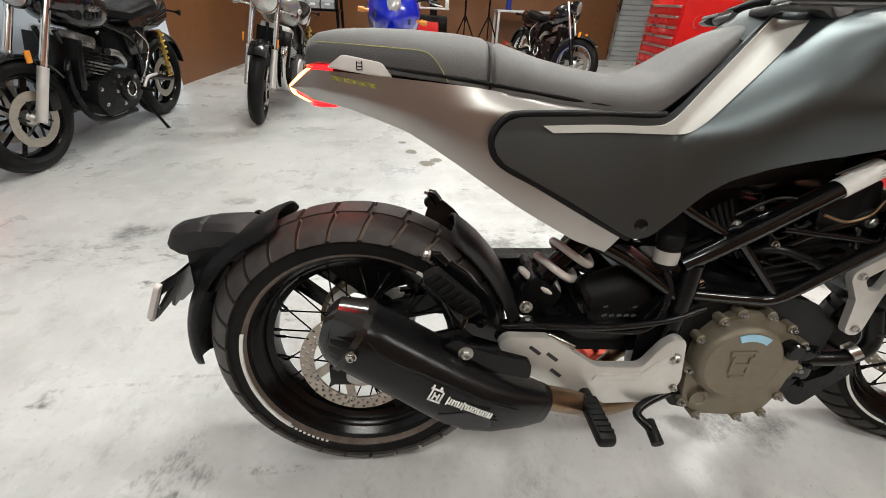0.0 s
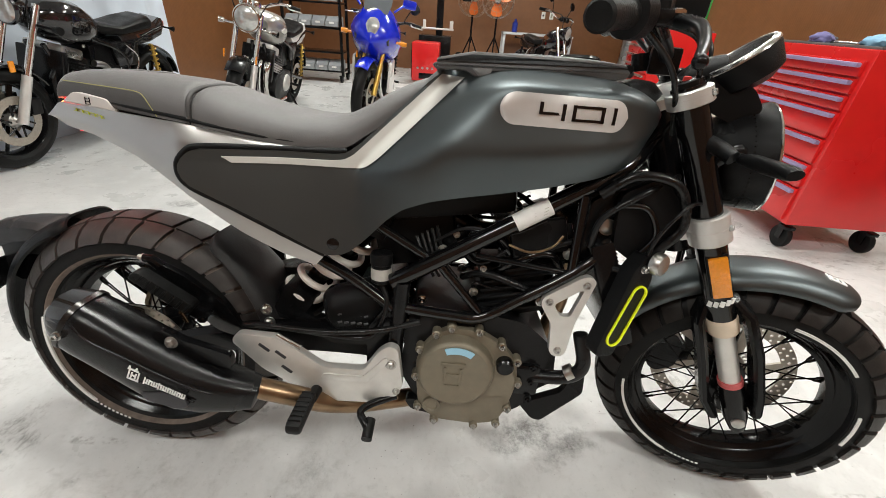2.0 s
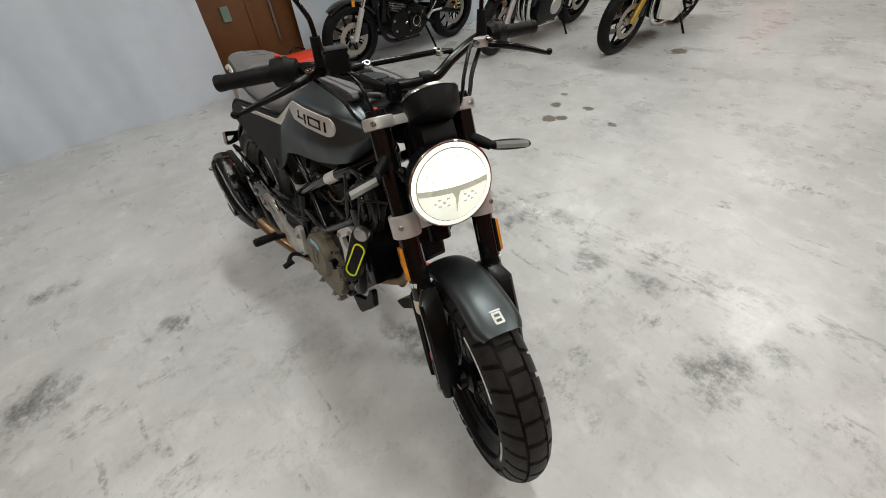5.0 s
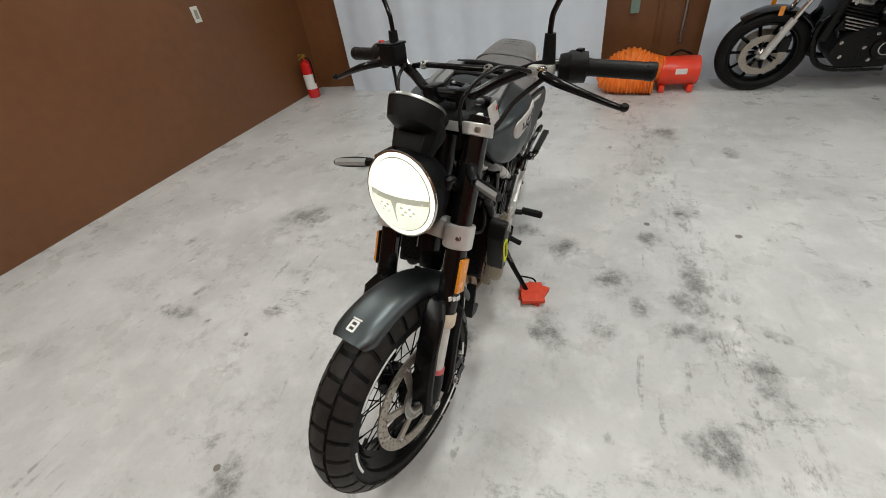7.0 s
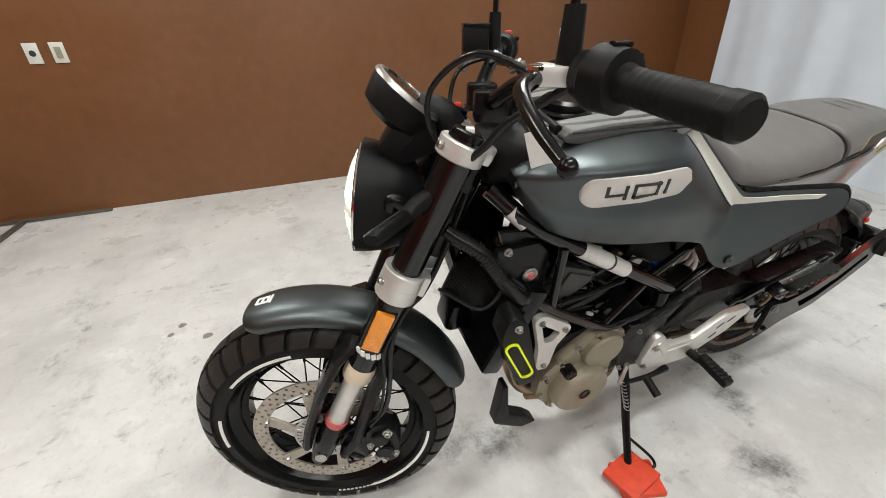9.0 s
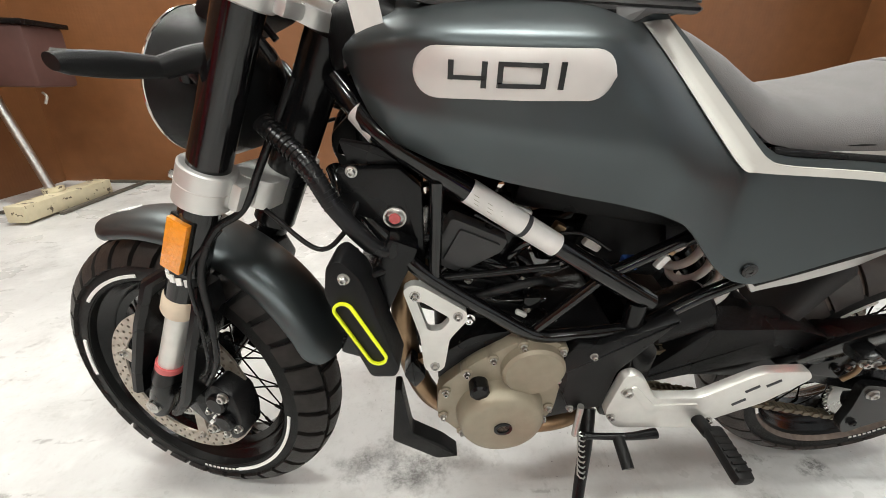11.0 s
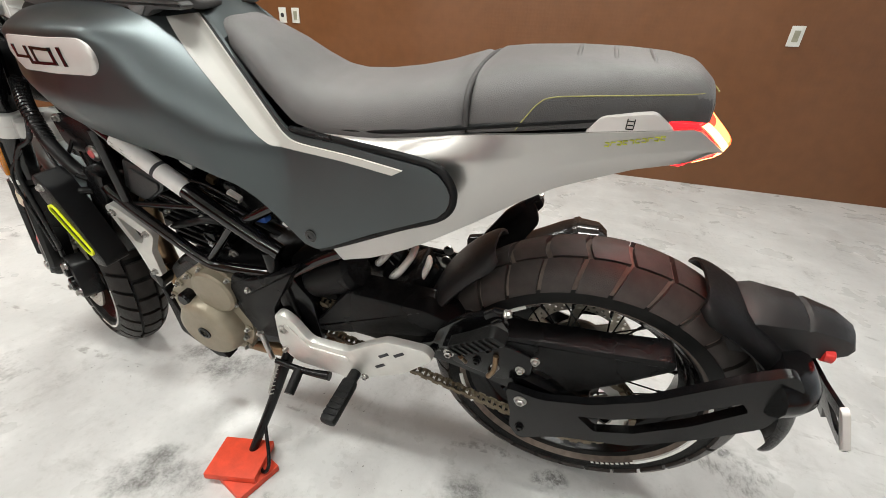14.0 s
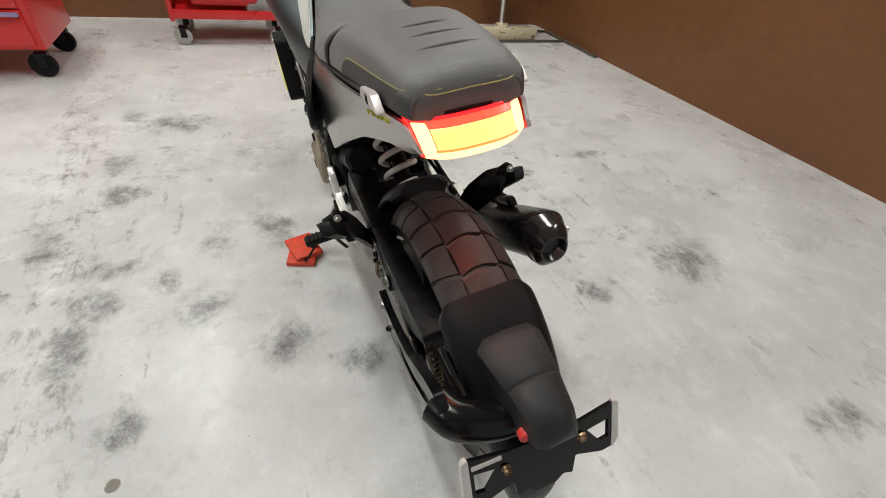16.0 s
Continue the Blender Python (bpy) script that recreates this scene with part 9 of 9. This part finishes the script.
# ---- far shelf, cabinet, fans, table ----
t = thing("shelf_rack", "black steel rack on casters with rows of grey bins", "shelf", m=Matrix.Translation((-1.55, 6.15, 0)))
for x in (-0.42, 0.42):
    for y in (-0.18, 0.18):
        bm = B()
        box(bm, (x, y, 0.80), (0.04, 0.04, 1.42), 0.004)
        part("post", bm, SATIN, t)
        caster(t, x * 0.95, y, 0, 0.05)
for z in (0.16, 0.42, 0.74, 1.06, 1.38):
    bm = B()
    box(bm, (0, 0, z), (0.86, 0.40, 0.025), 0.004)
    part("shelf_board", bm, SATIN, t)
bin_grey = material("grey_bin_plastic", (0.24, 0.25, 0.26), 0.4, vary=0.1, scale=15)
proto = None
for z in (0.19, 0.78, 1.10, 1.41):
    for k in range(4):
        mm = Matrix.Translation((-1.55 - 0.30 + 0.20 * k, 6.15 - 0.06, z - 0.015))
        if proto is None:
            proto = thing("storage_bin", "grey open-front plastic storage bin on the rack", "bin", "storage bins", mm)
            bm = B()
            prism(bm, [(-0.16, 0.0), (0.16, 0.0), (0.16, 0.13), (-0.06, 0.13), (-0.12, 0.07), (-0.16, 0.07)], -0.09, 0.09, 0, plane="yz")
            part("tub", bm, bin_grey, proto)
            bm = B()
            box(bm, (0, -0.163, 0.05), (0.07, 0.004, 0.025))
            part("label", bm, PAPER, proto)
        else:
            copy_thing(proto, mm)

t = thing("red_cabinet", "small red shop machine with black side and dials", "machine", m=Matrix.Translation((0.08, 6.75, 0)))
bm = B()
box(bm, (0, 0, 0.33), (0.44, 0.42, 0.58), 0.015)
part("body", bm, TOOL_RED, t)
bm = B()
box(bm, (-0.225, 0, 0.34), (0.012, 0.40, 0.52), 0.004)
part("side_panel", bm, SATIN, t)
for k in range(4):
    bm = B()
    lathe(bm, [(0.001, 0.02), (0.018, 0.018), (0.02, 0.0)], (-0.12 + 0.08 * k, -0.21, 0.24), "y", 14, Matrix.Scale(-1, 3, (0, 1, 0)))
    part("knob", bm, STEEL, t)
bm = B()
box(bm, (0.02, -0.212, 0.12), (0.24, 0.01, 0.09), 0.003)
part("vent", bm, SATIN, t)
t = thing("tyre_machine", "steel tyre changer column with arm and clamps", "tyre machine", m=Matrix.Translation((0.18, 7.35, 0)))
for c, s in (((0, 0, 0.35), (0.55, 0.5, 0.7)), ((0.05, 0.22, 1.05), (0.12, 0.12, 1.4)), ((0.25, 0.10, 1.5), (0.6, 0.08, 0.08)), ((0.0, -0.05, 0.80), (0.62, 0.10, 0.03)), ((0.27, -0.05, 0.86), (0.06, 0.12, 0.14)), ((-0.2, -0.05, 0.86), (0.05, 0.05, 0.14)), ((0.5, 0.10, 1.28), (0.14, 0.14, 0.08))):
    bm = B()
    box(bm, c, s, 0.01)
    part("machine_part", bm, SATIN if c[2] > 0.9 or c[2] < 0.5 else ALU, t)

FAN_ORANGE = material("orange_fan_plastic", (0.72, 0.16, 0.03), 0.4, vary=0.08)


def stand_fan(m, turn):
    t = thing("stand_fan", "orange-bladed fan in a thin cage on a tripod", "fan", "tripod fans", m)
    for k in range(3):
        a = k * math.tau / 3 + 0.4
        bm = B()
        tube(bm, [(0, 0, 0.72), (0.36 * math.cos(a), 0.36 * math.sin(a), 0.01)], 0.012, 8)
        part("leg", bm, SATIN, t)
    bm = B()
    tube(bm, [(0, 0, 0.60), (0, 0, 1.15)], 0.018, 10)
    part("pole", bm, SATIN, t)
    mm = Matrix.Translation((0, 0, 1.30)) @ Matrix.Rotation(radians(turn), 4, "Z")
    bm = B()
    lathe(bm, [(0.001, -0.10), (0.05, -0.10), (0.06, 0.05), (0.04, 0.09), (0.001, 0.09)], (0, 0, 0), "y", 20)
    part("motor", bm, STEEL, t, "", mm)
    for k in range(3):
        bm = B()
        a = k * math.tau / 3 + 0.5
        rows = []
        for r, w in ((0.05, 0.05), (0.13, 0.09), (0.21, 0.10), (0.25, 0.05)):
            d, e = Vector((math.cos(a), 0, math.sin(a))), Vector((-math.sin(a), 0.5, math.cos(a)))
            rows.append([d * r + e * w + Vector((0, -0.06, 0)), d * r - e * w + Vector((0, -0.06, 0)), d * r - e * w + Vector((0, -0.055, 0)), d * r + e * w + Vector((0, -0.055, 0))])
        rings(bm, rows)
        part("blade", bm, FAN_ORANGE, t, "orange blade", mm)
    bm = B()
    for r in (0.10, 0.18, 0.27, 0.285):
        for y in (-0.10, 0.0):
            tube(bm, [(r * math.cos(q), y if r < 0.27 else y + 0.03, r * math.sin(q)) for q in (j * math.tau / 32 for j in range(33))], 0.0025, 5)
    for k in range(16):
        a = k * math.tau / 16
        tube(bm, [(0.05 * math.cos(a), -0.115, 0.05 * math.sin(a)), (0.27 * math.cos(a), -0.09, 0.27 * math.sin(a)), (0.285 * math.cos(a), -0.03, 0.285 * math.sin(a)), (0.27 * math.cos(a), 0.03, 0.27 * math.sin(a))], 0.002, 5)
    part("cage", bm, STEEL, t, "thin wire cage", mm)


stand_fan(Matrix.Translation((0.80, 7.7, 0)), 18)
stand_fan(Matrix.Translation((1.25, 7.9, 0)), -10)

t = thing("work_table", "plain grey steel work table by the back wall", "table", m=Matrix.Translation((2.05, 8.12, 0)))
bm = B()
box(bm, (0, 0, 0.80), (1.30, 0.55, 0.035), 0.005)
part("tabletop", bm, SHUTTER, t)
for x in (-0.62, 0.62):
    for y in (-0.24, 0.24):
        bm = B()
        box(bm, (x, y, 0.39), (0.04, 0.04, 0.78), 0.003)
        part("leg", bm, SHUTTER, t)
bm = B()
lathe(bm, [(0.05, 0), (0.05, 0.15), (0.02, 0.19), (0.02, 0.22)], (1.62, 8.05, 0.8185), "z", 16)
tagged(part("bottle", bm, material("blue_bottle", (0.02, 0.04, 0.30), 0.3)), "small blue bottle standing on the table", "bottle")
bm = B()
for s in (1, -1):
    prism(bm, [(-0.02 + s * 0.02, 0.30), (0.02 + s * 0.02, 0.30), (s * 0.13 + 0.02, 0.0), (s * 0.13 - 0.02, 0.0)], -0.02, 0.02, 0.002)
box(bm, (0, 0, 0.11), (0.2, 0.03, 0.03))
box(bm, (0, 0, 0.32), (0.06, 0.06, 0.03), 0.004)
tagged(part("axle_stand", bm, TOOL_RED, m=Matrix.Translation((1.55, 7.55, 0))), "red steel axle stand on the floor", "axle stand")

# shutter door in the back wall
t = thing("shutter_door", "pale grey roller shutter door, closed", "shutter", m=Matrix.Translation((4.60, 8.44, 0)), kind="structure")
for k in range(34):
    bm = B()
    z = 0.045 + 0.09 * k
    rings(bm, [[(x, y, z + dz) for y, dz in ((0, -0.044), (-0.012, -0.036), (-0.022, 0), (-0.012, 0.036), (0, 0.044), (0.02, 0.044), (0.02, -0.044))] for x in (-0.74, 0.74)])
    part("slat", bm, SHUTTER, t)
for s in (1, -1):
    bm = B()
    box(bm, (s * 0.755, -0.02, 1.6), (0.05, 0.07, 3.2), 0.004)
    part("guide", bm, STEEL, t)
GREEN = material("green_strip", (0.04, 0.35, 0.08), 0.5)
bm = B()
box(bm, (3.885, 5.72, 1.65), (0.03, 0.06, 3.3), 0.003)
tagged(part("trim", bm, GREEN), "green painted edge strip of the wall", "trim", kind="structure")

# ---- wall sockets ----
def socket(x, y, z, turn, dark=True):
    t = thing("wall_socket", "pale plastic wall socket plate", "socket", "wall sockets", Matrix.Translation((x, y, z)) @ Matrix.Rotation(radians(turn), 4, "Z"))
    bm = B()
    box(bm, (0, 0.004, 0), (0.075, 0.008, 0.118), 0.003)
    part("cover", bm, SOCKET, t)
    bm = B()
    if dark:
        lathe(bm, [(0.001, 0.011), (0.017, 0.011), (0.018, 0.008)], (0, 0, 0), "y", 16)
    else:
        box(bm, (0, 0.009, 0), (0.034, 0.004, 0.066), 0.001)
    part("insert", bm, INK if dark else GREY_BAND, t)


socket(2.77, Y0, 1.05, 0)
socket(2.635, Y0, 1.05, 0, False)
socket(-1.14, Y0, 1.03, 0, False)
socket(2.19, Y1, 1.13, 180)
socket(2.35, Y1, 1.13, 180, False)
bm = B()
box(bm, (-2.585, 0.80, 0.62), (0.02, 0.075, 0.12), 0.003)
tagged(part("switch_box", bm, material("grey_green_box", (0.18, 0.26, 0.22), 0.4)), "grey-green switch box on the brown wall", "switch box")
bm = B()
box(bm, (-2.592, 1.02, 1.6), (0.012, 0.05, 3.1), 0.003)
tagged(part("trim", bm, BROWN), "brown batten on the wall", "trim", kind="structure")
bm = B()
tube(bm, [(-2.575, 1.22, 0.30), (-2.57, 1.215, 0.9)], 0.012, 8)
tagged(part("conduit", bm, STEEL), "thin grey pipe on the brown wall", "pipe")

# ---- red pads under the side stand ----
for k, (x, y, z, a) in enumerate(((0.664, 0.325, 0.009, -17), (0.680, 0.318, 0.027, 14))):
    bm = B()
    box(bm, (0, 0, 0), (0.115, 0.095, 0.017), 0.002)
    tagged(part("stand_pad", bm, RED_PAD, m=Matrix.Translation((x, y, z)) @ Matrix.Rotation(radians(a), 4, "Z")), "thin red wooden pad under the side stand", "pad", "stand pads")
